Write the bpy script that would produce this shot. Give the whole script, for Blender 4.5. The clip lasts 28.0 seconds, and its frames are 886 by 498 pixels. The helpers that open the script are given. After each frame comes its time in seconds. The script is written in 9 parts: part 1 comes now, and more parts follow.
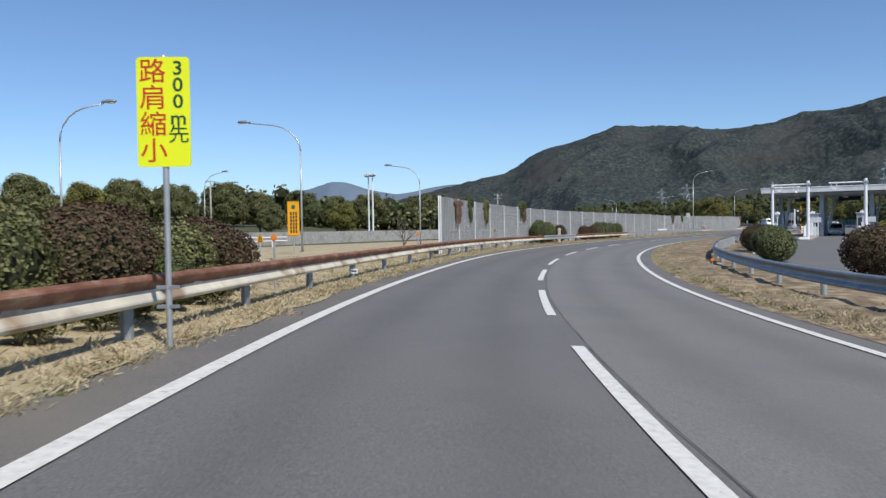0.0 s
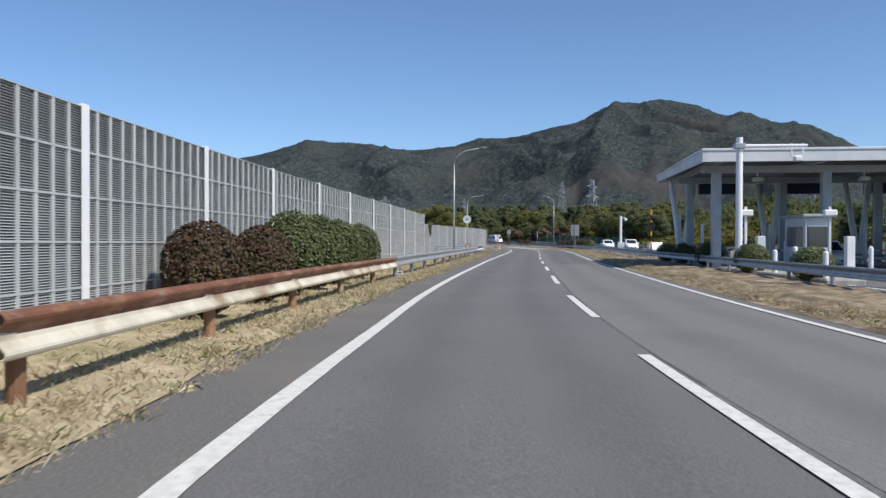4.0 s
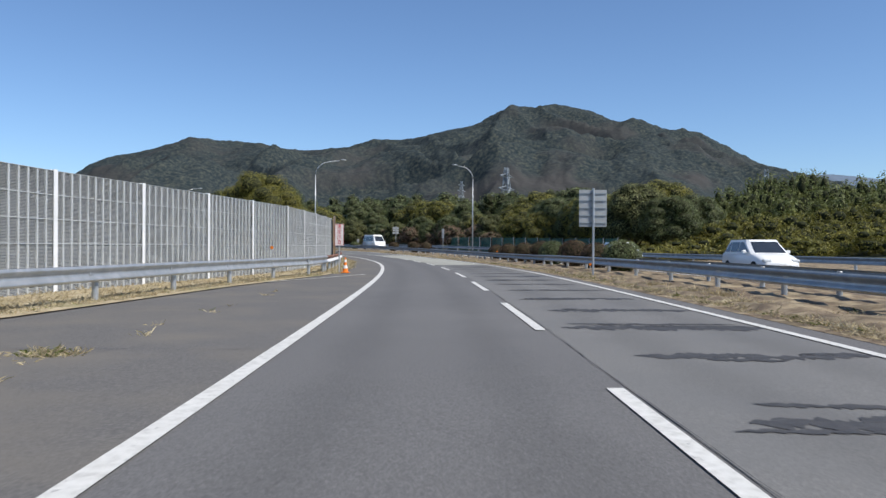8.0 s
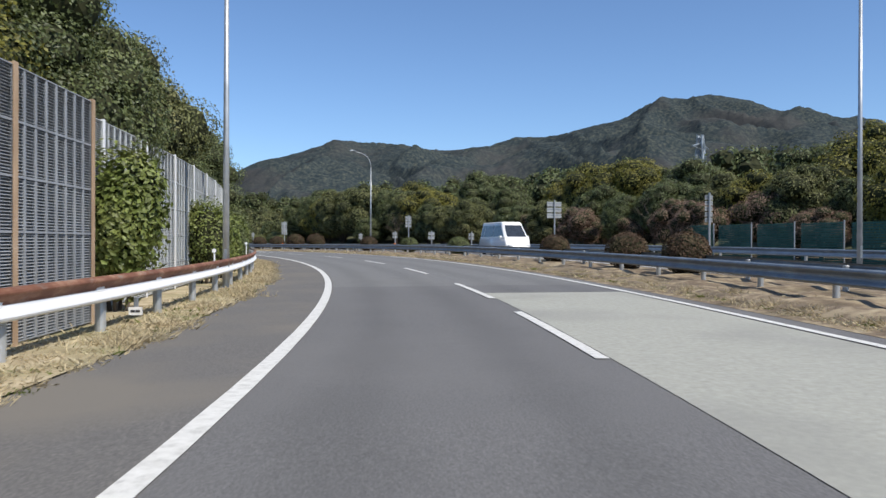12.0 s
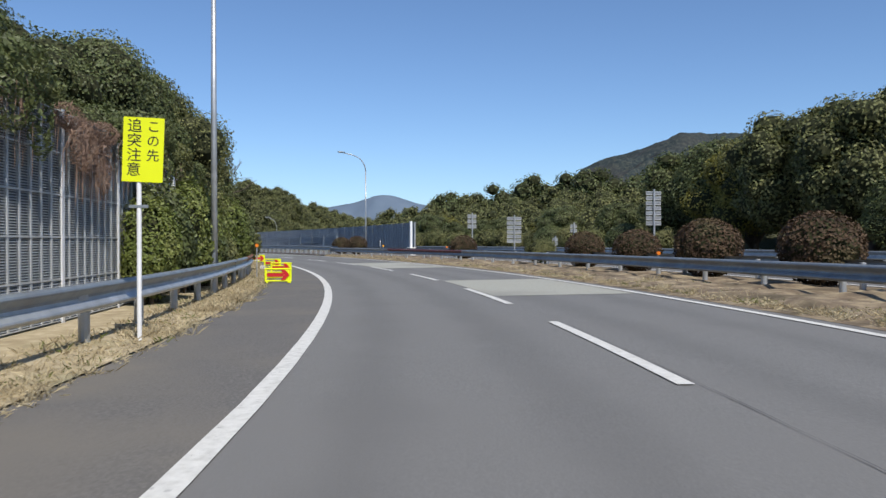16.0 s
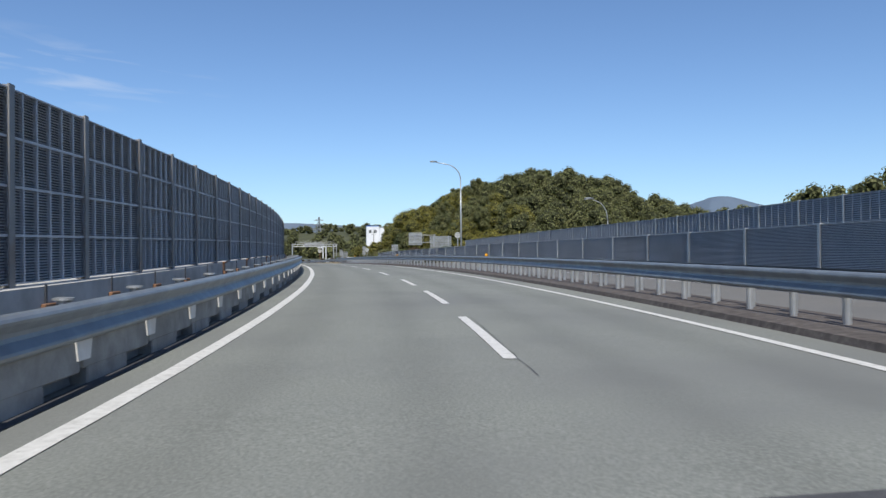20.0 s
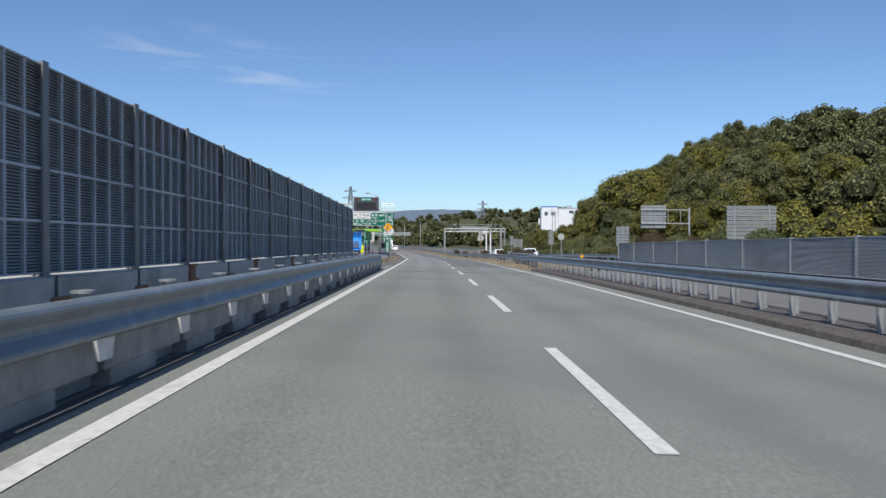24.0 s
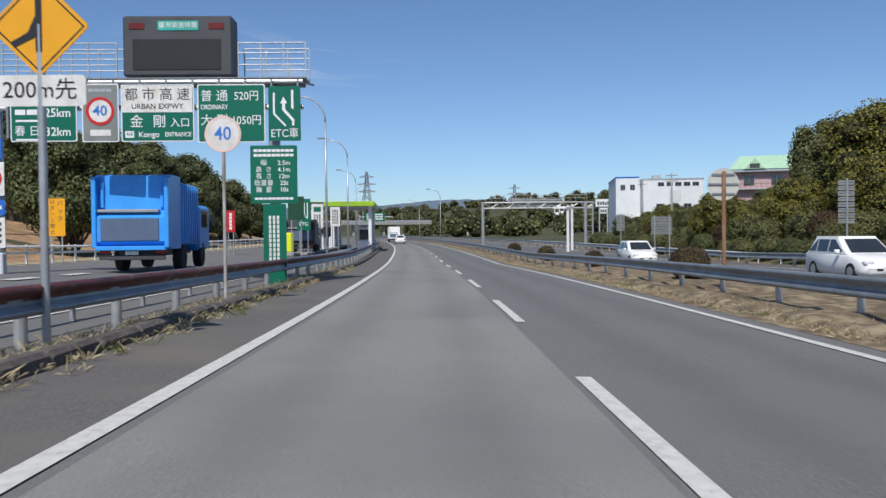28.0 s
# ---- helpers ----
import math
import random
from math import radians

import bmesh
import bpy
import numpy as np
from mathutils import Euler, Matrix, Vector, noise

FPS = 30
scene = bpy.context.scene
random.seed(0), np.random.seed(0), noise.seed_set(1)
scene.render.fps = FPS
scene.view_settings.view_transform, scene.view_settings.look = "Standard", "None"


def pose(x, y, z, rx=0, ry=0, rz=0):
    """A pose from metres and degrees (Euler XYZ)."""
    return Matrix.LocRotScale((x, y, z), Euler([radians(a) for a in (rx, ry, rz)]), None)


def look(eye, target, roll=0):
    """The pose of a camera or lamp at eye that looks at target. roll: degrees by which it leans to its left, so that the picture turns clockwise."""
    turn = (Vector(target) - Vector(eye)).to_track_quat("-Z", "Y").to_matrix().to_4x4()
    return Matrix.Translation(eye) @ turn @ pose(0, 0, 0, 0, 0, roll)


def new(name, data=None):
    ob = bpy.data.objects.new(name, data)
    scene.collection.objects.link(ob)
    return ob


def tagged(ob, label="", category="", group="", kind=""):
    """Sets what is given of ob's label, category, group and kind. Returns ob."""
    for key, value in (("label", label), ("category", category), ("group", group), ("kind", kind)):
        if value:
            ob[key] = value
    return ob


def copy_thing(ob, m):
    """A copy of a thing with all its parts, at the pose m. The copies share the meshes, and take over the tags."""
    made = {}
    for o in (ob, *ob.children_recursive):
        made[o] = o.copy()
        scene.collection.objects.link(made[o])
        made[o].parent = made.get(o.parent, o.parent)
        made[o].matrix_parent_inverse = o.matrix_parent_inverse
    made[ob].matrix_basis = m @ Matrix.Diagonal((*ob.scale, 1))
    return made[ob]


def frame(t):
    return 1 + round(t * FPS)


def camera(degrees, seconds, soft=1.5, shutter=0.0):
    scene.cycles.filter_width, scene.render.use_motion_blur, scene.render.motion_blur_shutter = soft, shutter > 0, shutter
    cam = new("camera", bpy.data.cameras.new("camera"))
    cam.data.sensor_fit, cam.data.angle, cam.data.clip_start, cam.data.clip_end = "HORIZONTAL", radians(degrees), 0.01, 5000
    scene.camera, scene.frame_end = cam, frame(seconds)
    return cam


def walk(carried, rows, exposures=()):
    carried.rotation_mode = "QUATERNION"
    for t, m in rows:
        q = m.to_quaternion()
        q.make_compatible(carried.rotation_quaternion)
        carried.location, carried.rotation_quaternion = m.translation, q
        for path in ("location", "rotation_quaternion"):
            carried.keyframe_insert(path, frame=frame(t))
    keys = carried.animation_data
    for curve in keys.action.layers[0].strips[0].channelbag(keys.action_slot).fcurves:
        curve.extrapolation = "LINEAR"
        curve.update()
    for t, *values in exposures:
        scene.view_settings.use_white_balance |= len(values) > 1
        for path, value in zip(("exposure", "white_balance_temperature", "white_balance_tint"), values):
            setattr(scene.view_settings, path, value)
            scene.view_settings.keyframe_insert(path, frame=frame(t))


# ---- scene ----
cam = camera(58.56, 28.0, soft=1.45, shutter=0.06)


def eye(x, y, z, yaw, pitch, lean):
    """A pose from the heading to the left of +y, the tilt upwards and the lean, in degrees."""
    return pose(x, y, z, 90, 0, yaw) @ pose(0, 0, 0, pitch, 0, 0) @ pose(0, 0, 0, 0, 0, lean)


PATH = [
    (0.0, eye(0.000, 0.000, 1.223, -0.474, -1.420, -0.817)),
    (0.5, eye(0.223, 8.128, 1.142, -3.588, -1.223, -0.542)),
    (1.0, eye(0.882, 16.329, 1.080, -6.497, -0.992, -0.512)),
    (1.5, eye(1.945, 24.510, 1.055, -9.240, -0.780, -0.547)),
    (2.0, eye(3.387, 32.612, 1.069, -11.881, -0.606, -0.447)),
    (2.5, eye(5.224, 40.744, 1.083, -14.529, -0.497, -0.237)),
    (3.0, eye(7.482, 48.933, 1.089, -17.249, -0.409, -0.148)),
    (3.5, eye(10.151, 57.064, 1.092, -20.043, -0.454, 0.063)),
    (4.0, eye(13.266, 65.214, 1.092, -22.713, -0.456, 0.154)),
    (4.5, eye(16.882, 73.498, 1.091, -25.407, -0.353, 0.192)),
    (5.0, eye(21.029, 81.912, 1.099, -27.934, -0.301, 0.017)),
    (5.5, eye(25.652, 90.448, 1.115, -29.673, -0.181, -0.113)),
    (6.0, eye(30.533, 99.039, 1.129, -30.309, -0.136, -0.250)),
    (6.5, eye(35.416, 107.534, 1.143, -30.435, -0.126, -0.447)),
    (7.0, eye(40.184, 115.787, 1.164, -30.551, -0.140, -0.238)),
    (7.5, eye(44.844, 123.826, 1.194, -30.542, -0.153, -0.012)),
    (8.0, eye(49.420, 131.767, 1.219, -30.262, -0.129, 0.312)),
    (8.5, eye(53.912, 139.692, 1.239, -29.737, -0.243, 0.163)),
    (9.0, eye(58.312, 147.662, 1.254, -28.985, -0.241, 0.105)),
    (9.5, eye(62.546, 155.605, 1.259, -28.047, -0.307, -0.014)),
    (10.0, eye(66.516, 163.390, 1.262, -26.909, -0.340, 0.007)),
    (10.5, eye(70.219, 171.048, 1.266, -25.620, -0.346, 0.039)),
    (11.0, eye(73.669, 178.650, 1.273, -24.099, -0.233, 0.139)),
    (11.5, eye(76.859, 186.266, 1.295, -22.232, -0.248, 0.199)),
    (12.0, eye(79.786, 194.030, 1.331, -19.966, -0.119, 0.185)),
    (12.5, eye(82.403, 201.986, 1.387, -17.348, -0.054, 0.303)),
    (13.0, eye(84.620, 210.025, 1.467, -14.366, 0.023, 0.447)),
    (13.5, eye(86.364, 218.038, 1.560, -11.078, 0.235, 0.337)),
    (14.0, eye(87.618, 226.015, 1.650, -7.736, 0.183, 0.119)),
    (14.5, eye(88.402, 233.968, 1.742, -4.505, 0.131, -0.014)),
    (15.0, eye(88.747, 241.885, 1.822, -1.451, -0.008, -0.115)),
    (15.5, eye(88.678, 249.752, 1.883, 1.508, -0.217, -0.224)),
    (16.0, eye(88.206, 257.517, 1.933, 4.514, -0.186, -0.093)),
    (16.5, eye(87.336, 265.181, 1.977, 7.479, -0.084, 0.042)),
    (17.0, eye(86.049, 272.936, 2.016, 10.381, 0.004, 0.204)),
    (17.5, eye(84.329, 280.852, 2.054, 13.192, -0.103, 0.110)),
    (18.0, eye(82.219, 288.676, 2.092, 16.059, -0.127, -0.019)),
    (18.5, eye(79.766, 296.212, 2.132, 19.104, -0.095, -0.124)),
    (19.0, eye(77.002, 303.369, 2.179, 22.197, -0.024, -0.198)),
    (19.5, eye(73.977, 310.106, 2.233, 25.194, 0.170, -0.290)),
    (20.0, eye(70.654, 316.598, 2.292, 28.043, 0.324, -0.437)),
    (20.5, eye(66.919, 323.105, 2.362, 30.671, 0.325, -0.271)),
    (21.0, eye(62.653, 329.837, 2.442, 33.019, 0.320, -0.222)),
    (21.5, eye(57.838, 336.836, 2.512, 35.015, 0.206, -0.206)),
    (22.0, eye(52.567, 344.001, 2.567, 36.652, 0.122, -0.204)),
    (22.5, eye(46.943, 351.251, 2.605, 37.946, 0.126, -0.229)),
    (23.0, eye(41.033, 358.558, 2.624, 38.982, -0.254, -0.145)),
    (23.5, eye(34.884, 365.933, 2.623, 39.646, -0.474, -0.079)),
    (24.0, eye(28.557, 373.403, 2.599, 39.881, -0.561, -0.005)),
    (24.5, eye(22.118, 380.972, 2.555, 39.934, -0.532, 0.104)),
    (25.0, eye(15.625, 388.590, 2.499, 40.012, -0.676, -0.056)),
    (25.5, eye(9.103, 396.216, 2.426, 40.129, -0.975, -0.077)),
    (26.0, eye(2.564, 403.816, 2.331, 40.346, -1.014, -0.148)),
    (26.5, eye(-3.997, 411.375, 2.227, 40.634, -1.122, -0.265)),
    (27.0, eye(-10.636, 418.945, 2.136, 40.916, -1.193, -0.238)),
    (27.5, eye(-17.414, 426.593, 2.034, 41.252, -1.249, -0.356)),
    (28.0, eye(-24.359, 434.325, 1.895, 41.656, -1.216, -0.549)),
]
walk(cam, PATH, [(0, 0.0), (3, 0.05), (5, 0.11), (9, 0.11), (13, 0.22), (16, 0.05), (20, 0.03), (22, -0.04), (25, -0.06), (28, -0.22)])


# ---- alignment ----
# Stations, headings in degrees, level, crossfall and the lane line, every 10 or 20 m.
ST = [-60, -50, -40, -30, -20, -10, 0, 10, 20, 30, 40, 50, 60, 70, 80, 90, 100, 110, 120, 130, 140, 150, 160, 170, 180, 190, 200, 210, 220, 230, 240, 250, 260, 270, 280, 290, 300, 310, 320, 330, 340, 350, 360, 370, 380, 390, 400, 410, 420, 430, 440, 450, 460, 470, 480, 490, 500, 510, 520, 530, 540, 550, 560, 570]
HEAD = [23.83, 19.86, 15.89, 11.92, 7.94, 3.97, 0.0, -3.8, -7.25, -10.5, -13.68, -16.88, -20.13, -23.14, -26.06, -28.46, -29.65, -29.89, -30.02, -30.11, -29.9, -29.39, -28.6, -27.57, -26.25, -24.67, -22.68, -20.1, -17.04, -13.45, -9.38, -5.26, -1.37, 2.4, 6.27, 10.05, 13.54, 17.1, 21.02, 25.09, 28.98, 32.32, 34.9, 36.86, 38.32, 39.44, 40.13, 40.36, 40.41, 40.49, 40.61, 40.83, 41.12, 41.4, 41.73, 42.12, 42.47, 42.81, 43.16, 43.5, 43.85, 44.19, 44.53, 44.88]
ST2 = [-20, 0, 20, 40, 60, 80, 100, 120, 140, 160, 180, 200, 220, 240, 260, 280, 300, 320, 340, 360, 380, 400, 420, 440, 460, 480, 500, 520, 540]
LEVEL = [0.25, 0.0, -0.16, -0.14, -0.13, -0.13, -0.1, -0.07, -0.01, 0.03, 0.04, 0.06, 0.16, 0.37, 0.59, 0.73, 0.83, 0.93, 1.08, 1.27, 1.38, 1.4, 1.33, 1.2, 1.0, 0.81, 0.53, 0.24, -0.06]
BANK = [-0.0393, -0.042, -0.0403, -0.0311, -0.021, -0.0169, -0.0163, -0.0117, -0.0041, 0.0009, 0.0037, 0.0008, 0.0014, 0.0105, 0.0152, 0.0132, 0.0089, 0.0085, 0.0058, -0.0057, -0.0137, -0.0171, -0.0211, -0.0213, -0.0209, -0.0216, -0.0183, -0.0158, -0.0212]
MID = [1.34, 1.35, 1.42, 1.65, 2.02, 2.24, 2.2, 1.94, 1.73, 1.7, 1.84, 2.0, 2.01, 1.95, 2.01, 2.13, 1.99, 1.53, 1.07, 0.93, 1.1, 1.28, 1.32, 1.25, 1.18, 1.26, 1.33, 1.29, 1.19]

def cubic(xs, ys, x):
    """Smooth curve through knots at even steps."""
    xs, ys, x = np.asarray(xs, float), np.asarray(ys, float), np.asarray(x, float)
    m = np.gradient(ys, xs)
    k = np.clip(np.searchsorted(xs, x) - 1, 0, len(xs) - 2)
    h = xs[k + 1] - xs[k]
    u = np.clip((x - xs[k]) / h, 0, 1)
    a = (2 * u**3 - 3 * u**2 + 1) * ys[k] + (u**3 - 2 * u**2 + u) * h * m[k]
    return a + (-2 * u**3 + 3 * u**2) * ys[k + 1] + (u**3 - u**2) * h * m[k + 1]


S_FIRST, S_LAST, S_STEP = -60.0, 1300.0, 1.0
SS = np.arange(S_FIRST, S_LAST + 0.5, S_STEP)
HH = np.radians(cubic(ST, HEAD, SS)) + np.where(SS > ST[-1], 0.0006 * (SS - ST[-1]), 0)
hm = (HH[1:] + HH[:-1]) / 2
XX = np.r_[0, np.cumsum(-np.sin(hm) * S_STEP)]
YY = np.r_[0, np.cumsum(np.cos(hm) * S_STEP)]
XX, YY = XX - np.interp(0, SS, XX), YY - np.interp(0, SS, YY)
ZZ = cubic(ST2, LEVEL, SS)
BB = cubic(ST2, BANK, SS)
MM = cubic(ST2, MID, SS)


def at(table, s):
    return np.interp(s, SS, table)


def surf(s, l):
    """The level of the carriageway and its verges at station s, l metres to the right of the lane line."""
    ramp_rise = 0.32 * np.clip((s - 452) / 30, 0, 1) * np.clip((-l - 6.8) / 5, 0, 1)
    return at(ZZ, s) + at(BB, s) * np.clip(l + at(MM, s), -9, 12) + ramp_rise


def road(s, l, z=0.0):
    """World place at station s, l to the right of the lane line, z above the surface."""
    h, k = at(HH, s), l + at(MM, s)
    return Vector((float(at(XX, s) + math.cos(h) * k), float(at(YY, s) + math.sin(h) * k), float(surf(s, l) + z)))

# ---- light ----
SUN_AZ, SUN_EL = 150.0, 50.0
sun = new("sun", bpy.data.lights.new("sun", "SUN"))
sun.data.energy, sun.data.angle, sun.data.color = 4.6, radians(0.5), (1.0, 0.95, 0.88)
sd = Vector((math.sin(radians(SUN_AZ)) * math.cos(radians(SUN_EL)), math.cos(radians(SUN_AZ)) * math.cos(radians(SUN_EL)), math.sin(radians(SUN_EL))))
sun.matrix_world = look(sd * 50, (0, 0, 0))
world = bpy.data.worlds.new("sky")
world.use_nodes = True
scene.world = world
wt = world.node_tree
sky = wt.nodes.new("ShaderNodeTexSky")
sky.sky_type, sky.sun_disc = "NISHITA", False
sky.sun_elevation, sky.sun_rotation = radians(SUN_EL), radians(SUN_AZ)
sky.altitude, sky.air_density, sky.dust_density, sky.ozone_density = 0, 0.8, 0.5, 3.5
tint = wt.nodes.new("ShaderNodeMix")
tint.data_type, tint.blend_type = "RGBA", "MULTIPLY"
tint.inputs[0].default_value = 1.0
tint.inputs[7].default_value = (0.92, 1.03, 1.13, 1)
wt.links.new(sky.outputs[0], tint.inputs[6])
# a few wisps of cirrus low over the end of the drive: the sky's direction in (sideways, upwards) of a bearing
wg = wt.nodes.new("ShaderNodeTexCoord")
WEST = radians(54)


def sky_axis(v):
    n = wt.nodes.new("ShaderNodeVectorMath")
    n.operation = "DOT_PRODUCT"
    n.inputs[1].default_value = v
    wt.links.new(wg.outputs["Generated"], n.inputs[0])
    return n.outputs["Value"]


def sky_math(op, a, b=0.0, c=0.0):
    n = wt.nodes.new("ShaderNodeMath")
    n.operation = op
    for k, v in enumerate((a, b, c)):
        if isinstance(v, (int, float)):
            n.inputs[k].default_value = v
        else:
            wt.links.new(v, n.inputs[k])
    return n.outputs[0]


side = sky_axis((math.cos(WEST), math.sin(WEST), 0))
ahead = sky_axis((-math.sin(WEST), math.cos(WEST), 0))
up = sky_math("ADD", sky_axis((0, 0, 1)), -0.21)
up = sky_math("MULTIPLY_ADD", side, 0.08, up)
wisp = wt.nodes.new("ShaderNodeCombineXYZ")
wt.links.new(sky_math("MULTIPLY", side, 7.0), wisp.inputs[0])
wt.links.new(sky_math("MULTIPLY", up, 52.0), wisp.inputs[1])
wn_ = wt.nodes.new("ShaderNodeTexNoise")
wn_.inputs["Scale"].default_value, wn_.inputs["Detail"].default_value, wn_.inputs["Distortion"].default_value = 1.0, 7, 0.6
wt.links.new(wisp.outputs[0], wn_.inputs["Vector"])
reach_ = sky_math("ADD", sky_math("POWER", sky_math("DIVIDE", side, 0.19), 2.0), sky_math("POWER", sky_math("DIVIDE", up, 0.045), 2.0))
veil = sky_math("MAXIMUM", sky_math("SUBTRACT", 1.0, reach_), 0.0)
veil = sky_math("MULTIPLY", veil, sky_math("GREATER_THAN", ahead, 0.0))
lump = sky_math("MINIMUM", sky_math("MAXIMUM", sky_math("MULTIPLY_ADD", wn_.outputs[0], 4.5, -2.25), 0.0), 1.0)
cirrus = wt.nodes.new("ShaderNodeMix")
cirrus.data_type = "RGBA"
wt.links.new(sky_math("MULTIPLY", sky_math("MULTIPLY", veil, lump), 0.4), cirrus.inputs[0])
wt.links.new(tint.outputs[2], cirrus.inputs[6])
cirrus.inputs[7].default_value = (6.2, 6.6, 7.2, 1)
wt.links.new(cirrus.outputs[2], wt.nodes["Background"].inputs[0])
wt.nodes["Background"].inputs[1].default_value = 0.122


# ---- materials ----
def ramp(nt, pairs):
    n = nt.nodes.new("ShaderNodeValToRGB")
    e = n.color_ramp.elements
    e[0].position, e[0].color = pairs[0][0], (*pairs[0][1], 1)
    e[1].position, e[1].color = pairs[-1][0], (*pairs[-1][1], 1)
    for p, c in pairs[1:-1]:
        k = e.new(p)
        k.color = (*c, 1)
    return n


def material(name, pairs, scale=3.0, rough=0.7, metal=0.0, bump=0.0, bump_scale=None, detail=6.0, second=None, per=0.0, stretch=None, spec=0.4, translucent=0.0, bump_dist=None, tracks=0.0):
    """Noise-mottled surface. pairs: colour stops; second: (scale, low, high, colour) a patchy overlay; per: change from piece to piece."""
    m = bpy.data.materials.new(name)
    m.use_nodes = True
    nt = m.node_tree
    b = nt.nodes["Principled BSDF"]
    b.inputs["Roughness"].default_value, b.inputs["Metallic"].default_value = rough, metal
    b.inputs["Specular IOR Level"].default_value = spec
    geo = nt.nodes.new("ShaderNodeNewGeometry")
    pos = geo.outputs["Position"]
    if stretch:
        mp = nt.nodes.new("ShaderNodeMapping")
        mp.inputs["Scale"].default_value = stretch
        nt.links.new(pos, mp.inputs[0])
        pos = mp.outputs[0]
    n = nt.nodes.new("ShaderNodeTexNoise")
    n.inputs["Scale"].default_value, n.inputs["Detail"].default_value, n.inputs["Roughness"].default_value = scale, detail, 0.62
    nt.links.new(pos, n.inputs["Vector"])
    r = ramp(nt, pairs)
    nt.links.new(n.outputs[0], r.inputs[0])
    col = r.outputs[0]
    if second:
        sc, lo, hi, c = second
        n2 = nt.nodes.new("ShaderNodeTexNoise")
        n2.inputs["Scale"].default_value, n2.inputs["Detail"].default_value = sc, 5
        nt.links.new(pos, n2.inputs["Vector"])
        r2 = ramp(nt, [(lo, (0, 0, 0)), (hi, (1, 1, 1))])
        nt.links.new(n2.outputs[0], r2.inputs[0])
        mx = nt.nodes.new("ShaderNodeMix")
        mx.data_type = "RGBA"
        nt.links.new(r2.outputs[0], mx.inputs[0])
        nt.links.new(col, mx.inputs[6])
        mx.inputs[7].default_value = (*c, 1)
        col = mx.outputs[2]
    if per:
        oi = nt.nodes.new("ShaderNodeObjectInfo")
        add = nt.nodes.new("ShaderNodeMath")
        add.operation = "ADD"
        nt.links.new(oi.outputs["Random"], add.inputs[0])
        nt.links.new(geo.outputs["Random Per Island"], add.inputs[1])
        fr = nt.nodes.new("ShaderNodeMath")
        fr.operation = "FRACT"
        nt.links.new(add.outputs[0], fr.inputs[0])
        mr = nt.nodes.new("ShaderNodeMapRange")
        mr.inputs["To Min"].default_value, mr.inputs["To Max"].default_value = 1 - per, 1 + per
        nt.links.new(fr.outputs[0], mr.inputs[0])
        hs = nt.nodes.new("ShaderNodeHueSaturation")
        nt.links.new(mr.outputs[0], hs.inputs["Value"])
        nt.links.new(col, hs.inputs["Color"])
        col = hs.outputs[0]
    if tracks:
        # polished wheel tracks either side of the middle of each 3.5 m lane, broken up by noise
        at_ = nt.nodes.new("ShaderNodeAttribute")
        at_.attribute_name = "offset"
        chain = at_.outputs["Fac"]
        for op, c in (("ABSOLUTE", 0), ("SUBTRACT", 1.75), ("ABSOLUTE", 0), ("SUBTRACT", 0.78), ("ABSOLUTE", 0)):
            mt = nt.nodes.new("ShaderNodeMath")
            mt.operation = op
            nt.links.new(chain, mt.inputs[0])
            mt.inputs[1].default_value = c
            chain = mt.outputs[0]
        n3 = nt.nodes.new("ShaderNodeTexNoise")
        n3.inputs["Scale"].default_value, n3.inputs["Detail"].default_value = 0.7, 7
        nt.links.new(geo.outputs["Position"], n3.inputs["Vector"])
        md = nt.nodes.new("ShaderNodeMath")
        md.operation, md.inputs[1].default_value = "MULTIPLY_ADD", 0.9
        nt.links.new(n3.outputs[0], md.inputs[0])
        nt.links.new(chain, md.inputs[2])
        mr3 = nt.nodes.new("ShaderNodeMapRange")
        mr3.interpolation_type = "SMOOTHSTEP"
        mr3.inputs["From Min"].default_value, mr3.inputs["From Max"].default_value = 0.45, 1.05
        mr3.inputs["To Min"].default_value, mr3.inputs["To Max"].default_value = 1 - 2.2 * tracks, 1 - 0.3 * tracks
        nt.links.new(md.outputs[0], mr3.inputs[0])
        h3 = nt.nodes.new("ShaderNodeHueSaturation")
        nt.links.new(mr3.outputs[0], h3.inputs["Value"])
        nt.links.new(col, h3.inputs["Color"])
        col = h3.outputs[0]
    nt.links.new(col, b.inputs["Base Color"])
    if bump:
        nb = nt.nodes.new("ShaderNodeTexNoise")
        nb.inputs["Scale"].default_value, nb.inputs["Detail"].default_value = bump_scale or scale * 4, 4
        nt.links.new(pos, nb.inputs["Vector"])
        bp = nt.nodes.new("ShaderNodeBump")
        bp.inputs["Strength"].default_value, bp.inputs["Distance"].default_value = min(1, bump), bump_dist if bump_dist else 0.02 if bump_scale is None or bump_scale > 5 else 0.3
        nt.links.new(nb.outputs[0], bp.inputs["Height"])
        nt.links.new(bp.outputs[0], b.inputs["Normal"])
    if translucent:
        tr = nt.nodes.new("ShaderNodeBsdfTranslucent")
        nt.links.new(col, tr.inputs[0])
        ms = nt.nodes.new("ShaderNodeMixShader")
        ms.inputs[0].default_value = translucent
        nt.links.new(b.outputs[0], ms.inputs[1])
        nt.links.new(tr.outputs[0], ms.inputs[2])
        nt.links.new(ms.outputs[0], nt.nodes["Material Output"].inputs[0])
    return m


def grey(v, warm=0.0):
    return (v * (1 + warm), v, v * (1 - warm))


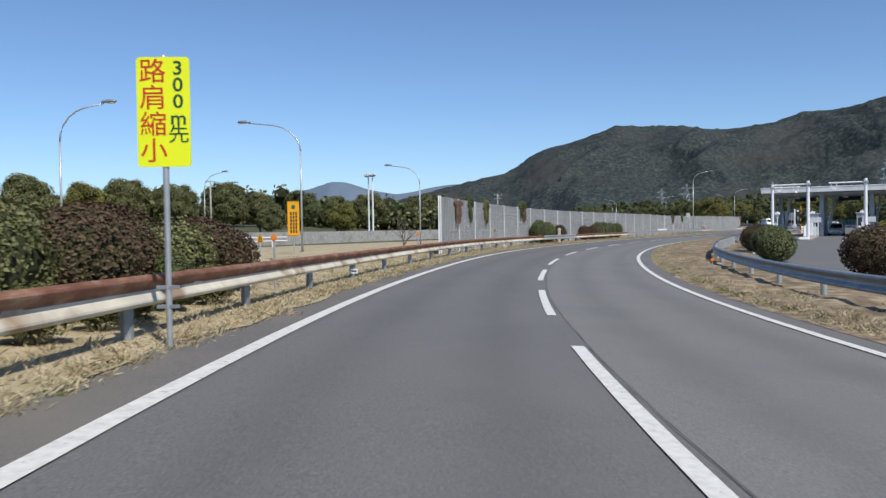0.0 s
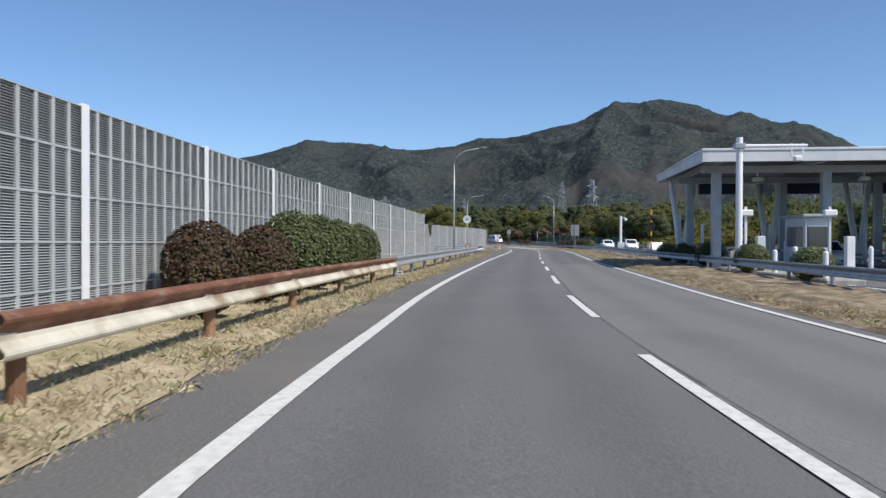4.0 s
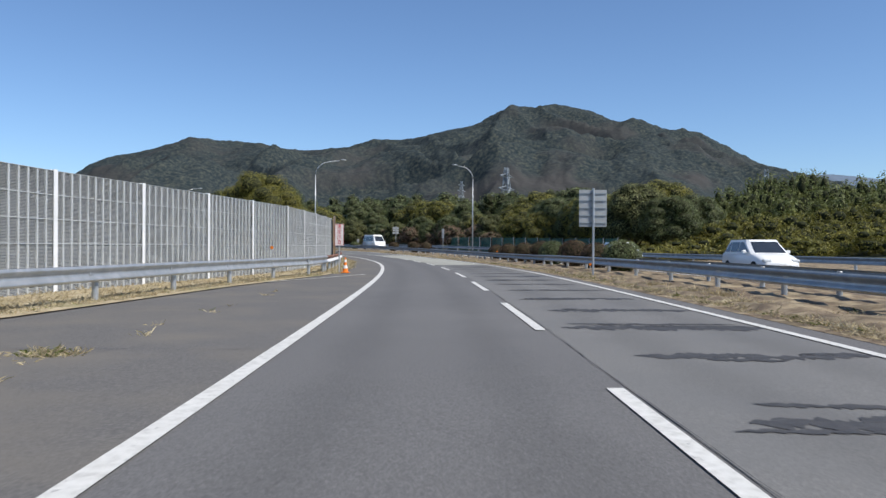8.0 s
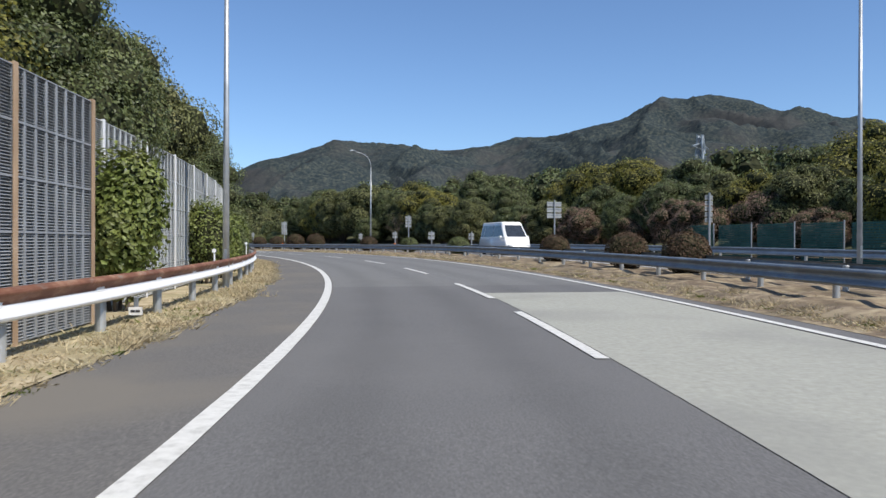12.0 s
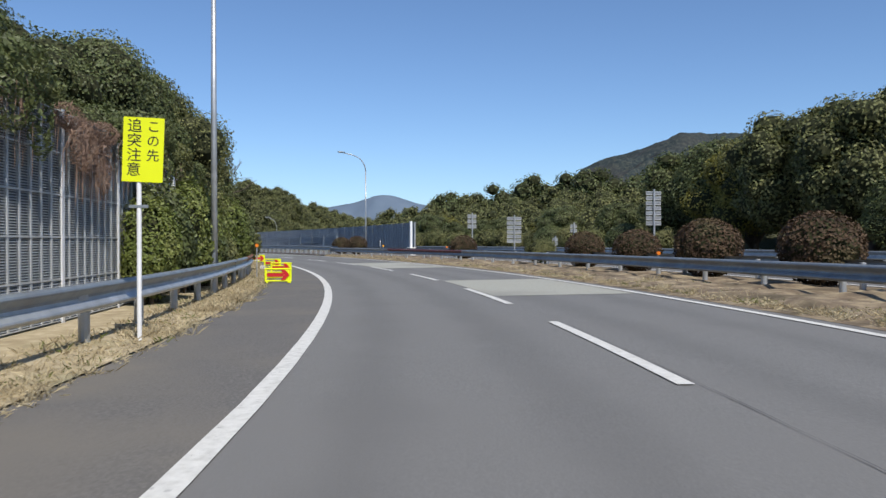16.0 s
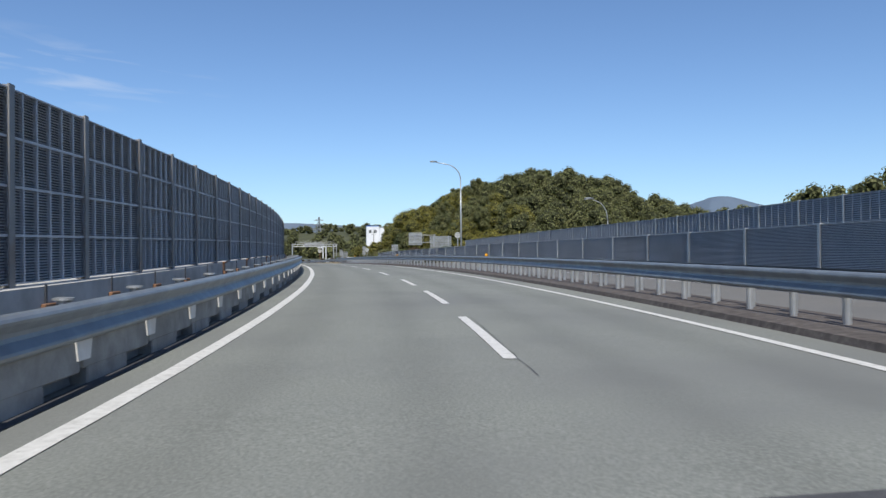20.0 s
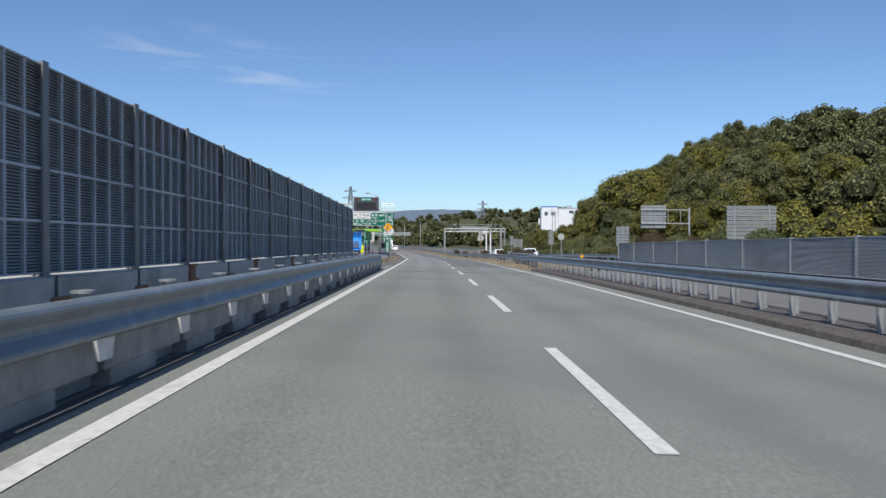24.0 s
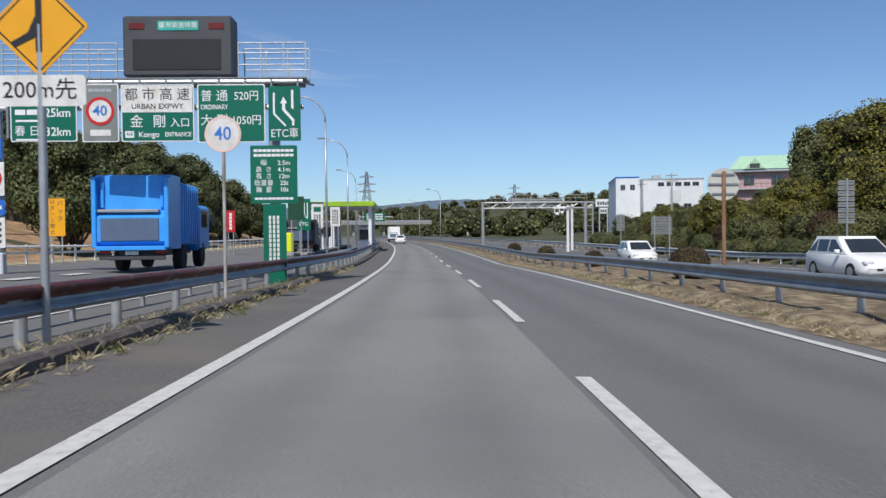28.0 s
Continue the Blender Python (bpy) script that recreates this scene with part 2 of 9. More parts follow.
M_ASPH = material("asphalt", [(0.3, (0.085, 0.083, 0.08)), (0.5, (0.132, 0.129, 0.125)), (0.7, (0.195, 0.19, 0.184))], 55, 0.85, bump=0.5, bump_scale=160, bump_dist=0.006, detail=5, tracks=0.07, second=(0.22, 0.46, 0.72, (0.15, 0.146, 0.14)))
M_ASPH_L = material("asphalt_worn", [(0.3, (0.115, 0.113, 0.107)), (0.5, (0.166, 0.163, 0.154)), (0.7, (0.235, 0.23, 0.217))], 55, 0.85, bump=0.5, bump_scale=160, bump_dist=0.006, detail=5, tracks=0.07, second=(0.4, 0.48, 0.72, (0.15, 0.149, 0.144)))
M_ASPH_O = material("asphalt_old", [(0.3, (0.11, 0.109, 0.104)), (0.5, (0.164, 0.162, 0.155)), (0.7, (0.24, 0.237, 0.227))], 55, 0.85, bump=0.5, bump_scale=160, bump_dist=0.006, detail=5, tracks=0.07, second=(0.2, 0.46, 0.72, (0.168, 0.164, 0.156)))
M_ASPH_W = material("asphalt_pale", [(0.3, (0.18, 0.177, 0.164)), (0.5, (0.245, 0.24, 0.222)), (0.7, (0.33, 0.324, 0.3))], 55, 0.85, bump=0.5, bump_scale=160, bump_dist=0.006, detail=5, tracks=0.07, second=(0.25, 0.46, 0.72, (0.2, 0.196, 0.185)))
M_SEAL = material("bitumen_seal", [(0.3, (0.04, 0.04, 0.042)), (0.6, (0.065, 0.064, 0.065)), (0.75, (0.1, 0.098, 0.096))], 7, 0.75, bump=0.5, bump_scale=60)
M_CONC_L = material("pale_concrete", [(0.3, (0.4, 0.39, 0.365)), (0.55, (0.5, 0.49, 0.46)), (0.75, (0.58, 0.57, 0.54))], 2.5, 0.9, bump=0.4, bump_scale=25, second=(0.9, 0.52, 0.72, (0.27, 0.26, 0.24)))
M_ASPH_D = material("asphalt_dark", [(0.3, (0.055, 0.055, 0.058)), (0.7, (0.085, 0.085, 0.088))], 14, 0.85, bump=0.5, bump_scale=70)
M_ROUGH = material("planed_asphalt", [(0.35, (0.16, 0.16, 0.15)), (0.5, (0.24, 0.24, 0.225)), (0.62, (0.38, 0.38, 0.36))], 22, 0.95, bump=1.0, bump_scale=40)
M_TREAT = material("surface_treatment", [(0.3, (0.29, 0.29, 0.25)), (0.55, (0.35, 0.348, 0.3)), (0.75, (0.41, 0.405, 0.355))], 14, 0.9, bump=0.5, bump_scale=80, second=(0.3, 0.5, 0.75, (0.25, 0.248, 0.22)))
M_SHOULD = material("shoulder_asphalt", [(0.3, (0.085, 0.082, 0.077)), (0.5, (0.125, 0.119, 0.111)), (0.7, (0.185, 0.175, 0.16))], 40, 0.9, bump=0.5, bump_scale=110, bump_dist=0.008, second=(0.5, 0.45, 0.7, (0.165, 0.15, 0.126)))
M_BRIDGE = material("bridge_surfacing", [(0.3, (0.15, 0.158, 0.138)), (0.5, (0.215, 0.224, 0.197)), (0.7, (0.3, 0.31, 0.275))], 38, 0.85, bump=0.6, bump_scale=120, bump_dist=0.008, tracks=0.06, second=(0.25, 0.45, 0.72, (0.185, 0.19, 0.175)))
M_PAINT = material("road_paint", [(0.3, (0.48, 0.47, 0.43)), (0.5, (0.62, 0.61, 0.565)), (0.7, (0.7, 0.69, 0.645))], 11, 0.6, bump=0.3, bump_scale=60, second=(14, 0.66, 0.73, (0.32, 0.315, 0.3)))
M_DRY = material("dry_grass_ground", [(0.3, (0.27, 0.215, 0.13)), (0.5, (0.39, 0.32, 0.2)), (0.7, (0.52, 0.44, 0.3))], 2.6, 0.95, bump=1.0, bump_scale=18, second=(0.6, 0.5, 0.8, (0.16, 0.17, 0.06)))
M_SOIL = material("verge_soil", [(0.25, (0.09, 0.066, 0.044)), (0.45, (0.175, 0.13, 0.084)), (0.6, (0.32, 0.255, 0.16)), (0.78, (0.43, 0.36, 0.24))], 2.2, 0.95, bump=1.0, bump_scale=20, second=(0.9, 0.5, 0.7, (0.1, 0.078, 0.046)))
M_LAND = material("far_ground", [(0.3, (0.045, 0.05, 0.024)), (0.55, (0.075, 0.08, 0.038)), (0.75, (0.15, 0.135, 0.07))], 0.05, 0.95, bump=0.6, bump_scale=1.5)
M_GALV = material("galvanised_steel", [(0.3, (0.36, 0.38, 0.39)), (0.55, (0.46, 0.475, 0.48)), (0.75, (0.56, 0.57, 0.57))], 2.5, 0.42, 0.55, second=(1.2, 0.55, 0.8, (0.33, 0.34, 0.34)))
M_GALV_D = material("weathered_grey_steel", [(0.3, (0.19, 0.215, 0.235)), (0.55, (0.25, 0.28, 0.30)), (0.75, (0.33, 0.36, 0.375))], 2.5, 0.45, 0.4, second=(0.9, 0.55, 0.8, (0.2, 0.2, 0.2)))
M_RUST = material("rusty_steel", [(0.25, (0.12, 0.05, 0.03)), (0.5, (0.2, 0.085, 0.05)), (0.62, (0.3, 0.16, 0.10)), (0.8, (0.42, 0.36, 0.3))], 1.6, 0.75, 0.2, bump=0.4, stretch=(1, 1, 3), second=(3, 0.58, 0.74, (0.26, 0.2, 0.16)))
M_WALL = material("light_grey_panel", [(0.3, (0.43, 0.445, 0.445)), (0.7, (0.53, 0.545, 0.54))], 1.2, 0.5, 0.15, second=(0.4, 0.5, 0.8, (0.45, 0.465, 0.46)), per=0.05)
# darker, slightly bluer version of the grey panel, for one barrier
M_WALL_D = material("darker_grey_panel", [(0.3, (0.25, 0.262, 0.275)), (0.7, (0.34, 0.352, 0.362))], 1.2, 0.55, 0.2, second=(0.4, 0.5, 0.8, (0.28, 0.28, 0.28)), per=0.06)
M_TANPOST = material("tan_rusted_post", [(0.3, (0.3, 0.2, 0.12)), (0.55, (0.44, 0.31, 0.2)), (0.75, (0.56, 0.5, 0.43))], 2.2, 0.75, 0.1, stretch=(1, 1, 0.4))
M_MAROON = material("maroon_stained_rail", [(0.3, (0.075, 0.018, 0.018)), (0.55, (0.13, 0.03, 0.028)), (0.75, (0.2, 0.07, 0.06))], 2.2, 0.5, 0.1, stretch=(1, 1, 2), second=(2.5, 0.58, 0.72, (0.2, 0.15, 0.13)))
M_WALLBACK = material("panel_backing", [(0.3, (0.12, 0.13, 0.142)), (0.7, (0.18, 0.19, 0.205))], 2, 0.8)
M_DWALL = material("dark_grey_panel", [(0.3, (0.43, 0.455, 0.49)), (0.7, (0.53, 0.555, 0.585))], 1.2, 0.5, 0.05, second=(0.5, 0.5, 0.8, (0.36, 0.368, 0.375)), per=0.08)
M_DPOST = material("weathered_brown_grey_post", [(0.3, (0.2, 0.2, 0.2)), (0.7, (0.29, 0.285, 0.275))], 2.0, 0.55, 0.3, second=(1.5, 0.55, 0.75, (0.22, 0.17, 0.14)))
M_CONC = material("concrete", [(0.3, (0.24, 0.235, 0.22)), (0.55, (0.34, 0.335, 0.315)), (0.75, (0.42, 0.415, 0.39))], 3, 0.9, bump=0.4, bump_scale=25, second=(0.8, 0.5, 0.75, (0.2, 0.19, 0.17)))
M_WHITE = material("white_paint", [(0.3, (0.7, 0.71, 0.71)), (0.7, (0.8, 0.8, 0.8))], 1.5, 0.45)
# woodland tones with a bluish cast that paints in some distance haze
M_HILL = material("haze_tinted_mountain", [(0.36, (0.018, 0.027, 0.031)), (0.47, (0.029, 0.039, 0.041)), (0.55, (0.045, 0.054, 0.05)), (0.68, (0.08, 0.082, 0.066))], 0.11, 0.95, bump=0.7, bump_scale=0.12, detail=12, second=(0.0045, 0.53, 0.7, (0.056, 0.055, 0.053)), bump_dist=2.2, spec=0.1)
# the blue is aerial haze painted into the base colour
M_FAR = material("haze_painted_hills", [(0.3, (0.10, 0.14, 0.19)), (0.7, (0.13, 0.17, 0.22))], 0.004, 0.95)
M_LEAF = material("evergreen_leaves", [(0.25, (0.058, 0.075, 0.025)), (0.5, (0.112, 0.134, 0.048)), (0.75, (0.185, 0.2, 0.082))], 0.5, 0.5, per=0.45, translucent=0.28)
M_LEAF_Y = material("yellowing_leaves", [(0.25, (0.1, 0.1, 0.018)), (0.5, (0.2, 0.185, 0.034)), (0.75, (0.31, 0.27, 0.06))], 0.5, 0.55, per=0.4, translucent=0.28)
M_LEAF_B = material("bright_bush_leaves", [(0.25, (0.08, 0.105, 0.022)), (0.5, (0.145, 0.175, 0.04)), (0.75, (0.25, 0.265, 0.085))], 1.2, 0.5, per=0.4, translucent=0.25)
M_LEAF_O = material("olive_leaves", [(0.25, (0.076, 0.085, 0.030)), (0.5, (0.144, 0.152, 0.053)), (0.75, (0.230, 0.218, 0.090))], 0.5, 0.6, per=0.45, translucent=0.25)
M_LEAF_R = material("red_brown_leaves", [(0.25, (0.045, 0.03, 0.018)), (0.5, (0.09, 0.058, 0.035)), (0.75, (0.105, 0.095, 0.045))], 0.9, 0.7, per=0.4, translucent=0.15, spec=0.2)
M_VINE = material("dry_brown_vine", [(0.3, (0.16, 0.10, 0.07)), (0.55, (0.27, 0.18, 0.13)), (0.75, (0.38, 0.28, 0.21))], 3, 0.9, per=0.3, translucent=0.2)
M_BAMBOO = material("bamboo_leaves", [(0.25, (0.1, 0.12, 0.032)), (0.5, (0.165, 0.185, 0.055)), (0.75, (0.24, 0.25, 0.095))], 0.3, 0.6, per=0.3, translucent=0.3)
# dark colour painted on crown cores, in place of the shade between leaves
M_CORE_SHADE = material("painted_crown_shade", [(0.3, (0.022, 0.026, 0.012)), (0.7, (0.05, 0.052, 0.026))], 3, 0.95, spec=0.1)
M_BARK = material("bark", [(0.3, (0.07, 0.055, 0.04)), (0.7, (0.16, 0.13, 0.10))], 6, 0.95, bump=0.8, stretch=(1, 1, 0.3))

def plain(name, c, rough=0.5, metal=0.0, var=0.12, scale=1.5, **k):
    return material(name, [(0.3, tuple(v * (1 - var) for v in c)), (0.7, tuple(min(1, v * (1 + var)) for v in c))], scale, rough, metal, **k)


M_YELLOW = plain("fluorescent_yellow", (0.72, 0.78, 0.01), 0.4, var=0.04)
M_AMBER = plain("amber_yellow", (0.78, 0.36, 0.01), 0.4, var=0.06)
M_ORANGE = plain("orange_plastic", (0.75, 0.2, 0.015), 0.45)
M_RED = plain("red_film", (0.5, 0.02, 0.02), 0.4)
M_BLUE = plain("blue_paint", (0.05, 0.33, 0.85), 0.35, var=0.12)
M_BLUEFILM = plain("blue_film", (0.02, 0.14, 0.55), 0.4)
M_GREEN = plain("green_sign_film", (0.0, 0.125, 0.075), 0.4, var=0.05)
M_LIME = plain("lime_paint", (0.3, 0.5, 0.03), 0.4)
M_BLACK = plain("black_paint", (0.02, 0.02, 0.022), 0.45)
M_CHAR = plain("charcoal_paint", (0.06, 0.063, 0.068), 0.5)
M_RUBBER = plain("rubber", (0.02, 0.02, 0.02), 0.8)
M_CREAM = plain("cream_paint", (0.56, 0.52, 0.42), 0.65, var=0.2, second=(1.3, 0.5, 0.66, (0.29, 0.21, 0.14)))
M_GREYP = plain("grey_paint", (0.36, 0.39, 0.42), 0.5, var=0.15)
M_CARW = plain("white_car_paint", (0.84, 0.84, 0.82), 0.2, var=0.02)
M_CARB = plain("blue_car_paint", (0.35, 0.42, 0.5), 0.2, var=0.02)
M_LAMPG = plain("lamp_lens", (0.6, 0.62, 0.62), 0.25)
M_TAIL = plain("tail_lamp_red", (0.45, 0.01, 0.01), 0.25)
M_SIGNBACK = material("aluminium_sign_back", [(0.3, (0.3, 0.31, 0.31)), (0.7, (0.42, 0.43, 0.42))], 2, 0.55, 0.5)
M_BROWNR = material("brown_rust", [(0.3, (0.16, 0.085, 0.05)), (0.55, (0.28, 0.15, 0.08)), (0.75, (0.45, 0.36, 0.26))], 2.2, 0.8, 0.1, bump=0.3, stretch=(1, 1, 0.4))
M_GFENCE = material("green_mesh_fence", [(0.3, (0.03, 0.10, 0.08)), (0.7, (0.055, 0.15, 0.12))], 1.5, 0.7, per=0.06)
M_PINK = plain("pale_pink_wall", (0.5, 0.33, 0.33), 0.85)
M_ROOFG = plain("pale_green_roof", (0.4, 0.6, 0.42), 0.6)
M_GLASS = material("dark_window_glass", [(0.3, (0.02, 0.025, 0.03)), (0.7, (0.035, 0.04, 0.048))], 1.0, 0.08, 0.0, spec=0.9)
M_STRAW = material("dead_grass_blades", [(0.25, (0.3, 0.24, 0.14)), (0.5, (0.45, 0.375, 0.235)), (0.75, (0.58, 0.51, 0.35))], 1.5, 0.9, per=0.3, translucent=0.3)
M_GRASS = material("green_grass_blades", [(0.25, (0.07, 0.09, 0.02)), (0.5, (0.14, 0.16, 0.04)), (0.75, (0.26, 0.25, 0.09))], 1.5, 0.9, per=0.3, translucent=0.3)
M_SLOPE = material("dry_cut_slope", [(0.3, (0.2, 0.15, 0.075)), (0.5, (0.36, 0.22, 0.115)), (0.7, (0.5, 0.34, 0.2))], 0.5, 0.95, bump=0.8, bump_scale=3)
M_FASCIA = material("pale_grey_cladding", [(0.3, (0.55, 0.57, 0.58)), (0.7, (0.66, 0.68, 0.69))], 0.8, 0.5, second=(0.5, 0.5, 0.8, (0.5, 0.5, 0.49)))
M_NAVY = plain("navy_box", (0.02, 0.03, 0.08), 0.4)
M_TEAL = plain("teal_panel", (0.03, 0.4, 0.33), 0.45)
M_DKRED = plain("unlit_red_lamp", (0.14, 0.012, 0.012), 0.35)
M_CHARG = plain("grey_display", (0.2, 0.22, 0.21), 0.5)
M_KERB = material("weathered_kerb", [(0.3, (0.07, 0.06, 0.055)), (0.55, (0.12, 0.105, 0.095)), (0.75, (0.2, 0.18, 0.16))], 6, 0.9, bump=0.5, bump_scale=30, per=0.25)
M_WHITEWALL = material("white_cladding", [(0.3, (0.66, 0.68, 0.7)), (0.7, (0.78, 0.79, 0.8))], 0.4, 0.6)

M_FADED = material("faded_white_film", [(0.3, (0.58, 0.56, 0.52)), (0.5, (0.7, 0.69, 0.66)), (0.7, (0.78, 0.78, 0.76))], 6, 0.5, second=(3, 0.5, 0.75, (0.6, 0.55, 0.48)))

# ---- building helpers ----
def mesh_of(name, verts, faces, material_, smooth=False):
    me = bpy.data.meshes.new(name)
    me.from_pydata([tuple(map(float, v)) for v in verts], [], faces)
    me.materials.append(material_)
    if smooth:
        me.polygons.foreach_set("use_smooth", [True] * len(me.polygons))
    me.update()
    return me


def put(name, me, parent=None, m=None, label=""):
    """Links a mesh as one object, at the pose m within its parent."""
    ob = new(name, me)
    if parent is not None:
        ob.parent = parent
    if m is not None:
        ob.matrix_basis = m
    if label:
        ob["label"] = label
    return ob


def part(name, bm, material_, parent, label="", m=None, smooth=False):
    me = bpy.data.meshes.new(name)
    bm.to_mesh(me)
    bm.free()
    me.materials.append(material_)
    if smooth:
        me.polygons.foreach_set("use_smooth", [True] * len(me.polygons))
    return put(name, me, parent, m, label)


def holder(name, m, label, category, group="", kind=""):
    ob = new(name)
    ob.matrix_basis = m
    return tagged(ob, label, category, group, kind)


def box(bm, x0, x1, y0, y1, z0, z1, bevel=0.0):
    g = bmesh.ops.create_cube(bm, size=1.0)
    bmesh.ops.scale(bm, vec=(x1 - x0, y1 - y0, z1 - z0), verts=g["verts"])
    bmesh.ops.translate(bm, vec=((x0 + x1) / 2, (y0 + y1) / 2, (z0 + z1) / 2), verts=g["verts"])
    if bevel:
        es = list({e for v in g["verts"] for e in v.link_edges})
        bmesh.ops.bevel(bm, geom=es, offset=bevel, segments=1, affect="EDGES")
    return bm


def boxes(*rows, bevel=0.0):
    bm = bmesh.new()
    for r in rows:
        box(bm, *r, bevel=bevel)
    return bm


def tube(bm, pts, radii, sides=10, caps=True):
    """A round bar along a line of points, with a radius at each."""
    pts = [Vector(p) for p in pts]
    rings = []
    ref = Vector((0.0, 0.0, 1.0))
    for i, p in enumerate(pts):
        d = (pts[min(i + 1, len(pts) - 1)] - pts[max(i - 1, 0)]).normalized()
        a = ref if abs(d.z) < 0.9 else Vector((1.0, 0.0, 0.0))
        u = d.cross(a).normalized()
        w = d.cross(u)
        r = radii[i] if isinstance(radii, (list, tuple)) else radii
        rings.append([bm.verts.new(p + u * (r * math.cos(2 * math.pi * k / sides)) + w * (r * math.sin(2 * math.pi * k / sides))) for k in range(sides)])
    for a, b in zip(rings, rings[1:]):
        for k in range(sides):
            bm.faces.new((a[k], a[(k + 1) % sides], b[(k + 1) % sides], b[k]))
    if caps:
        bm.faces.new(rings[0][::-1])
        bm.faces.new(rings[-1])
    bmesh.ops.recalc_face_normals(bm, faces=bm.faces)
    return bm


def loft(bm, rings):
    rows = [[bm.verts.new(p) for p in r] for r in rings]
    for a, b in zip(rows, rows[1:]):
        for k in range(len(a) - 1):
            bm.faces.new((a[k], a[k + 1], b[k + 1], b[k]))
    bm.faces.new(rows[0])
    bm.faces.new(rows[-1][::-1])
    bmesh.ops.recalc_face_normals(bm, faces=bm.faces)
    return bm


def facing(s, l, z=0.0, turn=0.0, upright=True):
    """A pose on the road: x to the right of travel, y ahead, z up."""
    p = road(s, l, z)
    return Matrix.Translation(p) @ Matrix.Rotation(float(at(HH, s)) + radians(turn), 4, "Z")


def val(f, s):
    return f(s) if callable(f) else f


def knots(*pairs):
    xs, ys = [p[0] for p in pairs], [p[1] for p in pairs]
    return lambda s: float(np.interp(s, xs, ys))


def ribbon(name, s0, s1, profile, material_, step=2.0, closed=False, smooth=False):
    """A mesh swept along the road; profile: (l, z) pairs, numbers or functions of the station."""
    n = max(2, int(math.ceil((s1 - s0) / step)) + 1)
    verts, faces, w, offs = [], [], len(profile), []
    for i in range(n):
        s = s0 + (s1 - s0) * i / (n - 1)
        offs += [val(l, s) for l, _ in profile]
        verts += [road(s, val(l, s), val(z, s)) for l, z in profile]
    for i in range(n - 1):
        for k in range(w if closed else w - 1):
            a, b = i * w + k, i * w + (k + 1) % w
            faces.append((a, b, b + w, a + w))
    if closed:
        faces += [tuple(range(w))[::-1], tuple(range((n - 1) * w, n * w))]
    me = mesh_of(name, verts, faces, material_, smooth)
    me.attributes.new("offset", "FLOAT", "POINT").data.foreach_set("value", offs)
    return me


def structure(name, me, label, category):
    return tagged(put(name, me), label, category, kind="structure")

# ---- ground and carriageway ----
def near_road(px_, py_):
    """Station, offset from the centre line, for arrays of world places."""
    st, off = np.empty(len(px_)), np.empty(len(px_))
    for i in range(0, len(px_), 4000):
        x, y = px_[i:i + 4000, None], py_[i:i + 4000, None]
        k = ((x - XX[None, ::4]) ** 2 + (y - YY[None, ::4]) ** 2).argmin(1) * 4
        h = HH[k]
        dx, dy = x[:, 0] - XX[k], y[:, 0] - YY[k]
        st[i:i + 4000] = SS[k] - dx * np.sin(h) + dy * np.cos(h)
        off[i:i + 4000] = dx * np.cos(h) + dy * np.sin(h) - np.interp(SS[k], SS, MM)
    return st, off


def bell(u, v, u0, v0, ru, rv, h):
    return h * np.exp(-(((u - u0) / ru) ** 2 + ((v - v0) / rv) ** 2))


def land(st, off):
    """Rise of the land over the level of the road."""
    z = bell(st, off, 536, 70, 37, 34, 18) + bell(st, off, 630, 80, 60, 34, 6) + bell(st, off, 610, -68, 100, 30, 10) + bell(st, off, 330, 62, 120, 24, 7) + bell(st, off, 420, 118, 70, 34, 4)
    z += bell(st, off, 990, 190, 200, 70, 20) + bell(st, off, 1040, -150, 220, 70, 22)
    z += bell(st, off, 1150, 40, 130, 330, 15)
    z += bell(st, off, 70, -130, 160, 45, 5)
    return z * np.clip((np.abs(off) - 21) / 16, 0, 1)


def grid(name, xs, ys, material_, hole=None):
    gx, gy = np.meshgrid(xs, ys)
    px_, py_ = gx.ravel(), gy.ravel()
    st, off = near_road(px_, py_)
    far = np.clip((np.abs(off) - 40) / 200, 0, 1)
    z = np.interp(st, SS, ZZ) * (1 - far) + (-1.0) * far + land(st, off)
    z -= 0.75 * np.clip((22 - np.abs(off)) / 4, 0, 1) + 0.08
    nx = len(xs)
    faces = [(j * nx + i, j * nx + i + 1, (j + 1) * nx + i + 1, (j + 1) * nx + i) for j in range(len(ys) - 1) for i in range(nx - 1)]
    return mesh_of(name, np.stack([px_, py_, z], 1), faces, material_, True)


def spread(lo, hi, step, reach):
    mid = np.arange(lo, hi + step, step)
    out = step * np.cumsum(1.35 ** np.arange(1, 22))
    out = out[out < reach]
    return np.r_[lo - out[::-1], mid, hi + out]


structure("ground", grid("ground", spread(-620, 260, 6, 4200), spread(-90, 900, 6, 4200), M_LAND), "open land with dry winter grass around the expressway", "ground")

S0, S1 = -55.0, 1250.0
L_EDGE, R_EDGE = -4.0, 4.05
BR0, BR1 = 342.2, 459.8   # bridge deck with lighter surfacing
rail_l = knots((-60, -4.9), (12, -4.85), (30, -5.0), (48, -5.25), (75, -5.15), (90, -5.1), (122, -5.5), (146, -5.9), (178, -6.1), (300, -6.1), (318, -5.65), (325, -5.4), (332, -5.0), (338, -4.8), (452, -4.4), (458, -5.5), (500, -5.7), (1300, -5.7))
rail_r = knots((-60, 5.8), (17, 6.0), (35, 6.6), (60, 8.2), (80, 8.6), (110, 8.0), (134, 6.8), (158, 6.3), (318, 6.6), (335, 5.6), (343, 4.86), (352, 4.8), (450, 5.0), (470, 5.3), (520, 5.5), (1300, 5.5))
